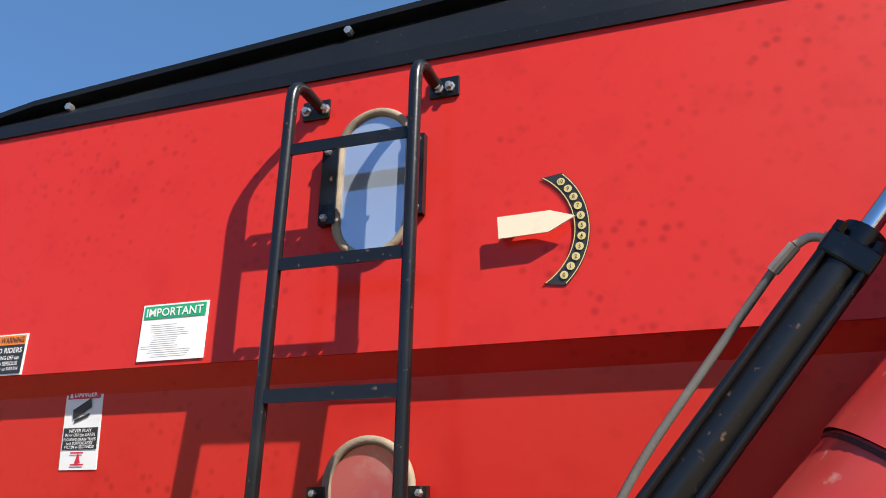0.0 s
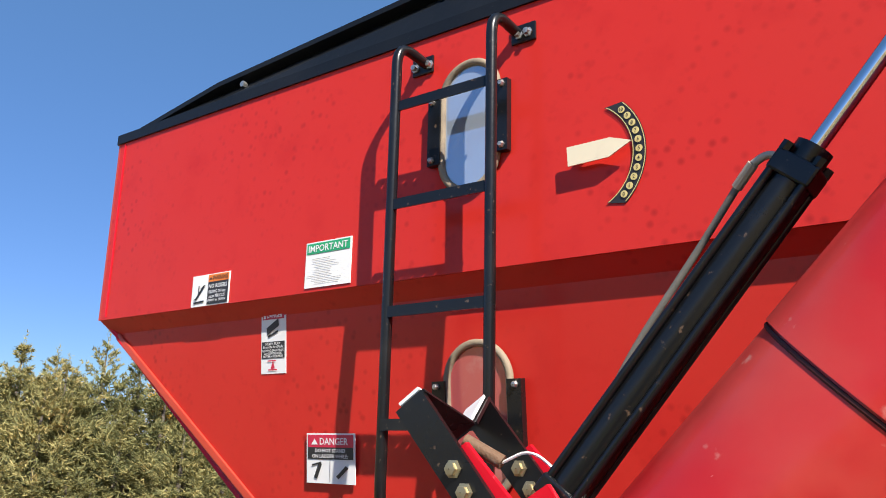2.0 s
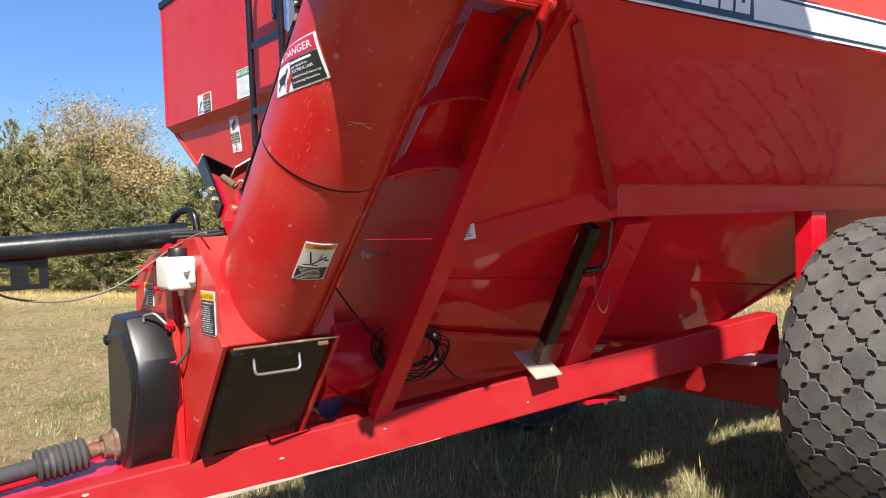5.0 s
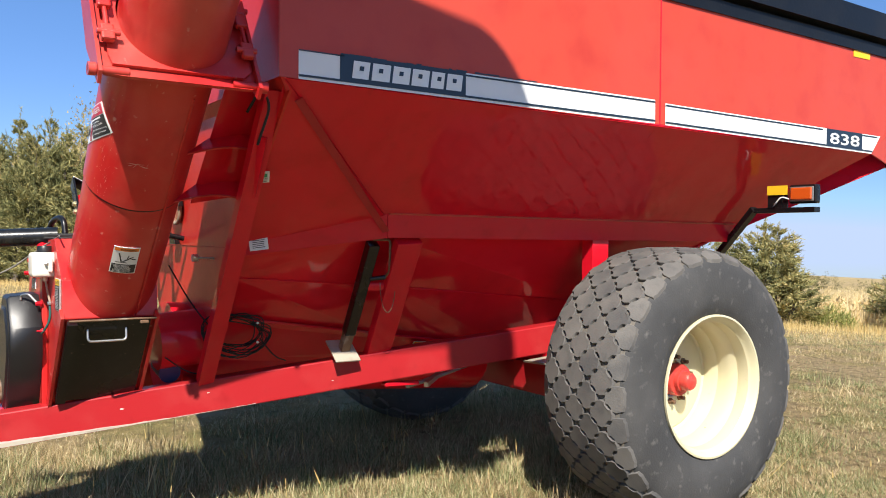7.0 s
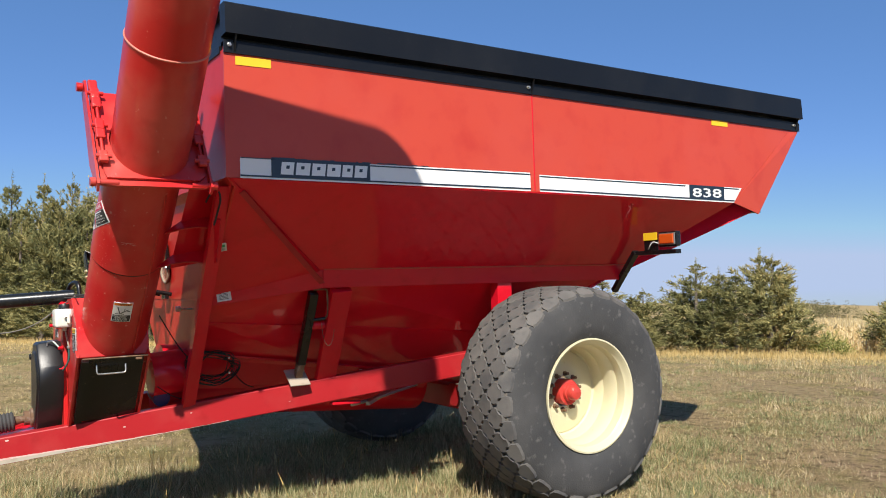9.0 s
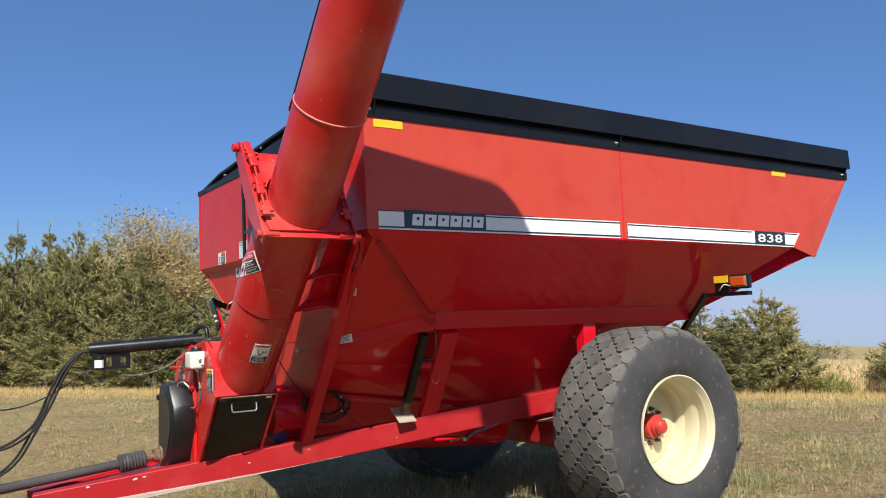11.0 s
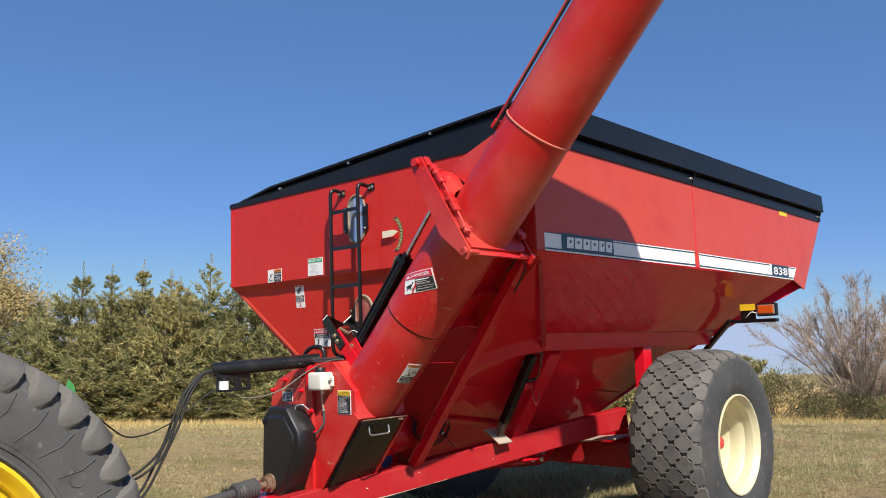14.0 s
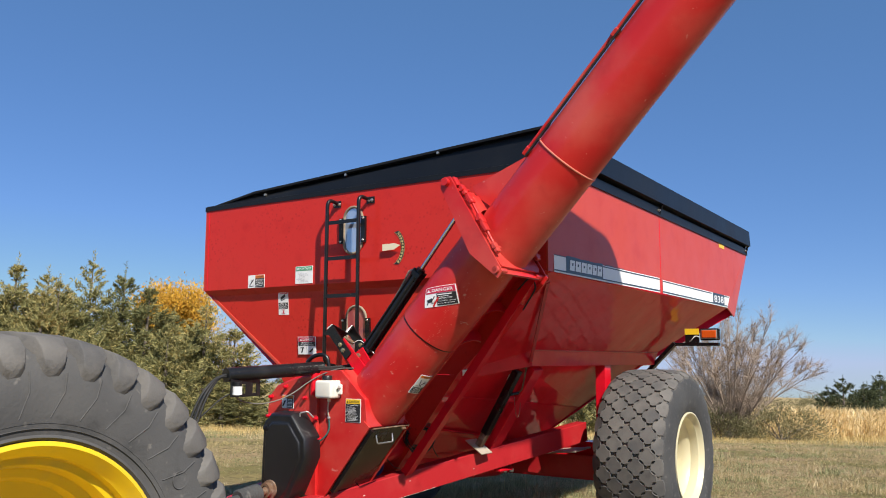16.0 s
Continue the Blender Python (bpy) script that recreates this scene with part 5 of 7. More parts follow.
danger_on_tube(2.205, 94.5, 0.252, 0.134, radians(48))
P0 = tube_map(1.750, side_sign * radians(172.5), RT + 0.001, 0.0)
decal("warning_decal", (lambda a, b, h_: P0(a * side_sign, b, h_)), 0.115, 0.166, "warning decal with orange header on the auger tube", [(0.04, 0.86, 0.96, 0.98, ORANGE), (0.04, 0.03, 0.96, 0.36, INK)],
      [("WARNING", 0.56, 0.915, 0.07, 0.6, INK)] + lines(0.5, 0.32, 0.07, 8, 0.8, WHITE, 0.3, 0.011), [(bar_(0.15, 0.43, 0.6, 0.43, 0.03), INK), (bar_(0.38, 0.46, 0.24, 0.78, 0.07), INK), (bar_(0.42, 0.46, 0.80, 0.66, 0.05), INK), (bar_(0.58, 0.58, 0.62, 0.72, 0.12), INK), (bar_(0.74, 0.58, 0.9, 0.56, 0.12), INK)], cart, 5)
sr = random.Random(12)
bm = bm_new()
for k in range(84):
    if k < 50:
        z_, an_ = sr.uniform(1.95, 2.33), side_sign * radians(sr.gauss(128, 7))
    else:
        z_, an_ = sr.uniform(1.35, 2.5), side_sign * radians(sr.uniform(60, 190))
    Q = tube_map(z_, an_, RT + (0.0065 if z_ > 1.99 else 0.0006), radians(sr.gauss(0, 12)))
    ln_, wd_ = (sr.uniform(0.003, 0.014), sr.uniform(0.0003, 0.0008)) if k < 66 else (sr.uniform(0.001, 0.003), sr.uniform(0.001, 0.002))
    poly(bm, Q, [(-wd_, -ln_), (wd_ * sr.random(), -ln_ * 0.9), (wd_, ln_ * 0.6), (0, ln_)], 0.0008)
part("scratch_marks", bm, material("scratched_paint", (0.60, 0.22, 0.19), 0.6), cart, "pale scratches and chips in the tube's paint")
bm = bm_new()
for a_, b_, c_, d_ in ((-0.05, 0.0, 0.03, 0.012), (0.0, 0.004, 0.05, -0.006), (-0.02, -0.02, 0.0, 0.02), (0.03, -0.015, 0.04, 0.02), (-0.04, -0.012, -0.02, -0.002)):
    Q = tube_map(2.16, side_sign * radians(163), RT + 0.0066)
    poly(bm, Q, [(a_, b_), ((a_ + c_) / 2, (b_ + d_) / 2 - 0.004), (c_, d_), ((a_ + c_) / 2, (b_ + d_) / 2 + 0.002)], 0.0008)
part("scrape", bm, material("scraped_paint", (0.50, 0.20, 0.18), 0.6), cart, "pale scrape in the tube's paint")
cp = V(0.93, 0.15, 1.66)
cu_ = (V(1.18, 0.862, 1.80) - cp).normalized()
cn = cu_.cross(V(W - 0.01, 0.03, ZK - 0.02) - cp).normalized()
decal("notice_decal", flat_map(V(1.347, 0.108, 2.007) + cn * 0.010, (0.25, 0.9, 0.1), cn.cross(V(0.25, 0.9, 0.1).normalized())), 0.05, 0.075, "small pale notice decal", [(0.2, 0.5, 0.8, 0.85, GREENV)], lines(0.5, 0.4, 0.15, 3, 0.7, INK), [], cart)
rn = (V(1.190, 0.866, 1.714) - V(1.203, 0.860, 1.842)).cross(V(0.935, 0.13, 1.612) - V(1.203, 0.860, 1.842)).normalized()
rn = rn if rn.x > 0 else -rn
ru = (V(1.190, 0.866, 1.714) - V(0.935, 0.13, 1.612)).normalized()
decal("notice_decal", flat_map(V(0.947, 0.127, 1.672) + ru * 0.105 + rn * 0.004, ru, rn.cross(ru)), 0.095, 0.075, "small white notice decal on the rail", [], lines(0.5, 0.7, 0.2, 5, 0.7, INK) + [("", 0.35, 0.85, 0.08, 0.3, INK)], [], cart)
decal("notice_decal", flat_map((0.415, 1.55, 1.005), (0, 1, -0.10), (0.77, 0, 0.64)), 0.09, 0.08, "small notice decal with orange header", [(0.05, 0.7, 0.95, 0.95, ORANGE)], lines(0.5, 0.5, 0.15, 4, 0.7, INK), [], cart)
part("reflector", slab(bm_new(), flat_map((1.325, 3.62, 1.955), (0, 1, 0), (0.72, 0, 0.69)), -0.03, 0.10, 0.03, 0.32, 0.006), YELLOWV, cart, "yellow reflective strip")

# stowed parking jack
j0, j1 = V(1.085, 0.84, 1.685), V(0.690, 0.866, 1.05)
jd = (j1 - j0).normalized()
ju, jv = frame_of(jd)
jrot = Matrix((ju, jv, jd)).transposed()
jack = part("parking_jack", beam(bm_new(), j0, j0 + jd * 0.62, 0.064, 0.064), BLACK, cart, "black stowed parking jack with bare steel foot", bevel=0.006)
part("inner_leg", beam(bm_new(), j0 + jd * 0.6, j1 - jd * 0.01, 0.055, 0.055), RUST, jack, bevel=0.004)
part("foot", box(bm_new(), j1 + V(0.01, -0.01, 0), (0.155, 0.195, 0.012), jrot), BARE, jack, "worn pale steel foot plate", bevel=0.004)
part("crank", tube(bm_new(), bent([j0 + V(0, 0, 0.02), j0 + V(0.03, 0.09, 0.02), j0 + V(-0.03, 0.12, -0.16), j0 + V(-0.06, 0.11, -0.19)], 0.02), 0.007, 8), RUST, jack, "dull steel crank handle", smooth=60)
part("crank_grip", tube(bm_new(), [j0 + V(-0.06, 0.11, -0.19), j0 + V(-0.09, 0.03, -0.20)], 0.013, 10), BLACK, jack, smooth=60)
part("jack_label", box(bm_new(), j0 + jd * 0.09 + ju * 0.0 - jv * 0.039, (0.05, 0.002, 0.05), jrot), WHITE, jack)
part("jack_pin", tube(bm_new(), [j0 + jd * 0.28 + V(0, 0.03, 0), j0 + jd * 0.28 + V(0.02, 0.14, 0)], 0.035, 14), RED, cart, smooth=40)
bm = tube(bm_new(), [j0 + jd * 0.26 + V(0.05, 0.135 - 0.05 * math.cos(k / 24 * math.pi), -0.17 * math.sin(k / 24 * math.pi)) for k in range(25)], [0.0032 if k % 2 else 0.0018 for k in range(25)], 6)
part("safety_chain", bm, RUST, cart, "short dull steel chain")
# coiled cable on its bracket
bm = bm_new()
rr = random.Random(8)
for k in range(12):
    pts = []
    ph, w_, h_ = rr.random() * 6, 0.15 + 0.03 * rr.random(), 0.085 + 0.025 * rr.random()
    oy, oz = rr.uniform(-0.035, 0.035), rr.uniform(-0.025, 0.025)
    for i in range(25):
        a = 2 * math.pi * i / 24
        pts.append(V(0.50 + 0.02 * math.sin(a + ph), 0.28 + oy + w_ * math.cos(a) + 0.012 * math.sin(2 * a + ph), 1.165 + oz + h_ * math.sin(a) + 0.014 * math.sin(3 * a + ph)))
    tube(bm, pts, 0.0033, 6, caps=False)
coil = part("coiled_cable", bm, HOSE, cart, "coil of black cable hung on the hopper", smooth=60)
for y, z in ((0.16, 1.22), (0.40, 1.22), (0.40, 1.11)):
    part("coil_hook", tube(bm_new(), [(0.43, y, z), (0.52, y, z)], 0.006, 6), BLACK, coil)
    part("hook_tip", lathe(bm_new(), [(0.008, 0), (0.006, 0.008), (0.001, 0.01)], (0.52, y, z), (1, 0, 0), 8), WHITE, coil)
for a, b in (((0.50, 0.14, 1.20), (0.33, -0.05, 1.55)), ((0.50, 0.42, 1.13), (0.46, 0.60, 0.98)), ((0.45, -0.10, 1.05), (0.40, 0.16, 0.93))):
    part("loose_wire", tube(bm_new(), bent([a, (V(*a) + V(*b)) / 2 + V(0.02, 0, -0.04), b], 0.15), 0.004, 6), HOSE, cart)
part("shut_off_rod", tube(bm_new(), [(0.60, 0.02, 1.60), (0.62, 0.42, 1.58)], 0.006, 8), STEEL, cart, smooth=60)
part("rod_nut", tube(bm_new(), [(0.60, 0.00, 1.60), (0.60, 0.03, 1.60)], 0.02, 8), STEEL, cart)
part("gear_motor", tube(bm_new(), [(0.18, -0.05, 0.98), (0.36, -0.05, 0.95)], 0.06, 16), material("dull_blue_paint", (0.01, 0.025, 0.09), 0.4), cart, "dull blue motor housing", smooth=40)
part("trough_end", tube(bm_new(), [(0.30, -0.12, 1.12), (0.30, 0.16, 1.14)], 0.16, 24), RED, cart, smooth=40)

# rear marker lamp on its arm
for s in (1, -1):
    m = (lambda x, y, z: V(s * x, y, z))
    arm = part("lamp_arm", beam(bm_new(), m(1.10, 3.74, 1.60), m(1.46, 3.66, 1.93), 0.05, 0.04), BLACK, cart)
    part("lamp_shelf", beam(bm_new(), m(1.46, 3.68, 1.918), m(1.93, 3.66, 1.918), 0.06, 0.035), BLACK, arm, bevel=0.003)
    lamp = part("marker_lamp", box(bm_new(), m(1.835, 3.665, 2.022), (0.20, 0.05, 0.125)), BLACK, cart, "marker lamp with amber lens and pale rim", bevel=0.012)
    part("lamp_rim", box(bm_new(), m(1.83, 3.639, 2.022), (0.172, 0.012, 0.097)), STEEL, lamp, bevel=0.006)
    part("amber_lens", box(bm_new(), m(1.83, 3.631, 2.024), (0.15, 0.014, 0.08)), AMBER, lamp, "amber plastic lens", bevel=0.008)
    part("reflector", box(bm_new(), m(1.652, 3.635, 2.052), (0.15, 0.006, 0.062)), YELLOWV, cart, "yellow reflective strip")
    part("lamp_backing", box(bm_new(), m(1.652, 3.645, 1.985), (0.15, 0.008, 0.10)), BLACK, cart)
    part("lamp_wire", tube(bm_new(), bent([m(1.74, 3.635, 1.99), m(1.69, 3.62, 2.01), m(1.65, 3.62, 1.96), m(1.60, 3.66, 1.94)], 0.03), 0.005, 6), WHITE, cart)

# wheels
def wheel(s):
    c = V(s * 1.556, 2.705, 0.848)
    ax = V(s, 0, 0)
    bm = bm_new()
    lathe(bm, [(a * 0.946, h * 0.955) for a, h in [(0.452, 0.335), (0.452, 0.350), (0.440, 0.352), (0.425, 0.335), (0.418, 0.315), (0.405, 0.30), (0.398, 0.26), (0.402, 0.22), (0.385, 0.19), (0.375, 0.14), (0.38, 0.08), (0.365, 0.05), (0.362, -0.02), (0.345, -0.03),
               (0.335, -0.02), (0.26, 0.00), (0.20, 0.012), (0.12, 0.012), (0.12, -0.02), (0.34, -0.06), (0.40, -0.30), (0.452, -0.335)]], c, ax, 72)
    rim = part("wheel", bm, CREAM, cart, "cream painted steel wheel with wide rubber tyre", smooth=30)
    bm = bm_new()
    prof = [(a * 0.946, h * 0.94) for a, h in [(0.45, 0.335), (0.47, 0.352), (0.55, 0.372), (0.64, 0.374), (0.72, 0.364), (0.775, 0.347), (0.809, 0.322), (0.835, 0.25), (0.8465, 0.13), (0.8485, 0), (0.8465, -0.13), (0.835, -0.25), (0.809, -0.322), (0.775, -0.347), (0.72, -0.364), (0.64, -0.374), (0.55, -0.372), (0.47, -0.352), (0.45, -0.335)]]
    lathe(bm, prof[:7], c, ax, 96)
    lathe(bm, prof[6:13], c, ax, 96, 1)
    lathe(bm, prof[12:], c, ax, 96)
    bmesh.ops.remove_doubles(bm, verts=bm.verts, dist=0.0005)
    part("tyre", bm, [RUBBER, GROOVE], rim, "wide worn tyre with a knobbly diamond tread", smooth=35)
    ev, ew = V(0, 1, 0), V(0, 0, 1)
    # clover-shaped tread blocks in staggered rows, the outer rows worn low into the shoulder
    clover = [(rr_ * math.cos(radians(90 * q + da)), rr_ * math.sin(radians(90 * q + da))) for q in range(4) for da, rr_ in ((-22, 0.085), (0, 0.086), (22, 0.085), (31, 0.067), (45, 0.0645), (59, 0.067))]
    rl = random.Random(4)
    n_round = 28
    for j in range(7):
        edge = j in (0, 6)
        h0 = (-0.306 + 0.102 * j) * (0.965 if edge else 1.0)
        bb = bm_new()
        tops, rims, lows = [], [], []
        for a, b in clover:
            def at_(grow, sink):
                hh = max(-0.326, min(0.326, h0 + a * (0.88 if edge else 1.0) * (1 + grow)))
                rr_ = 0.822 - 0.64 * max(0, abs(hh) - 0.10) ** 2 - 1.7 * max(0, abs(hh) - 0.262) ** 1.5 - sink - (0.006 if edge else 0)
                ang = b * 1.04 * (1 + grow) / 0.815
                return bb.verts.new((hh, rr_ * math.cos(ang), rr_ * math.sin(ang)))
            tops.append(at_(-0.15, 0))
            rims.append(at_(-0.12, 0.003))
            lows.append(at_(-0.10, 0.036))
        bb.faces.new(tops)
        for i in range(len(clover)):
            n_ = (i + 1) % len(clover)
            bb.faces.new((rims[i], rims[n_], tops[n_], tops[i]))
            bb.faces.new((lows[i], lows[n_], rims[n_], rims[i]))
        bmesh.ops.recalc_face_normals(bb, faces=bb.faces)
        first = part("tread_block", bb, TREAD, rim, smooth=35)
        for k in range(n_round):
            ob = first if k == 0 else new("tread_block", first.data)
            ob.parent = rim
            ob.matrix_basis = Matrix.Translation(c) @ Matrix.Rotation(2 * math.pi * (k + 0.5 * (j % 2) + 0.025 * rl.random()) / n_round, 4, "X") @ Matrix.Diagonal((1, 1 - 0.003 * rl.random(), 1 - 0.003 * rl.random(), 1))
    part("hub", lathe(bm_new(), [(0.10, -0.02), (0.10, 0.07), (0.094, 0.080), (0.070, 0.082), (0.068, 0.110), (0.058, 0.112), (0.056, 0.150), (0.046, 0.164), (0.026, 0.170), (0.001, 0.171)], c, ax, 40), TUBE_RED, rim, "red painted hub and cap", smooth=35)
    for k in range(10):
        a = 2 * math.pi * (k + 0.3) / 10
        part("wheel_nut", lathe(bm_new(), [(0.022, 0), (0.018, 0.012), (0.013, 0.013), (0.013, 0.04), (0.001, 0.042)], c + ax * 0.012 + (ev * math.cos(a) + ew * math.sin(a)) * 0.140, ax, 6), RUST, rim)
    part("valve", tube(bm_new(), [c + ax * 0.10 + V(0, 0.19, -0.33), c + ax * 0.13 + V(0, 0.18, -0.31)], 0.008, 8), RUST, rim)


wheel(1)
wheel(-1)

# ---- tractor in front of the cart (only its rear end comes into view) ----
tractor = thing("tractor", "green tractor with yellow wheels hitched to the cart", "tractor")
def tractor_wheel(s):
    c, ax = V(s * 1.30, -3.49, 0.935), V(s, 0, 0)
    bm = bm_new()
    lathe(bm, [(0.578, 0.215), (0.578, 0.238), (0.562, 0.245), (0.545, 0.222), (0.535, 0.20), (0.522, 0.185), (0.516, 0.15), (0.49, 0.14), (0.482, 0.125), (0.474, 0.085), (0.44, 0.065), (0.425, 0.03), (0.36, -0.01), (0.27, -0.03), (0.18, -0.02), (0.11, 0.0), (0.11, 0.05), (0.001, 0.055)], c, ax, 96)
    rim = part("wheel", bm, YELLOW, tractor, "yellow wheel with dusty lugged tyre", smooth=30)
    bm = bm_new()
    lathe(bm, [(0.572, 0.215), (0.59, 0.242), (0.60, 0.238), (0.66, 0.252), (0.75, 0.258), (0.83, 0.25), (0.875, 0.228), (0.90, 0.19), (0.915, 0.10), (0.918, 0), (0.915, -0.10), (0.90, -0.19), (0.83, -0.25), (0.66, -0.252), (0.572, -0.215)], c, ax, 112)
    ev, ew = V(0, 1, 0), V(0, 0, 1)
    n = 36
    rw = random.Random(9)
    # lugs: blocks across the shoulder, their rounded ends lapping down the sidewall
    for side in (1, -1):
        bb = bm_new()
        pts = [(0.0, 0.035, 0.0), (0.12, 0.080, 0.004), (0.215, 0.110, 0.022), (0.254, 0.115, 0.060), (0.266, 0.105, 0.108), (0.268, 0.088, 0.132), (0.268, 0.044, 0.136), (0.266, 0.020, 0.114), (0.254, 0.010, 0.062), (0.215, 0.004, 0.022), (0.12, -0.026, 0.004), (0.0, -0.06, 0.0)]
        tops, lows = [], []
        for h, b, drop in pts:
            r_, b2 = 0.966 - drop, b + (0.008 if b > 0.05 else -0.008)
            tops.append(bb.verts.new((h * side, r_ * math.cos(-b / 0.95), r_ * math.sin(-b / 0.95))))
            r_ = 0.900 - drop * 0.95
            lows.append(bb.verts.new((min(h, 0.236) * side, r_ * math.cos(-b2 / 0.95), r_ * math.sin(-b2 / 0.95))))
        m_ = len(pts)
        for i in range(m_ // 2 - 1):
            bb.faces.new((tops[i], tops[i + 1], tops[m_ - 2 - i], tops[m_ - 1 - i]))
        for i in range(m_):
            bb.faces.new((lows[i], lows[(i + 1) % m_], tops[(i + 1) % m_], tops[i]))
        bmesh.ops.recalc_face_normals(bb, faces=bb.faces)
        bmesh.ops.bevel(bb, geom=[e for e in bb.edges if len(e.link_faces) == 2 and e.calc_face_angle() > 0.6], offset=0.005, segments=2, affect="EDGES", profile=0.5)
        first = part("tread_lug", bb, TREAD, rim, smooth=40)
        for k in range(n):
            ob = first if k == 0 else new("tread_lug", first.data)
            ob.parent = rim
            w_ = 1 - 0.004 * rw.random()
            ob.matrix_basis = Matrix.Translation(c) @ Matrix.Rotation(2 * math.pi * (k + (0.5 if side < 0 else 0) + 0.03 * rw.random()) / n, 4, "X") @ Matrix.Diagonal((1, w_, w_, 1))
    # mould lines and rings on the sidewall, and a round size mark
    for k in range(n):
        a = 2 * math.pi * (k + 0.25) / n
        d0, d1 = (ev * math.cos(a + o) + ew * math.sin(a + o) for o in (0.0, 0.05))
        tube(bm, [c + ax * 0.2525 + d1 * 0.66, c + ax * 0.2600 + d0 * 0.75, c + ax * 0.2545 + d0 * 0.82], 0.0024, 4)
    for rr_ in (0.622, 0.640):
        lathe(bm, [(rr_ - 0.003, 0.238), (rr_, 0.2490), (rr_ + 0.003, 0.238)], c, ax, 112)
    a = radians(31)
    cm = c + ax * 0.2560 + (ev * math.cos(a) + ew * math.sin(a)) * 0.725
    tube(bm, [cm + ev * 0.035 * math.cos(2 * math.pi * q / 20) + ew * 0.035 * math.sin(2 * math.pi * q / 20) for q in range(21)], 0.003, 5)
    part("tyre", bm, PALE_RUBBER, rim, "dusty lugged rear tractor tyre", smooth=30)
    for k in range(8):
        a = 2 * math.pi * k / 8
        part("wheel_nut", lathe(bm_new(), [(0.02, 0), (0.016, 0.014), (0.001, 0.016)], c + ax * -0.018 + (ev * math.cos(a) + ew * math.sin(a)) * 0.20, ax, 6), STEEL, rim)


tractor_wheel(1)
tractor_wheel(-1)
part("rear_axle", tube(bm_new(), [(-1.25, -3.49, 0.935), (1.25, -3.49, 0.935)], 0.11, 20), GREEN, tractor, smooth=50)
part("rear_housing", box(bm_new(), (0, -3.35, 0.95), (0.55, 0.7, 0.6)), GREEN, tractor, bevel=0.03)
part("hood", plate(bm_new(), [(-0.34, -3.7, 0.85), (-0.34, -3.7, 1.62), (-0.34, -4.3, 1.60), (-0.34, -5.4, 1.46), (-0.34, -5.72, 1.36), (-0.34, -5.78, 1.15), (-0.34, -5.7, 0.85)], (0.68, 0, 0)), GREEN, tractor, bevel=0.07)
for s in (1, -1):
    # folded lift bracket: web, top flange with a bolt, ear and lower hook
    la = part("lift_arm", plate(bm_new(), [(s * 0.46, -2.503, 1.546), (s * 0.46, -2.391, 1.536), (s * 0.46, -2.345, 1.40), (s * 0.46, -2.303, 1.258), (s * 0.46, -2.287, 1.10), (s * 0.46, -2.34, 1.05), (s * 0.46, -2.42, 1.10), (s * 0.46, -2.50, 1.36)], (-s * 0.012, 0, 0)), GREEN, tractor, bevel=0.004)
    part("arm_flange", plate(bm_new(), [(s * 0.462, -2.60, 1.58), (s * 0.462, -2.385, 1.538), (s * 0.36, -2.385, 1.55), (s * 0.36, -2.60, 1.59)], (0, 0, -0.012)), GREEN, la, bevel=0.003)
    part("bolt_tab", plate(bm_new(), [(s * 0.44, -2.592, 1.575), (s * 0.44, -2.595, 1.64), (s * 0.44, -2.575, 1.66), (s * 0.44, -2.495, 1.655), (s * 0.44, -2.49, 1.565)], (-s * 0.012, 0, 0)), GREEN, la, bevel=0.004)
    part("bolt", lathe(bm_new(), [(0.016, 0), (0.016, 0.010), (0.001, 0.011)], (s * 0.44, -2.55, 1.615), (s, 0, 0), 6), GREEN, la)
    part("arm_ear", plate(bm_new(), [(s * 0.38, -2.425, 1.55), (s * 0.38, -2.43, 1.62), (s * 0.38, -2.415, 1.675), (s * 0.38, -2.385, 1.64), (s * 0.38, -2.372, 1.58), (s * 0.38, -2.385, 1.535)], (-s * 0.012, 0, 0)), GREEN, la, bevel=0.003)
    part("arm_rib", plate(bm_new(), [(s * 0.47, -2.325, 1.27), (s * 0.47, -2.295, 1.28), (s * 0.47, -2.25, 1.11), (s * 0.47, -2.28, 1.08)], (s * 0.012, 0, 0)), GREEN, la, bevel=0.003)
    hook = [(-2.30, 1.18), (-2.262, 1.166), (-2.243, 1.166), (-2.230, 1.180), (-2.232, 1.205), (-2.215, 1.222), (-2.196, 1.215), (-2.188, 1.18), (-2.198, 1.13), (-2.225, 1.10), (-2.29, 1.075)]
    part("hitch_hook", plate(bm_new(), [(s * 0.455, y, z) for y, z in hook], (s * 0.022, 0, 0)), GREEN, la, bevel=0.003)
    part("lower_link", beam(bm_new(), (s * 0.44, -2.3, 0.98), (s * 0.36, -3.2, 0.80), 0.05, 0.09), GREEN, tractor, bevel=0.006)
part("top_crossbar", tube(bm_new(), [(-0.45, -2.48, 1.40), (0.45, -2.48, 1.40)], 0.03, 14), GREEN, tractor, smooth=50)
part("drawbar", beam(bm_new(), (0, -2.3, 0.46), (0, -3.4, 0.48), 0.09, 0.045), BARE, tractor)
for s in (1, -1):
    part("fender", tube(bm_new(), [(s * 0.98, -3.36 + 0.95 * math.cos(a), 0.83 + 0.93 * math.sin(a)) for a in [radians(95 + 8 * k) for k in range(10)]], 0.05, 8), GREEN, tractor, smooth=60)

tractor.matrix_world = CARTM

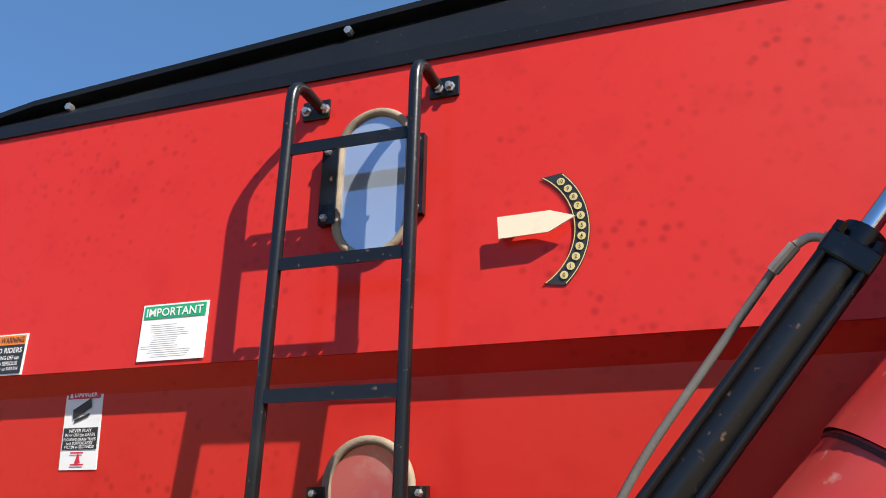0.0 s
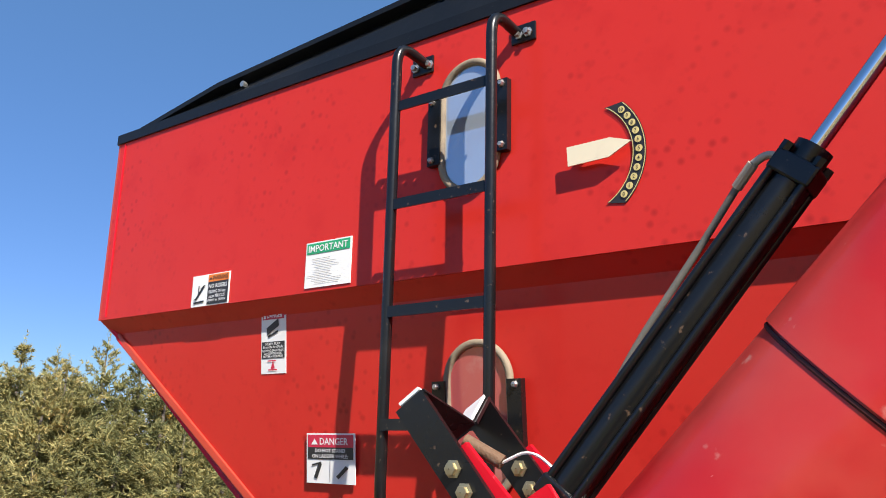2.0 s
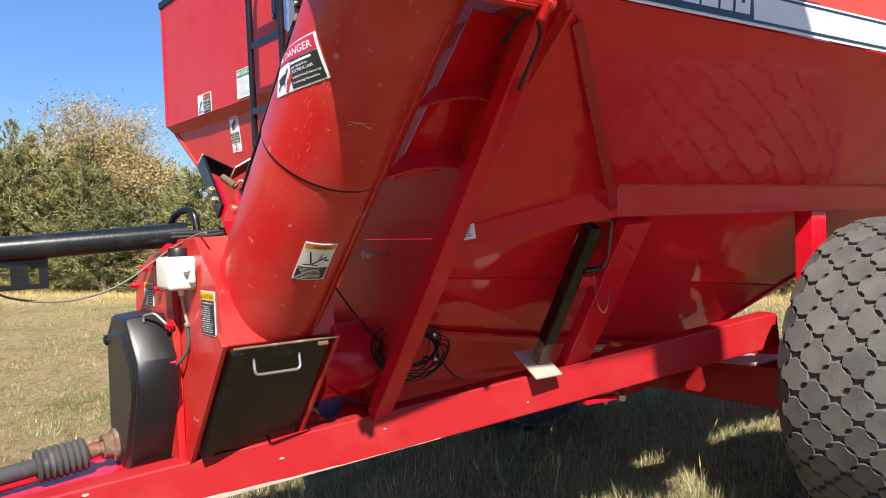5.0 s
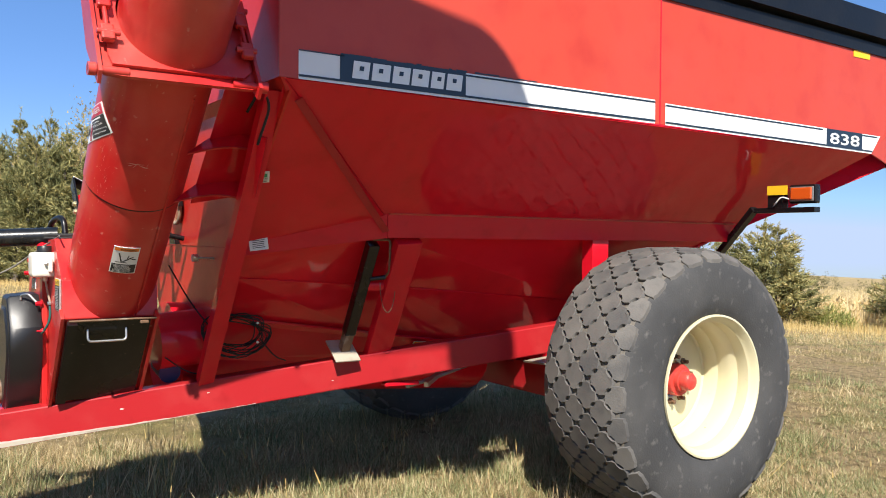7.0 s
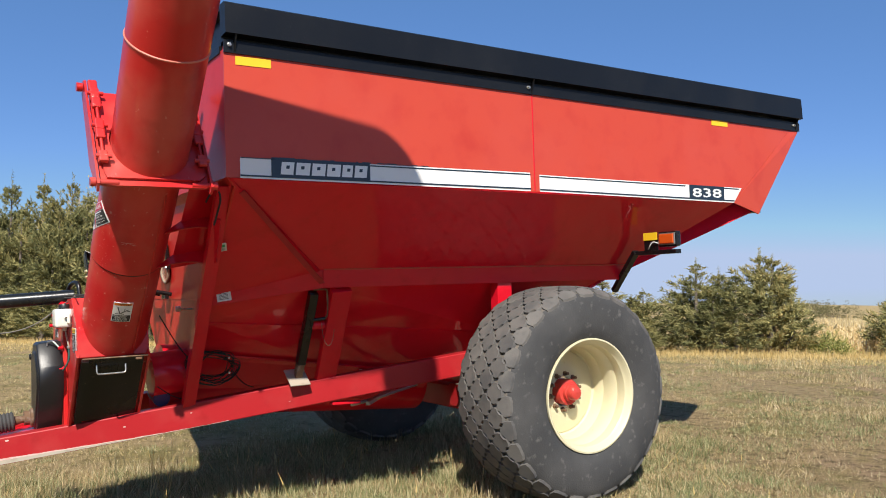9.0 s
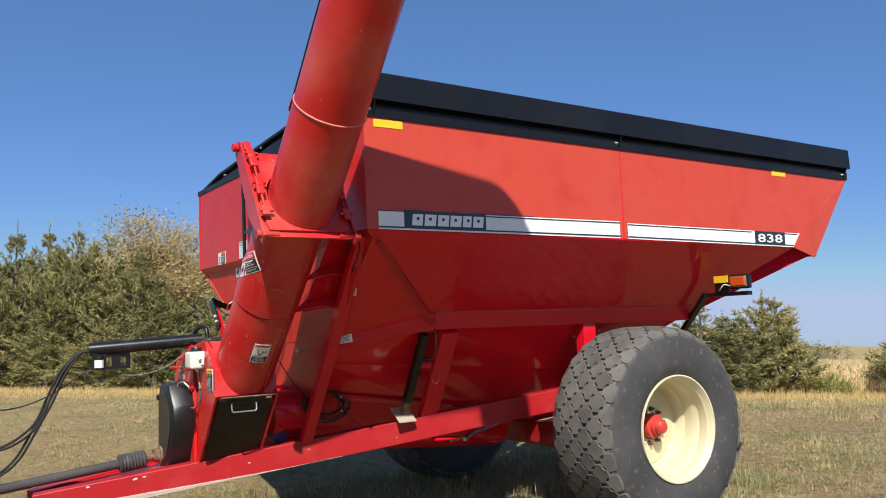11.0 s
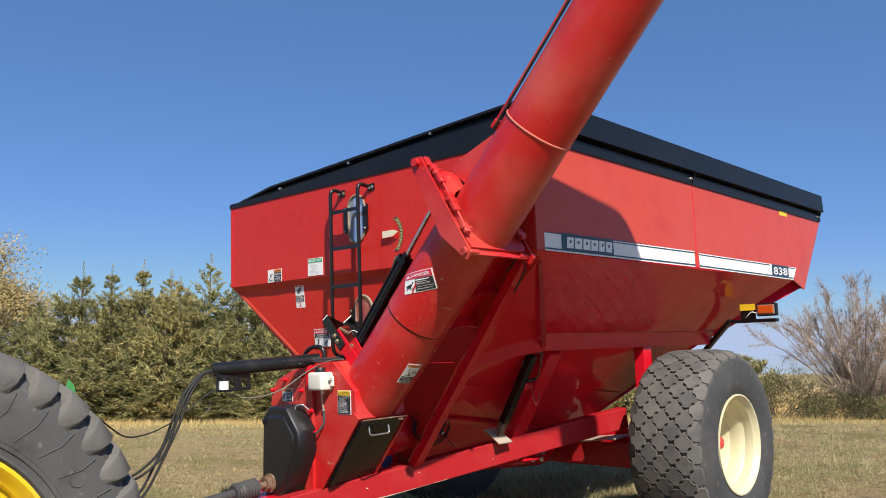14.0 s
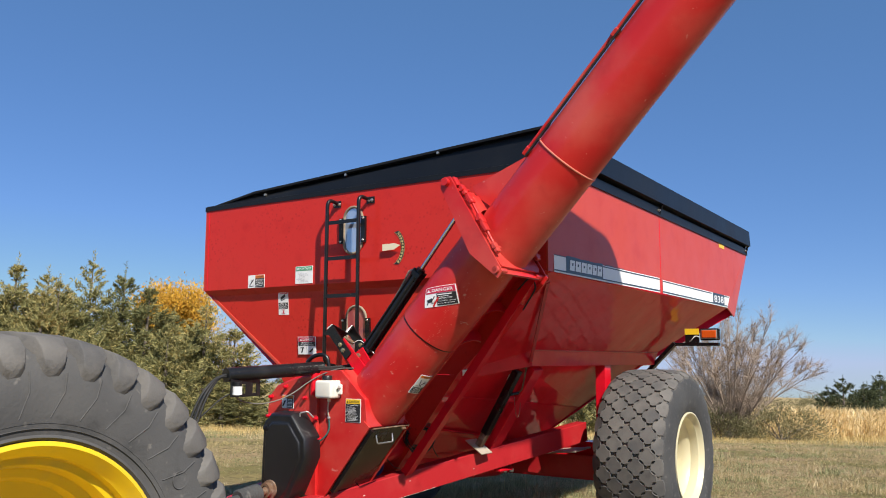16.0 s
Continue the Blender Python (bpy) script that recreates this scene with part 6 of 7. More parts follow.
# ---- ground ----
def lie(x, y):
    """Height of the land: level about the cart, falling gently towards the tree belt and the fields beyond."""
    d = (-0.68 * (x + 13) + 0.73 * (y - 11)) / 1.0
    t = min(1, max(0, (d + 11) / 52))
    z = -1.8 * t * t * (3 - 2 * t)
    e = y - 2.73
    z += 0.052 * (20 * math.tanh(e / 20) if e < 0 else 3 * math.tanh(e / 3)) * math.exp(-((x - 1) / 26) ** 2)
    r = math.hypot(x, y)
    f = min(1, max(0, (r - 200) / 900))
    return z + (-1.0 - 0.0035 * r) * f * f * (0.8 + 0.35 * noise.noise(Vector((x * 0.0012, y * 0.0012, 0.3)))) + 0.035 * noise.noise(Vector((x * 0.35, y * 0.35, 0)))


g = sorted({round(s * v, 2) for s in (-1, 1) for v in [0.6 * i for i in range(21)] + [12 * 1.13 ** i for i in range(1, 47)]})
bm = bm_new()
gx = [v for v in g]
vs = [[bm.verts.new((x, y + 4, lie(x, y + 4))) for y in gx] for x in gx]
for i in range(len(gx) - 1):
    for j in range(len(gx) - 1):
        bm.faces.new((vs[i][j], vs[i + 1][j], vs[i + 1][j + 1], vs[i][j + 1]))


def ground_material():
    m = material("dry_grass_ground", (0.20, 0.155, 0.075), 0.95, spec=0.1)
    nt = m.node_tree
    b = nt.nodes["Principled BSDF"]
    tc = nt.nodes.new("ShaderNodeTexCoord")
    last = None
    base = nt.nodes.new("ShaderNodeRGB")
    base.outputs[0].default_value = (0.37, 0.27, 0.145, 1)
    last = base.outputs[0]
    for c, sc, lo, hi, st in (((0.15, 0.155, 0.04), 0.45, 0.50, 0.6, 0.85), ((0.42, 0.31, 0.14), 0.9, 0.52, 0.7, 0.8), ((0.38, 0.26, 0.16), 0.6, 0.55, 0.64, 0.9), ((0.10, 0.075, 0.032), 7, 0.48, 0.66, 0.8), ((0.48, 0.37, 0.19), 30, 0.55, 0.68, 0.7), ((0.46, 0.35, 0.16), 0.02, 0.45, 0.6, 0.6)):
        n = nt.nodes.new("ShaderNodeTexNoise")
        n.inputs["Scale"].default_value, n.inputs["Detail"].default_value, n.inputs["Roughness"].default_value = sc, 8, 0.65
        nt.links.new(tc.outputs["Object"], n.inputs["Vector"])
        r = nt.nodes.new("ShaderNodeMapRange")
        r.inputs["From Min"].default_value, r.inputs["From Max"].default_value, r.inputs["To Max"].default_value = lo, hi, st
        nt.links.new(n.outputs[0], r.inputs[0])
        mix = nt.nodes.new("ShaderNodeMix")
        mix.data_type = "RGBA"
        mix.inputs[7].default_value = (*c, 1)
        nt.links.new(r.outputs[0], mix.inputs[0])
        nt.links.new(last, mix.inputs[6])
        last = mix.outputs[2]
    nt.links.new(last, b.inputs["Base Color"])
    n = nt.nodes.new("ShaderNodeTexNoise")
    n.inputs["Scale"].default_value, n.inputs["Detail"].default_value, n.inputs["Roughness"].default_value = 14, 10, 0.8
    nt.links.new(tc.outputs["Object"], n.inputs["Vector"])
    bp = nt.nodes.new("ShaderNodeBump")
    bp.inputs["Strength"].default_value, bp.inputs["Distance"].default_value = 1.0, 0.08
    nt.links.new(n.outputs[0], bp.inputs["Height"])
    nt.links.new(bp.outputs[0], b.inputs["Normal"])
    return m


tagged(part("ground", bm, ground_material(), smooth=60), "mown dry grass with green patches and bare earth", "ground", kind="structure")


def leafy(name, stops, rough=0.7, trans=0.25, scale=0.0):
    """Leaf or blade material: colours picked leaf by leaf."""
    m = bpy.data.materials.new(name)
    m.use_nodes = True
    nt = m.node_tree
    b = nt.nodes["Principled BSDF"]
    geo = nt.nodes.new("ShaderNodeNewGeometry")
    ramp = nt.nodes.new("ShaderNodeValToRGB")
    el = ramp.color_ramp.elements
    while len(el) < len(stops):
        el.new(0.5)
    for e, (p, c) in zip(el, stops):
        e.position, e.color = p, (*c, 1)
    src = geo.outputs["Random Per Island"]
    if scale:
        tc = nt.nodes.new("ShaderNodeTexCoord")
        oi = nt.nodes.new("ShaderNodeObjectInfo")
        n = nt.nodes.new("ShaderNodeTexNoise")
        n.inputs["Scale"].default_value = scale
        nt.links.new(tc.outputs["Object"], n.inputs["Vector"])
        a1 = nt.nodes.new("ShaderNodeMath")
        a1.operation, a1.inputs[1].default_value = "MULTIPLY", 0.45
        nt.links.new(geo.outputs["Random Per Island"], a1.inputs[0])
        a2 = nt.nodes.new("ShaderNodeMath")
        a2.operation, a2.inputs[1].default_value = "MULTIPLY_ADD", 0.75
        nt.links.new(n.outputs[0], a2.inputs[0])
        nt.links.new(a1.outputs[0], a2.inputs[2])
        a3 = nt.nodes.new("ShaderNodeMath")
        a3.operation, a3.inputs[1].default_value = "MULTIPLY_ADD", 0.25
        nt.links.new(oi.outputs["Random"], a3.inputs[0])
        nt.links.new(a2.outputs[0], a3.inputs[2])
        a4 = nt.nodes.new("ShaderNodeMath")
        a4.operation, a4.inputs[1].default_value = "SUBTRACT", 0.22
        nt.links.new(a3.outputs[0], a4.inputs[0])
        src = a4.outputs[0]
    nt.links.new(src, ramp.inputs[0])
    nt.links.new(ramp.outputs[0], b.inputs["Base Color"])
    b.inputs["Roughness"].default_value = rough
    b.inputs["Specular IOR Level"].default_value = 0.25
    tr = nt.nodes.new("ShaderNodeBsdfTranslucent")
    nt.links.new(ramp.outputs[0], tr.inputs[0])
    mx = nt.nodes.new("ShaderNodeMixShader")
    mx.inputs[0].default_value = trans
    nt.links.new(b.outputs[0], mx.inputs[1])
    nt.links.new(tr.outputs[0], mx.inputs[2])
    nt.links.new(mx.outputs[0], nt.nodes["Material Output"].inputs[0])
    return m


def tri_object(name, pts, mat, parent=None, label=""):
    """One mesh of loose triangles; pts: an array of n x 3 corners x 3."""
    pts = np.asarray(pts, dtype=np.float32).reshape(-1, 3)
    n = len(pts) // 3
    me = bpy.data.meshes.new(name)
    me.vertices.add(len(pts))
    me.vertices.foreach_set("co", pts.ravel())
    me.loops.add(len(pts))
    me.loops.foreach_set("vertex_index", np.arange(len(pts), dtype=np.int32))
    me.polygons.add(n)
    me.polygons.foreach_set("loop_start", np.arange(0, 3 * n, 3, dtype=np.int32))
    me.update(calc_edges=True)
    me.validate()
    me.materials.append(mat)
    ob = new(name, me)
    if parent:
        ob.parent = parent
    if label:
        ob["label"] = label
    return ob


GRASS = leafy("dry_grass_blades", [(0.0, (0.16, 0.125, 0.05)), (0.25, (0.33, 0.25, 0.12)), (0.5, (0.46, 0.35, 0.18)), (0.8, (0.60, 0.47, 0.27)), (1.0, (0.70, 0.58, 0.37))], 0.75, 0.15)
GREEN_GRASS = leafy("green_grass_blades", [(0.0, (0.09, 0.105, 0.035)), (0.4, (0.20, 0.22, 0.09)), (0.7, (0.36, 0.355, 0.175)), (1.0, (0.54, 0.47, 0.27))], 0.7, 0.18)
TURF = leafy("rough_turf_blades", [(0.0, (0.11, 0.10, 0.033)), (0.35, (0.28, 0.23, 0.095)), (0.65, (0.47, 0.365, 0.17)), (1.0, (0.66, 0.52, 0.27))], 0.75, 0.15)
TALL = leafy("tall_dry_grass", [(0.0, (0.40, 0.28, 0.10)), (0.5, (0.64, 0.46, 0.18)), (1.0, (0.76, 0.60, 0.30))], 0.75, 0.3)
rng = np.random.default_rng(7)


def blades(x, y, height, width, lean, curve=0.0):
    """Triangular blades standing on the land at x, y."""
    n = len(x)
    z = np.array([lie(a, b) for a, b in zip(x, y)], dtype=np.float32) - 0.005
    a = rng.uniform(0, 2 * np.pi, n)
    b = rng.uniform(0, 2 * np.pi, n)
    l = np.abs(rng.normal(0, lean, n))
    base = np.stack([x, y, z], 1)
    w = np.stack([np.cos(a), np.sin(a), np.zeros(n)], 1) * (width * rng.uniform(0.6, 1.3, n))[:, None] / 2
    tip = base + np.stack([np.cos(b) * l, np.sin(b) * l, np.ones(n)], 1) * height[:, None] if np.ndim(height) else base + np.stack([np.cos(b) * l, np.sin(b) * l, np.ones(n)], 1) * height
    return np.stack([base - w, base + w, tip], 1)


def patchy(n, x0, x1, y0, y1, fn):
    """n places in a field, thinned by fn(x, y) from 0 to 1."""
    x, y = rng.uniform(x0, x1, n), rng.uniform(y0, y1, n)
    keep = rng.uniform(0, 1, n) < np.array([fn(a, b) for a, b in zip(x, y)])
    return x[keep], y[keep]


green = lambda x, y: noise.noise(Vector((x * 0.55, y * 0.55, 5.0))) * 1.4 + 0.25 * noise.noise(Vector((x * 2.2, y * 2.2, 1.0)))
near = lambda x, y: math.exp(-((x - 2.5) ** 2 + (y - 1.5) ** 2) / 60)
bare = lambda x, y: noise.noise(Vector((x * 0.42, y * 0.42, 11.0))) + 0.5 * noise.noise(Vector((x * 1.7, y * 1.7, 12.0))) > 0.16
dens = lambda x, y: (0.15 if bare(x, y) else 1.0) * max(0.12, near(x, y)) * (0.75 + 0.5 * noise.noise(Vector((x * 0.9, y * 0.9, 2.0))))
def turf(name, label, mat, n, h0, h1, w, lean, fn):
    x, y = patchy(n, -9, 9, -6, 13, lambda a, b: dens(a, b) * fn(a, b))
    pts = blades(x, y, rng.uniform(h0, h1, len(x)) * np.array([1.0 + 0.6 * noise.noise(Vector((a * 0.8, b * 0.8, 7))) for a, b in zip(x, y)]), w, lean)
    tagged(tri_object(name, pts, mat), label, "grass", kind="stuff")


turf("dry_grass", "short mown dry straw-coloured grass", GRASS, 900000, 0.014, 0.05, 0.006, 1.3, lambda a, b: 0.85 if green(a, b) < 0.27 else 0.3)
turf("green_grass", "low green grass in patches", GREEN_GRASS, 520000, 0.015, 0.055, 0.0055, 1.2, lambda a, b: 0.9 if green(a, b) > 0.27 else 0.10)
# coarser turf farther off, towards the trees and the field
fx, fy = patchy(620000, -26, 14, -7, 30, lambda a, b: (0.25 if bare(a, b) else 1.0) * (0.55 + 0.9 * noise.noise(Vector((a * 1.1, b * 1.1, 3.0)))) * (1 - 0.8 * near(a, b)))
patch = np.array([green(a * 0.7, b * 0.7) + 0.3 * rng.normal() > 0.16 for a, b in zip(fx, fy)])
for name, label, mat, sel in (("coarse_turf", "rough dry turf towards the trees", TURF, ~patch), ("green_turf", "greyish-green patches in the rough turf", GREEN_GRASS, patch)):
    hh_ = rng.uniform(0.015, 0.055, int(sel.sum())) * np.array([1.0 + 0.7 * noise.noise(Vector((a * 0.9, b * 0.9, 4.0))) for a, b in zip(fx[sel], fy[sel])])
    tagged(tri_object(name, blades(fx[sel], fy[sel], hh_, 0.013, 1.4), mat), label, "grass", kind="stuff")
# green tufts and single seed stems standing out of the turf
def tufts(n, per, x0, x1, y0, y1, h0, h1, w, spread, lean):
    cx, cy = rng.uniform(x0, x1, n), rng.uniform(y0, y1, n)
    keep = np.array([not bare(a, b) or -1.6 < a < 1.6 for a, b in zip(cx, cy)])
    cx, cy = cx[keep], cy[keep]
    n = len(cx)
    k = np.repeat(np.arange(n), per)
    big = rng.uniform(0.5, 1.3, n)[k]
    x, y = cx[k] + rng.normal(0, spread, n * per) * big, cy[k] + rng.normal(0, spread, n * per) * big
    return blades(x, y, rng.uniform(h0, h1, n * per) * big, w, lean)


tagged(tri_object("green_tuft", np.concatenate([tufts(420, 130, -3, 7, -4, 9, 0.025, 0.075, 0.005, 0.085, 1.0), tufts(620, 140, 0.2, 5.2, -3.5, 4.5, 0.02, 0.065, 0.0055, 0.10, 1.1), tufts(420, 60, -2.0, 1.3, -1.0, 5.2, 0.06, 0.16, 0.006, 0.10, 0.7), tufts(420, 60, -18, 14, -6, 17, 0.05, 0.15, 0.010, 0.14, 0.7)]), GREEN_GRASS), "fresh green tufts in the dry turf", "grass", kind="stuff")
tagged(tri_object("straw_tuft", np.concatenate([tufts(200, 90, -3, 7, -4, 9, 0.025, 0.075, 0.006, 0.07, 1.0), tufts(200, 60, -2.0, 1.3, -1.0, 5.2, 0.06, 0.16, 0.006, 0.10, 0.7), tufts(300, 110, 0.2, 5.2, -3.5, 4.5, 0.02, 0.06, 0.0055, 0.09, 1.1), tufts(160, 50, -12, 12, 7, 18, 0.06, 0.2, 0.010, 0.12, 0.6)]), GRASS), "bleached straw tufts in the turf", "grass", kind="stuff")
x, y = patchy(320, -1.6, 4.2, -1.5, 4.6, lambda a, b: 0.3 + 0.7 * noise.noise(Vector((a * 1.5, b * 1.5, 9))))
hs_ = rng.uniform(0.14, 0.30, len(x))
# two clumps of long bleached stems beside the drawbar
x, y = np.concatenate([x, rng.normal(-0.55, 0.14, 22), rng.normal(-0.42, 0.10, 12), rng.normal(-0.3, 0.12, 8)]), np.concatenate([y, rng.normal(0.10, 0.16, 22), rng.normal(0.98, 0.16, 12), rng.normal(1.7, 0.2, 8)])
hs_ = np.concatenate([hs_, rng.uniform(0.24, 0.46, 22), rng.uniform(0.2, 0.34, 20)])
stem = blades(x, y, hs_, 0.007, 0.5)
ear = np.stack([stem[:, 2] * 0.72 + (stem[:, 0] + stem[:, 1]) * 0.14 - 0.003, stem[:, 2] * 0.72 + (stem[:, 0] + stem[:, 1]) * 0.14 + 0.003, stem[:, 2] * 1.02 - (stem[:, 0] + stem[:, 1]) * 0.01], 1)
tagged(tri_object("seed_stems", np.concatenate([stem, ear]), TALL), "thin dry seed stems under the cart", "grass", kind="stuff")
# the uncut strip before the trees; s runs along the belt, d across it
FAR = 1.6
def belt(s, d):
    return 5.6 + FAR * (-29.6 + 0.73 * s - 0.68 * d), -2.5 + FAR * (3.5 + 0.68 * s + 0.73 * d)


def strip(n, s0, s1, d0, d1, h0, h1, w, fn=None):
    x, y = belt(rng.uniform(s0, s1, n), rng.uniform(d0, d1, n))
    return blades(x, y, rng.uniform(h0, h1, n) * 1.45, w * 1.4, 0.35)


tagged(tri_object("uncut_grass", np.concatenate([strip(60000, -22, 44, -5.0, 1.5, 0.05, 0.20, 0.014), strip(24000, -22, 44, -9, -5, 0.03, 0.10, 0.012), strip(26000, -22, 44, -1.2, 1.5, 0.12, 0.34, 0.016)]), TALL), "tall uncut golden grass before the trees", "grass", kind="stuff")
# maize stubble and standing dry maize beyond the belt
CORN = leafy("dry_maize", [(0.0, (0.42, 0.29, 0.11)), (0.4, (0.78, 0.59, 0.29)), (1.0, (0.90, 0.76, 0.47))], 0.7, 0.3)
def corn(n, s0, s1, d0, d1):
    s, d = rng.uniform(s0, s1, n), d0 + np.round((d1 - d0) * rng.uniform(0, 1, n) ** 1.5 / 0.76) * 0.76
    x, y = belt(s, d)
    return stalks(x, y, 1.3, 1.75)


def stalks(x, y, h0, h1):
    n = len(x)
    st = blades(x, y, rng.uniform(h0, h1, n), 0.035, 0.08)
    lv = []
    for k in range(4):
        b = blades(x, y, rng.uniform(0.2, 0.45, n), 0.065, 0.9)
        b[:, :, 2] += (h1 * (0.1 + 0.19 * k) + rng.uniform(-0.1, 0.1, n))[:, None]
        lv.append(b)
    return np.concatenate([st] + lv)


tagged(tri_object("maize_field", np.concatenate([corn(27000, 21, 75, 1.2, 20), corn(9000, 31, 75, -0.8, 1.2), corn(5000, -30, 90, 24, 60)]), CORN), "standing dry golden maize", "maize field", kind="stuff")

# ---- trees ----
CEDAR = leafy("cedar_sprays", [(0.0, (0.045, 0.055, 0.022)), (0.35, (0.155, 0.16, 0.066)), (0.6, (0.31, 0.285, 0.115)), (0.8, (0.45, 0.37, 0.15)), (1.0, (0.52, 0.34, 0.14))], 0.8, 0.14, 0.9)
PINE = leafy("dark_conifer_needles", [(0.0, (0.03, 0.042, 0.022)), (0.5, (0.09, 0.105, 0.05)), (1.0, (0.17, 0.18, 0.085))], 0.8, 0.1, 0.9)
GOLDLEAF = leafy("autumn_leaves", [(0.0, (0.24, 0.19, 0.08)), (0.4, (0.42, 0.32, 0.14)), (0.75, (0.54, 0.42, 0.20)), (1.0, (0.55, 0.46, 0.28))], 0.7, 0.3, 0.8)
ORANGELEAF = leafy("orange_leaves", [(0.0, (0.32, 0.19, 0.03)), (0.5, (0.72, 0.42, 0.05)), (1.0, (0.85, 0.60, 0.10))], 0.7, 0.3, 0.8)
BUSHLEAF = leafy("bush_leaves", [(0.0, (0.07, 0.075, 0.035)), (0.5, (0.18, 0.165, 0.075)), (1.0, (0.36, 0.29, 0.15))], 0.7, 0.25, 0.8)
LASTLEAF = leafy("curled_brown_leaves", [(0.0, (0.10, 0.06, 0.03)), (1.0, (0.22, 0.13, 0.07))], 0.8, 0.2)
TWIG = material("pale_twigs", (0.34, 0.265, 0.205), 0.9, spots=[((0.22, 0.17, 0.13), 6, 0.45, 0.7, 0.7)])
BARK = material("grey_bark", (0.16, 0.13, 0.105), 0.9, bump=0.5, bump_scale=25, spots=[((0.07, 0.055, 0.045), 8, 0.45, 0.7, 0.8)])


def sprays(tips, dirs, n, spread, length, width, r):
    """n small leaf triangles about each tip, lying along its direction."""
    m = len(tips) * n
    t, d = np.repeat(tips, n, 0), np.repeat(dirs, n, 0)
    p = t + r.normal(0, spread, (m, 3)) * np.array([1, 1, 0.8])
    v = d + r.normal(0, 0.55, (m, 3))
    v /= np.linalg.norm(v, axis=1)[:, None]
    w = np.cross(v, r.normal(0, 1, (m, 3)))
    w /= np.linalg.norm(w, axis=1)[:, None] + 1e-6
    ln = length * r.uniform(0.6, 1.4, m)[:, None]
    return np.stack([p - w * width / 2, p + w * width / 2, p + v * ln], 1)


def cedar(leaders, seed, label="dense olive-green cedar with a pointed ragged crown", open_top=0.25, leaf=None, name="cedar_tree"):
    """leaders: (x, y, height, radius) of each top of the tree; plumed boughs with dark gaps between them."""
    r = np.random.default_rng(seed)
    root = thing(name, label, "tree", "trees of the belt")
    bm = bm_new()
    tr = []
    for lx, ly, height, radius in leaders:
        tube(bm, [(lx * 0.4, ly * 0.4, -0.1), (lx, ly, height * 0.4), (lx, ly, height * 0.97)], [0.12, 0.08, 0.012], 7)
        nb = int(24 * height)
        h = np.sort(r.uniform(0.0, 1, nb) ** 1.12)
        a = np.arange(nb) * 2.39996 + r.normal(0, 0.35, nb)
        ln = radius * np.minimum(1, 0.72 + h) * (1 - h) ** 1.0 * r.uniform(0.55, 1.25, nb) * (1 + 0.22 * np.sin(a * 2 + h * 9 + seed)) + 0.16 * r.uniform(0.6, 1.5, nb) * (0.35 + 0.9 * np.sqrt(1 - h))
        rise = 0.10 + 0.40 * h + r.normal(0, 0.14, nb)
        for i in range(nb):
            top = h[i] > 1 - open_top
            # side twigs along the bough, the outer ones thickest with leaf
            nt_ = 8 if top else 13
            t = r.uniform(0.28 if not top else 0.1, 1.0, nt_) ** 0.8
            out = np.array([math.cos(a[i]), math.sin(a[i]), 0.0])
            side = np.array([-out[1], out[0], 0.0])
            L = ln[i]
            q = np.array([lx, ly, 0.12 + h[i] * height * 0.96]) + out * (L * t)[:, None] + np.array([0, 0, 1.0]) * (L * (rise[i] * t + 0.28 * t * t))[:, None]
            f = r.uniform(-1, 1, nt_)
            reach = (0.10 + 0.20 * L * (1.15 - t)) * (0.55 if top else 1)
            d = out * (0.65 + 0.5 * t)[:, None] + side * f[:, None] * 1.0 + np.array([0, 0, 1.0]) * (0.35 + rise[i] + r.normal(0, 0.25, nt_))[:, None]
            d /= np.linalg.norm(d, axis=1)[:, None]
            # each side twig is a feather: leaves set along it
            u = r.uniform(0, 1, (nt_, 7))
            base = q[:, None] + d[:, None] * (reach[:, None] * u * 1.5)[:, :, None]
            tr.append(sprays(base.reshape(-1, 3), np.repeat(d, 7, 0), 1, 0.016 if top else 0.035, 0.09 if top else 0.17, 0.028 if top else 0.036, r))
        lead = np.stack([np.full(14, lx), np.full(14, ly), height * np.linspace(0.84, 1.07, 14)], 1)
        tr.append(sprays(lead, np.tile([0, 0, 0.9], (14, 1)), 6, 0.018, 0.10, 0.022, r))
    part("trunk", bm, BARK, root, smooth=60)
    tri_object("crown", np.concatenate(tr), leaf or CEDAR, root)
    return root


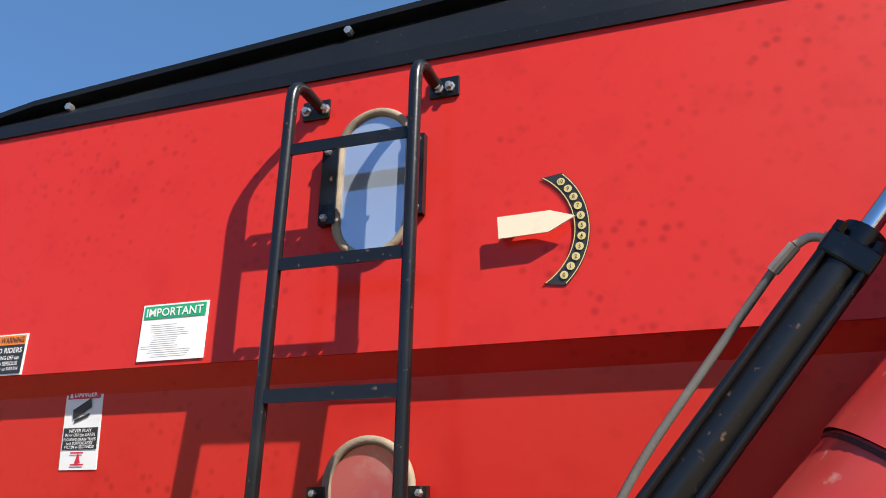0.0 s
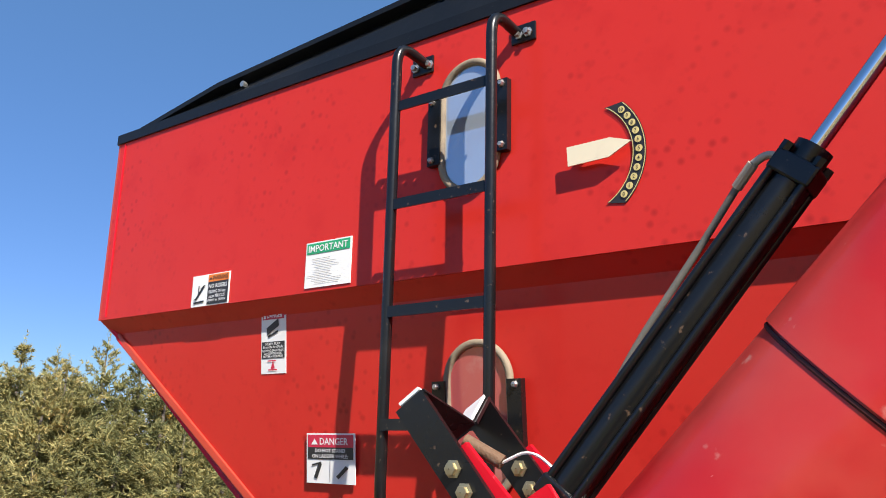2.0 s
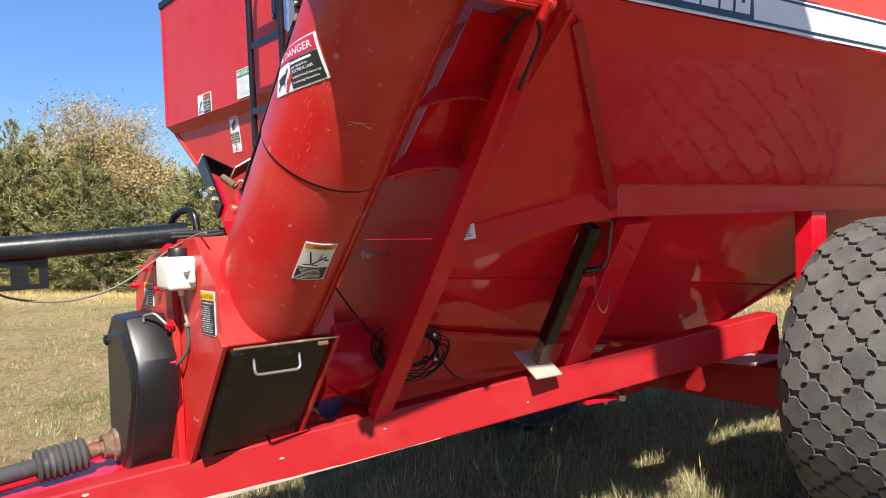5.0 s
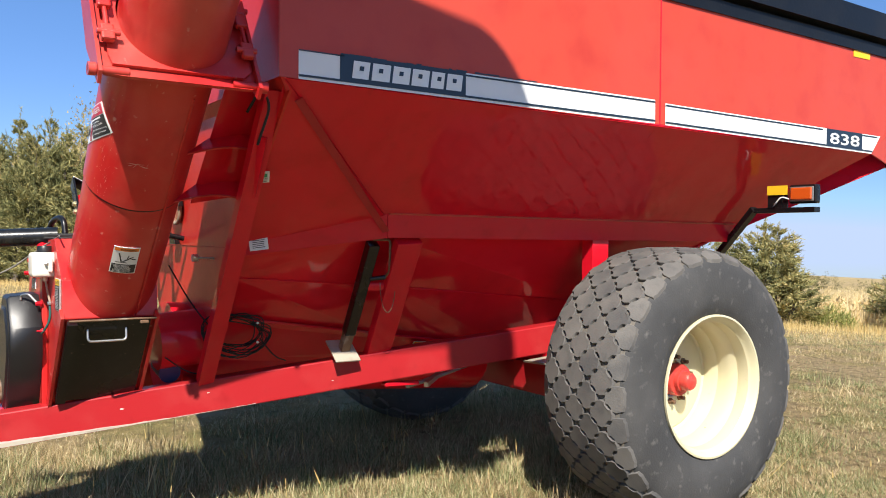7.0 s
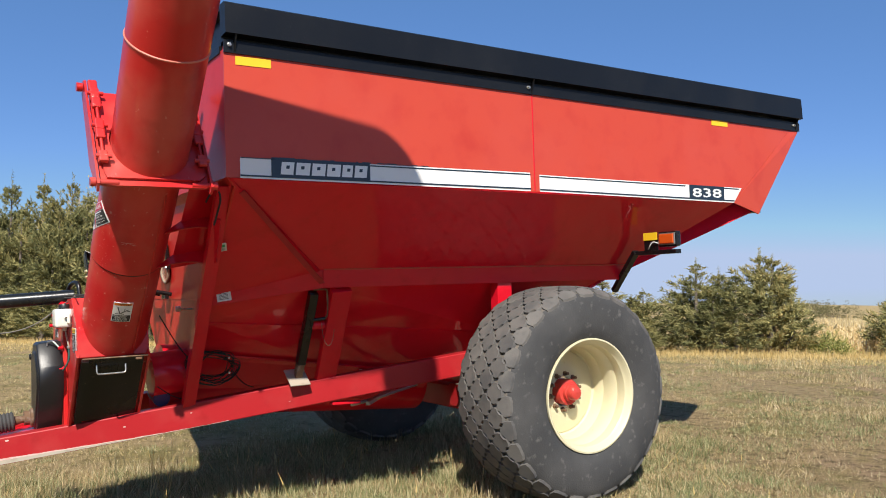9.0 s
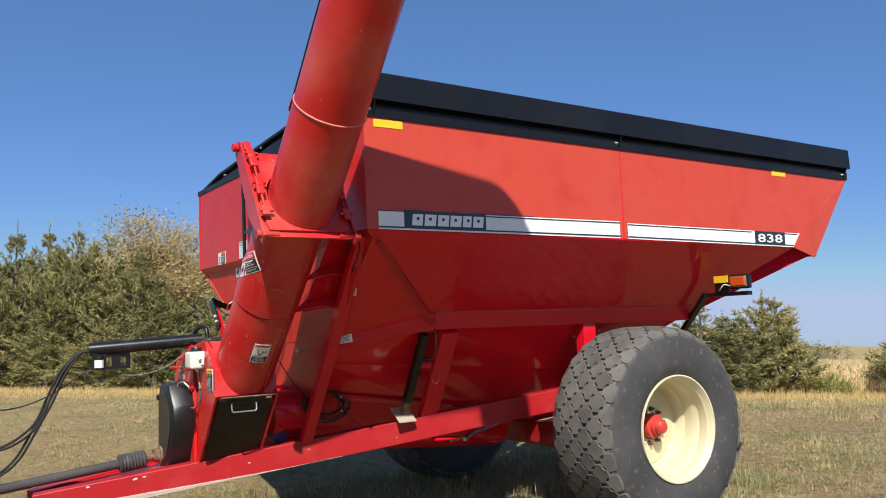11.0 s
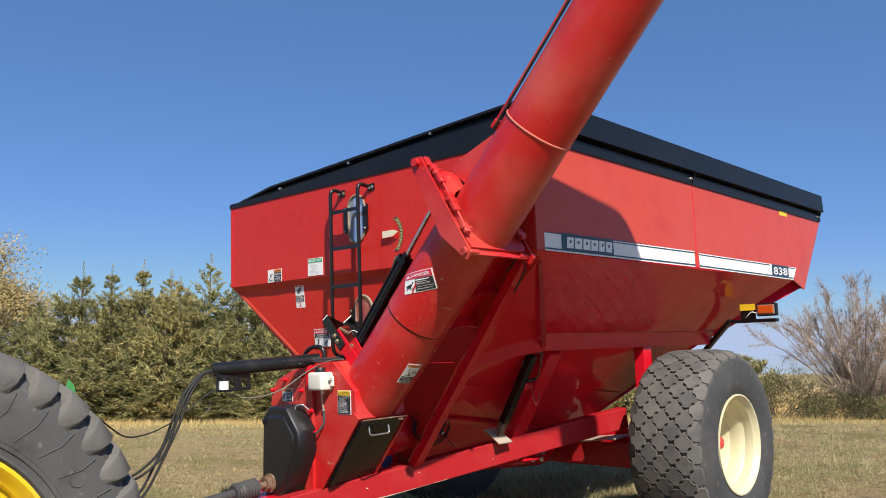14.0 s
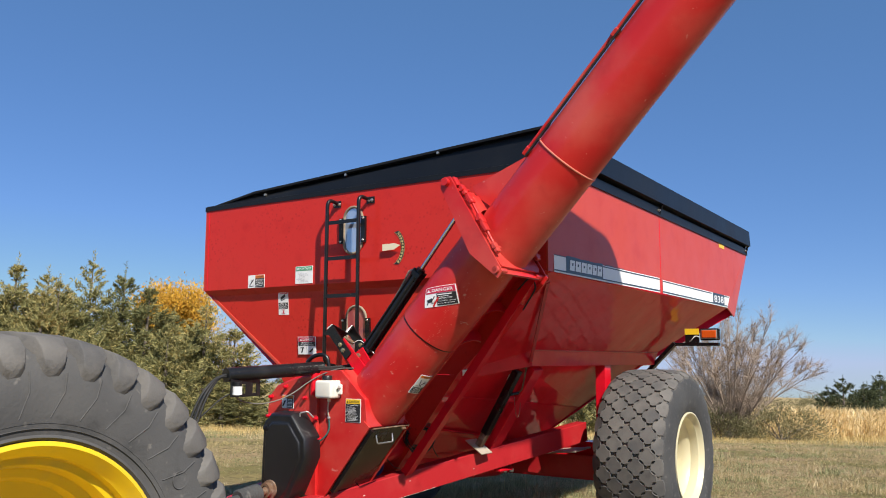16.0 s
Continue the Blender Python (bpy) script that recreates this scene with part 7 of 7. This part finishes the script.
def broadleaf(name, label, height, seed, mat, leaves, spread=0.3, leaf=0.11, depth=5, open_=0.48, bole=0.34):
    """A tree of forking limbs, with leaves about the twigs."""
    r = np.random.default_rng(seed)
    root = thing(name, label, "tree", "trees of the belt")
    bm = bm_new()
    tips = []
    def grow(p, d, ln, rad, lev):
        q = p + d * ln
        mid = p + d * ln * 0.5 + Vector(r.normal(0, 0.05 * ln, 3))
        tube(bm, [p, mid, q], [rad, rad * 0.85, rad * 0.65], 6 if lev < 2 else 4, caps=False)
        if lev == depth:
            tips.append(q)
            return
        for _ in range(3 if lev < depth - 1 else 4):
            e = (d + Vector(r.normal(0, open_, 3)) + Vector((0, 0, 0.18))).normalized()
            grow(q - d * ln * 0.25 * r.random(), e, ln * r.uniform(0.55, 0.85), rad * 0.6, lev + 1)
        tips.append(q)
    grow(Vector((0, 0, -0.05)), Vector((r.normal(0, 0.04), r.normal(0, 0.04), 1)).normalized(), height * bole, 0.13, 0)
    tw = np.array([tuple(t) for t in tips])
    part("trunk", bm, BARK, root, smooth=60)
    dirs = np.tile([0.0, 0.0, 0.5], (len(tw), 1)) + tw * np.array([0.25, 0.25, 0.05])
    dirs /= np.linalg.norm(dirs, axis=1)[:, None]
    tri_object("twig_mass", sprays(tw, dirs, 5, 0.18, 0.4, 0.010, r), TWIG, root)
    tri_object("crown", sprays(tw, dirs, leaves, spread, leaf, leaf * 0.7, r), mat, root)
    return root


def bare_tree(label, height, radius, seed):
    """Many straight stems fanning from one root, each with forking side branches and fine twigs."""
    r = np.random.default_rng(seed)
    root = thing("bare_tree", label, "tree", "trees of the belt")
    bm = bm_new()
    fine, ends = [], []
    for k in range(38):
        a, f = k * 2.39996, math.sqrt((k + 0.5) / 38)
        out = np.array([math.cos(a), math.sin(a), 0.0])
        p0 = out * 0.28 * f + np.array([0, 0, -0.1])
        p3 = out * radius * f * r.uniform(0.75, 1.1) + np.array([0, 0, height * (1 - 0.45 * f ** 2.2) * r.uniform(0.85, 1.05)])
        bow = np.array([0, 0, 0.16 * height * f]) * r.uniform(0.4, 1.2) - out * 0.12 * radius * f + r.normal(0, 0.10, 3)
        at_ = lambda t: p0 * (1 - t) + p3 * t + bow * 4 * t * (1 - t) * 0.5
        tube(bm, [at_(t) for t in (0, 0.25, 0.5, 0.75, 1.0)], [0.045, 0.034, 0.024, 0.014, 0.005], 5, caps=False)
        along = p3 - p0
        along /= np.linalg.norm(along)
        for _ in range(20):
            t = r.uniform(0.06, 0.98)
            q = at_(t)
            d = along + r.normal(0, 0.55, 3) + np.array([0, 0, 0.25])
            d /= np.linalg.norm(d)
            L = height * 0.24 * r.uniform(0.5, 1.1) * (1.15 - 0.6 * t)
            e = q + d * L
            tube(bm, [q, q + d * L * 0.5 + r.normal(0, 0.03, 3), e], [0.014, 0.010, 0.004], 3, caps=False)
            for _ in range(12):
                b0 = q + d * L * r.uniform(0.15, 1.0)
                fine.append(b0)
                ends.append(d)
    part("trunk", bm, TWIG, root, smooth=60)
    fine, ends = np.array(fine), np.array(ends)
    tri_object("twig_mass", sprays(fine, ends, 3, 0.03, 0.40, 0.0085, r), TWIG, root)
    high = fine[:, 2] > height * 0.45
    tri_object("last_leaves", sprays(fine[high][::9], ends[high][::9], 2, 0.04, 0.09, 0.055, r), LASTLEAF, root, "few curled brown leaves")
    return root


kinds = [cedar([(0, 0, 4.3, 2.0), (0.7, 0.3, 3.4, 1.2)], 11), cedar([(0, 0, 4.6, 1.8)], 12), cedar([(0, 0, 4.9, 2.0), (-0.6, 0.5, 4.0, 1.2)], 13), cedar([(0, 0, 4.1, 2.1), (0.5, -0.6, 3.7, 1.2), (-0.6, -0.2, 3.2, 1.3)], 14)]
rt = random.Random(21)
# heights of the belt's ridge along it, and the single tops that stand out
RIDGE = [(-22, 8.4), (-1, 8.3), (2.4, 8.1), (4.7, 7.4), (7, 6.7), (9.6, 6.8), (11.6, 6.9), (13, 6.1), (15, 5.2), (17, 4.6), (20, 4.0), (24, 3.8)]
ridge = lambda s: float(np.interp(s, [a for a, _ in RIDGE], [b for _, b in RIDGE]))
spots = [(-2.1, 0.2, 8.7), (-1.0, 0.3, 9.0), (0.1, 0.5, 8.85), (1.4, 0.3, 8.7), (2.4, 0.5, 8.6), (7.86, 0.3, 7.25), (9.6, 0.3, 7.35), (10.4, 0.4, 6.9), (11.55, 0.3, 7.6), (12.4, 0.4, 7.2), (13.1, 0.3, 6.5), (13.9, -0.3, 4.7), (14.7, 0.1, 5.75), (15.5, 0.2, 4.8), (8.9, -0.2, 7.0), (10.9, -0.3, 6.4),
         (21.1, 0.3, 4.1), (21.7, 0.6, 3.75), (22.07, -0.1, 3.5)]
s = -20.0
while s < 20.5:
    spots.append((s, rt.uniform(-0.5, 0.9), rt.uniform(0.66, 0.97) * ridge(s)))
    s += rt.uniform(0.95, 1.45)
back = -18.0
while back < 12:
    spots.append((back, rt.uniform(2.2, 3.6), rt.uniform(0.78, 0.95) * ridge(back)))
    back += rt.uniform(1.6, 2.4)
low = -19.0
while low < 21:
    spots.append((low, rt.uniform(-1.2, -0.7), rt.uniform(0.30, 0.52) * ridge(low)))
    low += rt.uniform(1.5, 2.3)
used = set()
for i, (s0, d0, k) in enumerate(spots):
    x, y = belt(s0, d0)
    k /= (4.56, 4.87, 5.18, 4.35)[i % 4]
    wide = FAR * 0.94 * (0.62 + 0.30 * min(1.0, k / FAR))
    m = pose(x, y, lie(x, y) - 0.05, 0, 0, rt.uniform(0, 360)) @ Matrix.Diagonal((wide * rt.uniform(0.9, 1.2), wide * rt.uniform(0.9, 1.2), k, 1))
    kind = kinds[i % 4]
    if i % 4 not in used:
        used.add(i % 4)
        kind.matrix_world = m
    else:
        t = copy_thing(kind, m)
        t.matrix_world = m
t = cedar([(0, 0, 2.95, 1.15), (0.35, 0.1, 2.75, 0.95), (0.75, 0.45, 1.4, 0.85)], 19, "open ragged cedar at the end of the belt")
t.matrix_world = pose(-15.6, 28.2, lie(-15.6, 28.2) - 0.05) @ Matrix.Scale(1.42, 4)
t = cedar([(0, 0, 2.0, 1.2), (0.5, 0.2, 1.9, 1.1), (-0.4, 0.3, 1.6, 1.2), (0.2, -0.6, 1.7, 1.0)], 20, "low spreading juniper before the maize")
t.matrix_world = pose(-11.3, 32.3, lie(-11.3, 32.3) - 0.05) @ Matrix.Scale(1.42, 4)
t = broadleaf("deciduous_tree", "tall tree with thinning tan autumn leaves", 8.9, 31, GOLDLEAF, 130, 0.46, 0.095, 5, 0.72, 0.29)
t.matrix_world = pose(-42.0, 7.3, lie(-42.0, 7.3) - 0.1, 0, 0, 40) @ Matrix.Diagonal((1.45, 1.45, 1.27, 1))
t = broadleaf("deciduous_tree", "tree with bright yellow-orange autumn leaves", 6.9, 32, ORANGELEAF, 70, 0.36, 0.11)
t.matrix_world = pose(-30.2, 22.1, lie(-30.2, 22.1) - 0.1, 0, 0, 10) @ Matrix.Diagonal((1.2, 1.2, 1.18, 1))
t = bare_tree("leafless grey many-stemmed tree fanning from its root", 5.3, 4.0, 33)
t.matrix_world = pose(-4.9, 29.8, lie(-4.9, 29.8) + 0.05, 0, 0, 0) 


def bush(name, label, w, h, seed, mat, n=420, leaf=0.14):
    r = np.random.default_rng(seed)
    root = thing(name, label, "bush")
    a, b = r.uniform(0, 2 * np.pi, n), np.arccos(r.uniform(0.0, 1, n))
    rad = r.uniform(0.55, 1.0, n) ** 0.6 * (1 + 0.18 * np.sin(3 * a + seed) + 0.12 * np.sin(5 * a + 4 * b))
    tips = np.stack([w / 2 * rad * np.sin(b) * np.cos(a), w / 2 * rad * np.sin(b) * np.sin(a), 0.1 + h * rad * np.cos(b)], 1)
    dirs = tips / (np.linalg.norm(tips, axis=1)[:, None] + 1e-6) + np.array([0, 0, 0.5])
    bm = bm_new()
    for k in range(10):
        q = tips[k * 7]
        tube(bm, [(0, 0, -0.05), tuple(q * 0.5 + np.array([0, 0, 0.1])), tuple(q)], [0.03, 0.02, 0.008], 5)
    part("stems", bm, BARK, root)
    tri_object("crown", sprays(tips, dirs, 14, 0.12, leaf, leaf * 0.45, r), mat, root)
    return root


WEED = leafy("field_weeds", [(0.0, (0.16, 0.18, 0.05)), (0.5, (0.32, 0.34, 0.10)), (1.0, (0.46, 0.42, 0.16))], 0.7, 0.3)
for name, label, x, y, w, h, seed, mat, n, leaf in (
        ("bush", "yellow-green weeds at the edge of the maize", -13.6, 29.6, 2.2, 0.75, 41, WEED, 200, 0.11),
        ("bush", "dark tangled leafy brush beside the bare tree", -7.8, 28.6, 4.2, 1.75, 42, BUSHLEAF, 620, 0.085),
        ("bush", "dark tangled leafy brush under the bare tree", -5.2, 28.6, 3.6, 1.0, 43, BUSHLEAF, 420, 0.085),
        ("bush", "low brown-green brush beside the maize", -2.7, 28.4, 3.4, 1.15, 44, BUSHLEAF, 400, 0.085)):
    bush(name, label, w, h, seed, mat, n, leaf).matrix_world = pose(x, y, lie(x, y) - 0.05)
pine = cedar([(0, 0, 4.4, 1.9), (1.3, 0.6, 3.9, 1.6), (-1.2, 0.4, 3.6, 1.6)], 51, "dark green conifer in a far shelter belt", 0.15, PINE, "conifer_tree")
for i in range(15):
    x, y = -8.5 + 2.9 * i, 84 + 3 * (i % 3)
    m = pose(x, y, lie(x, y) - 0.2, 0, 0, 70 * i) @ Matrix.Diagonal((1.3, 1.3, 1.12 + 0.10 * ((i * 5) % 4), 1))
    if i:
        copy_thing(pine, m).matrix_world = m
    else:
        pine.matrix_world = m
# scrub along the next field boundary
scrub = bush("scrub", "far low scrub along a field boundary", 9.0, 3.0, 45, BUSHLEAF)
rs = random.Random(6)
for i in range(26):
    x, y = -150 + 7.5 * i + rs.uniform(-3, 3), 175 + 20 * math.sin(i * 0.6)
    m = pose(x, y, lie(x, y) - 0.3, 0, 0, 50 * i) @ Matrix.Diagonal((1.2, 1.0, rs.uniform(0.7, 1.3), 1))
    if i:
        copy_thing(scrub, m).matrix_world = m
    else:
        scrub.matrix_world = m
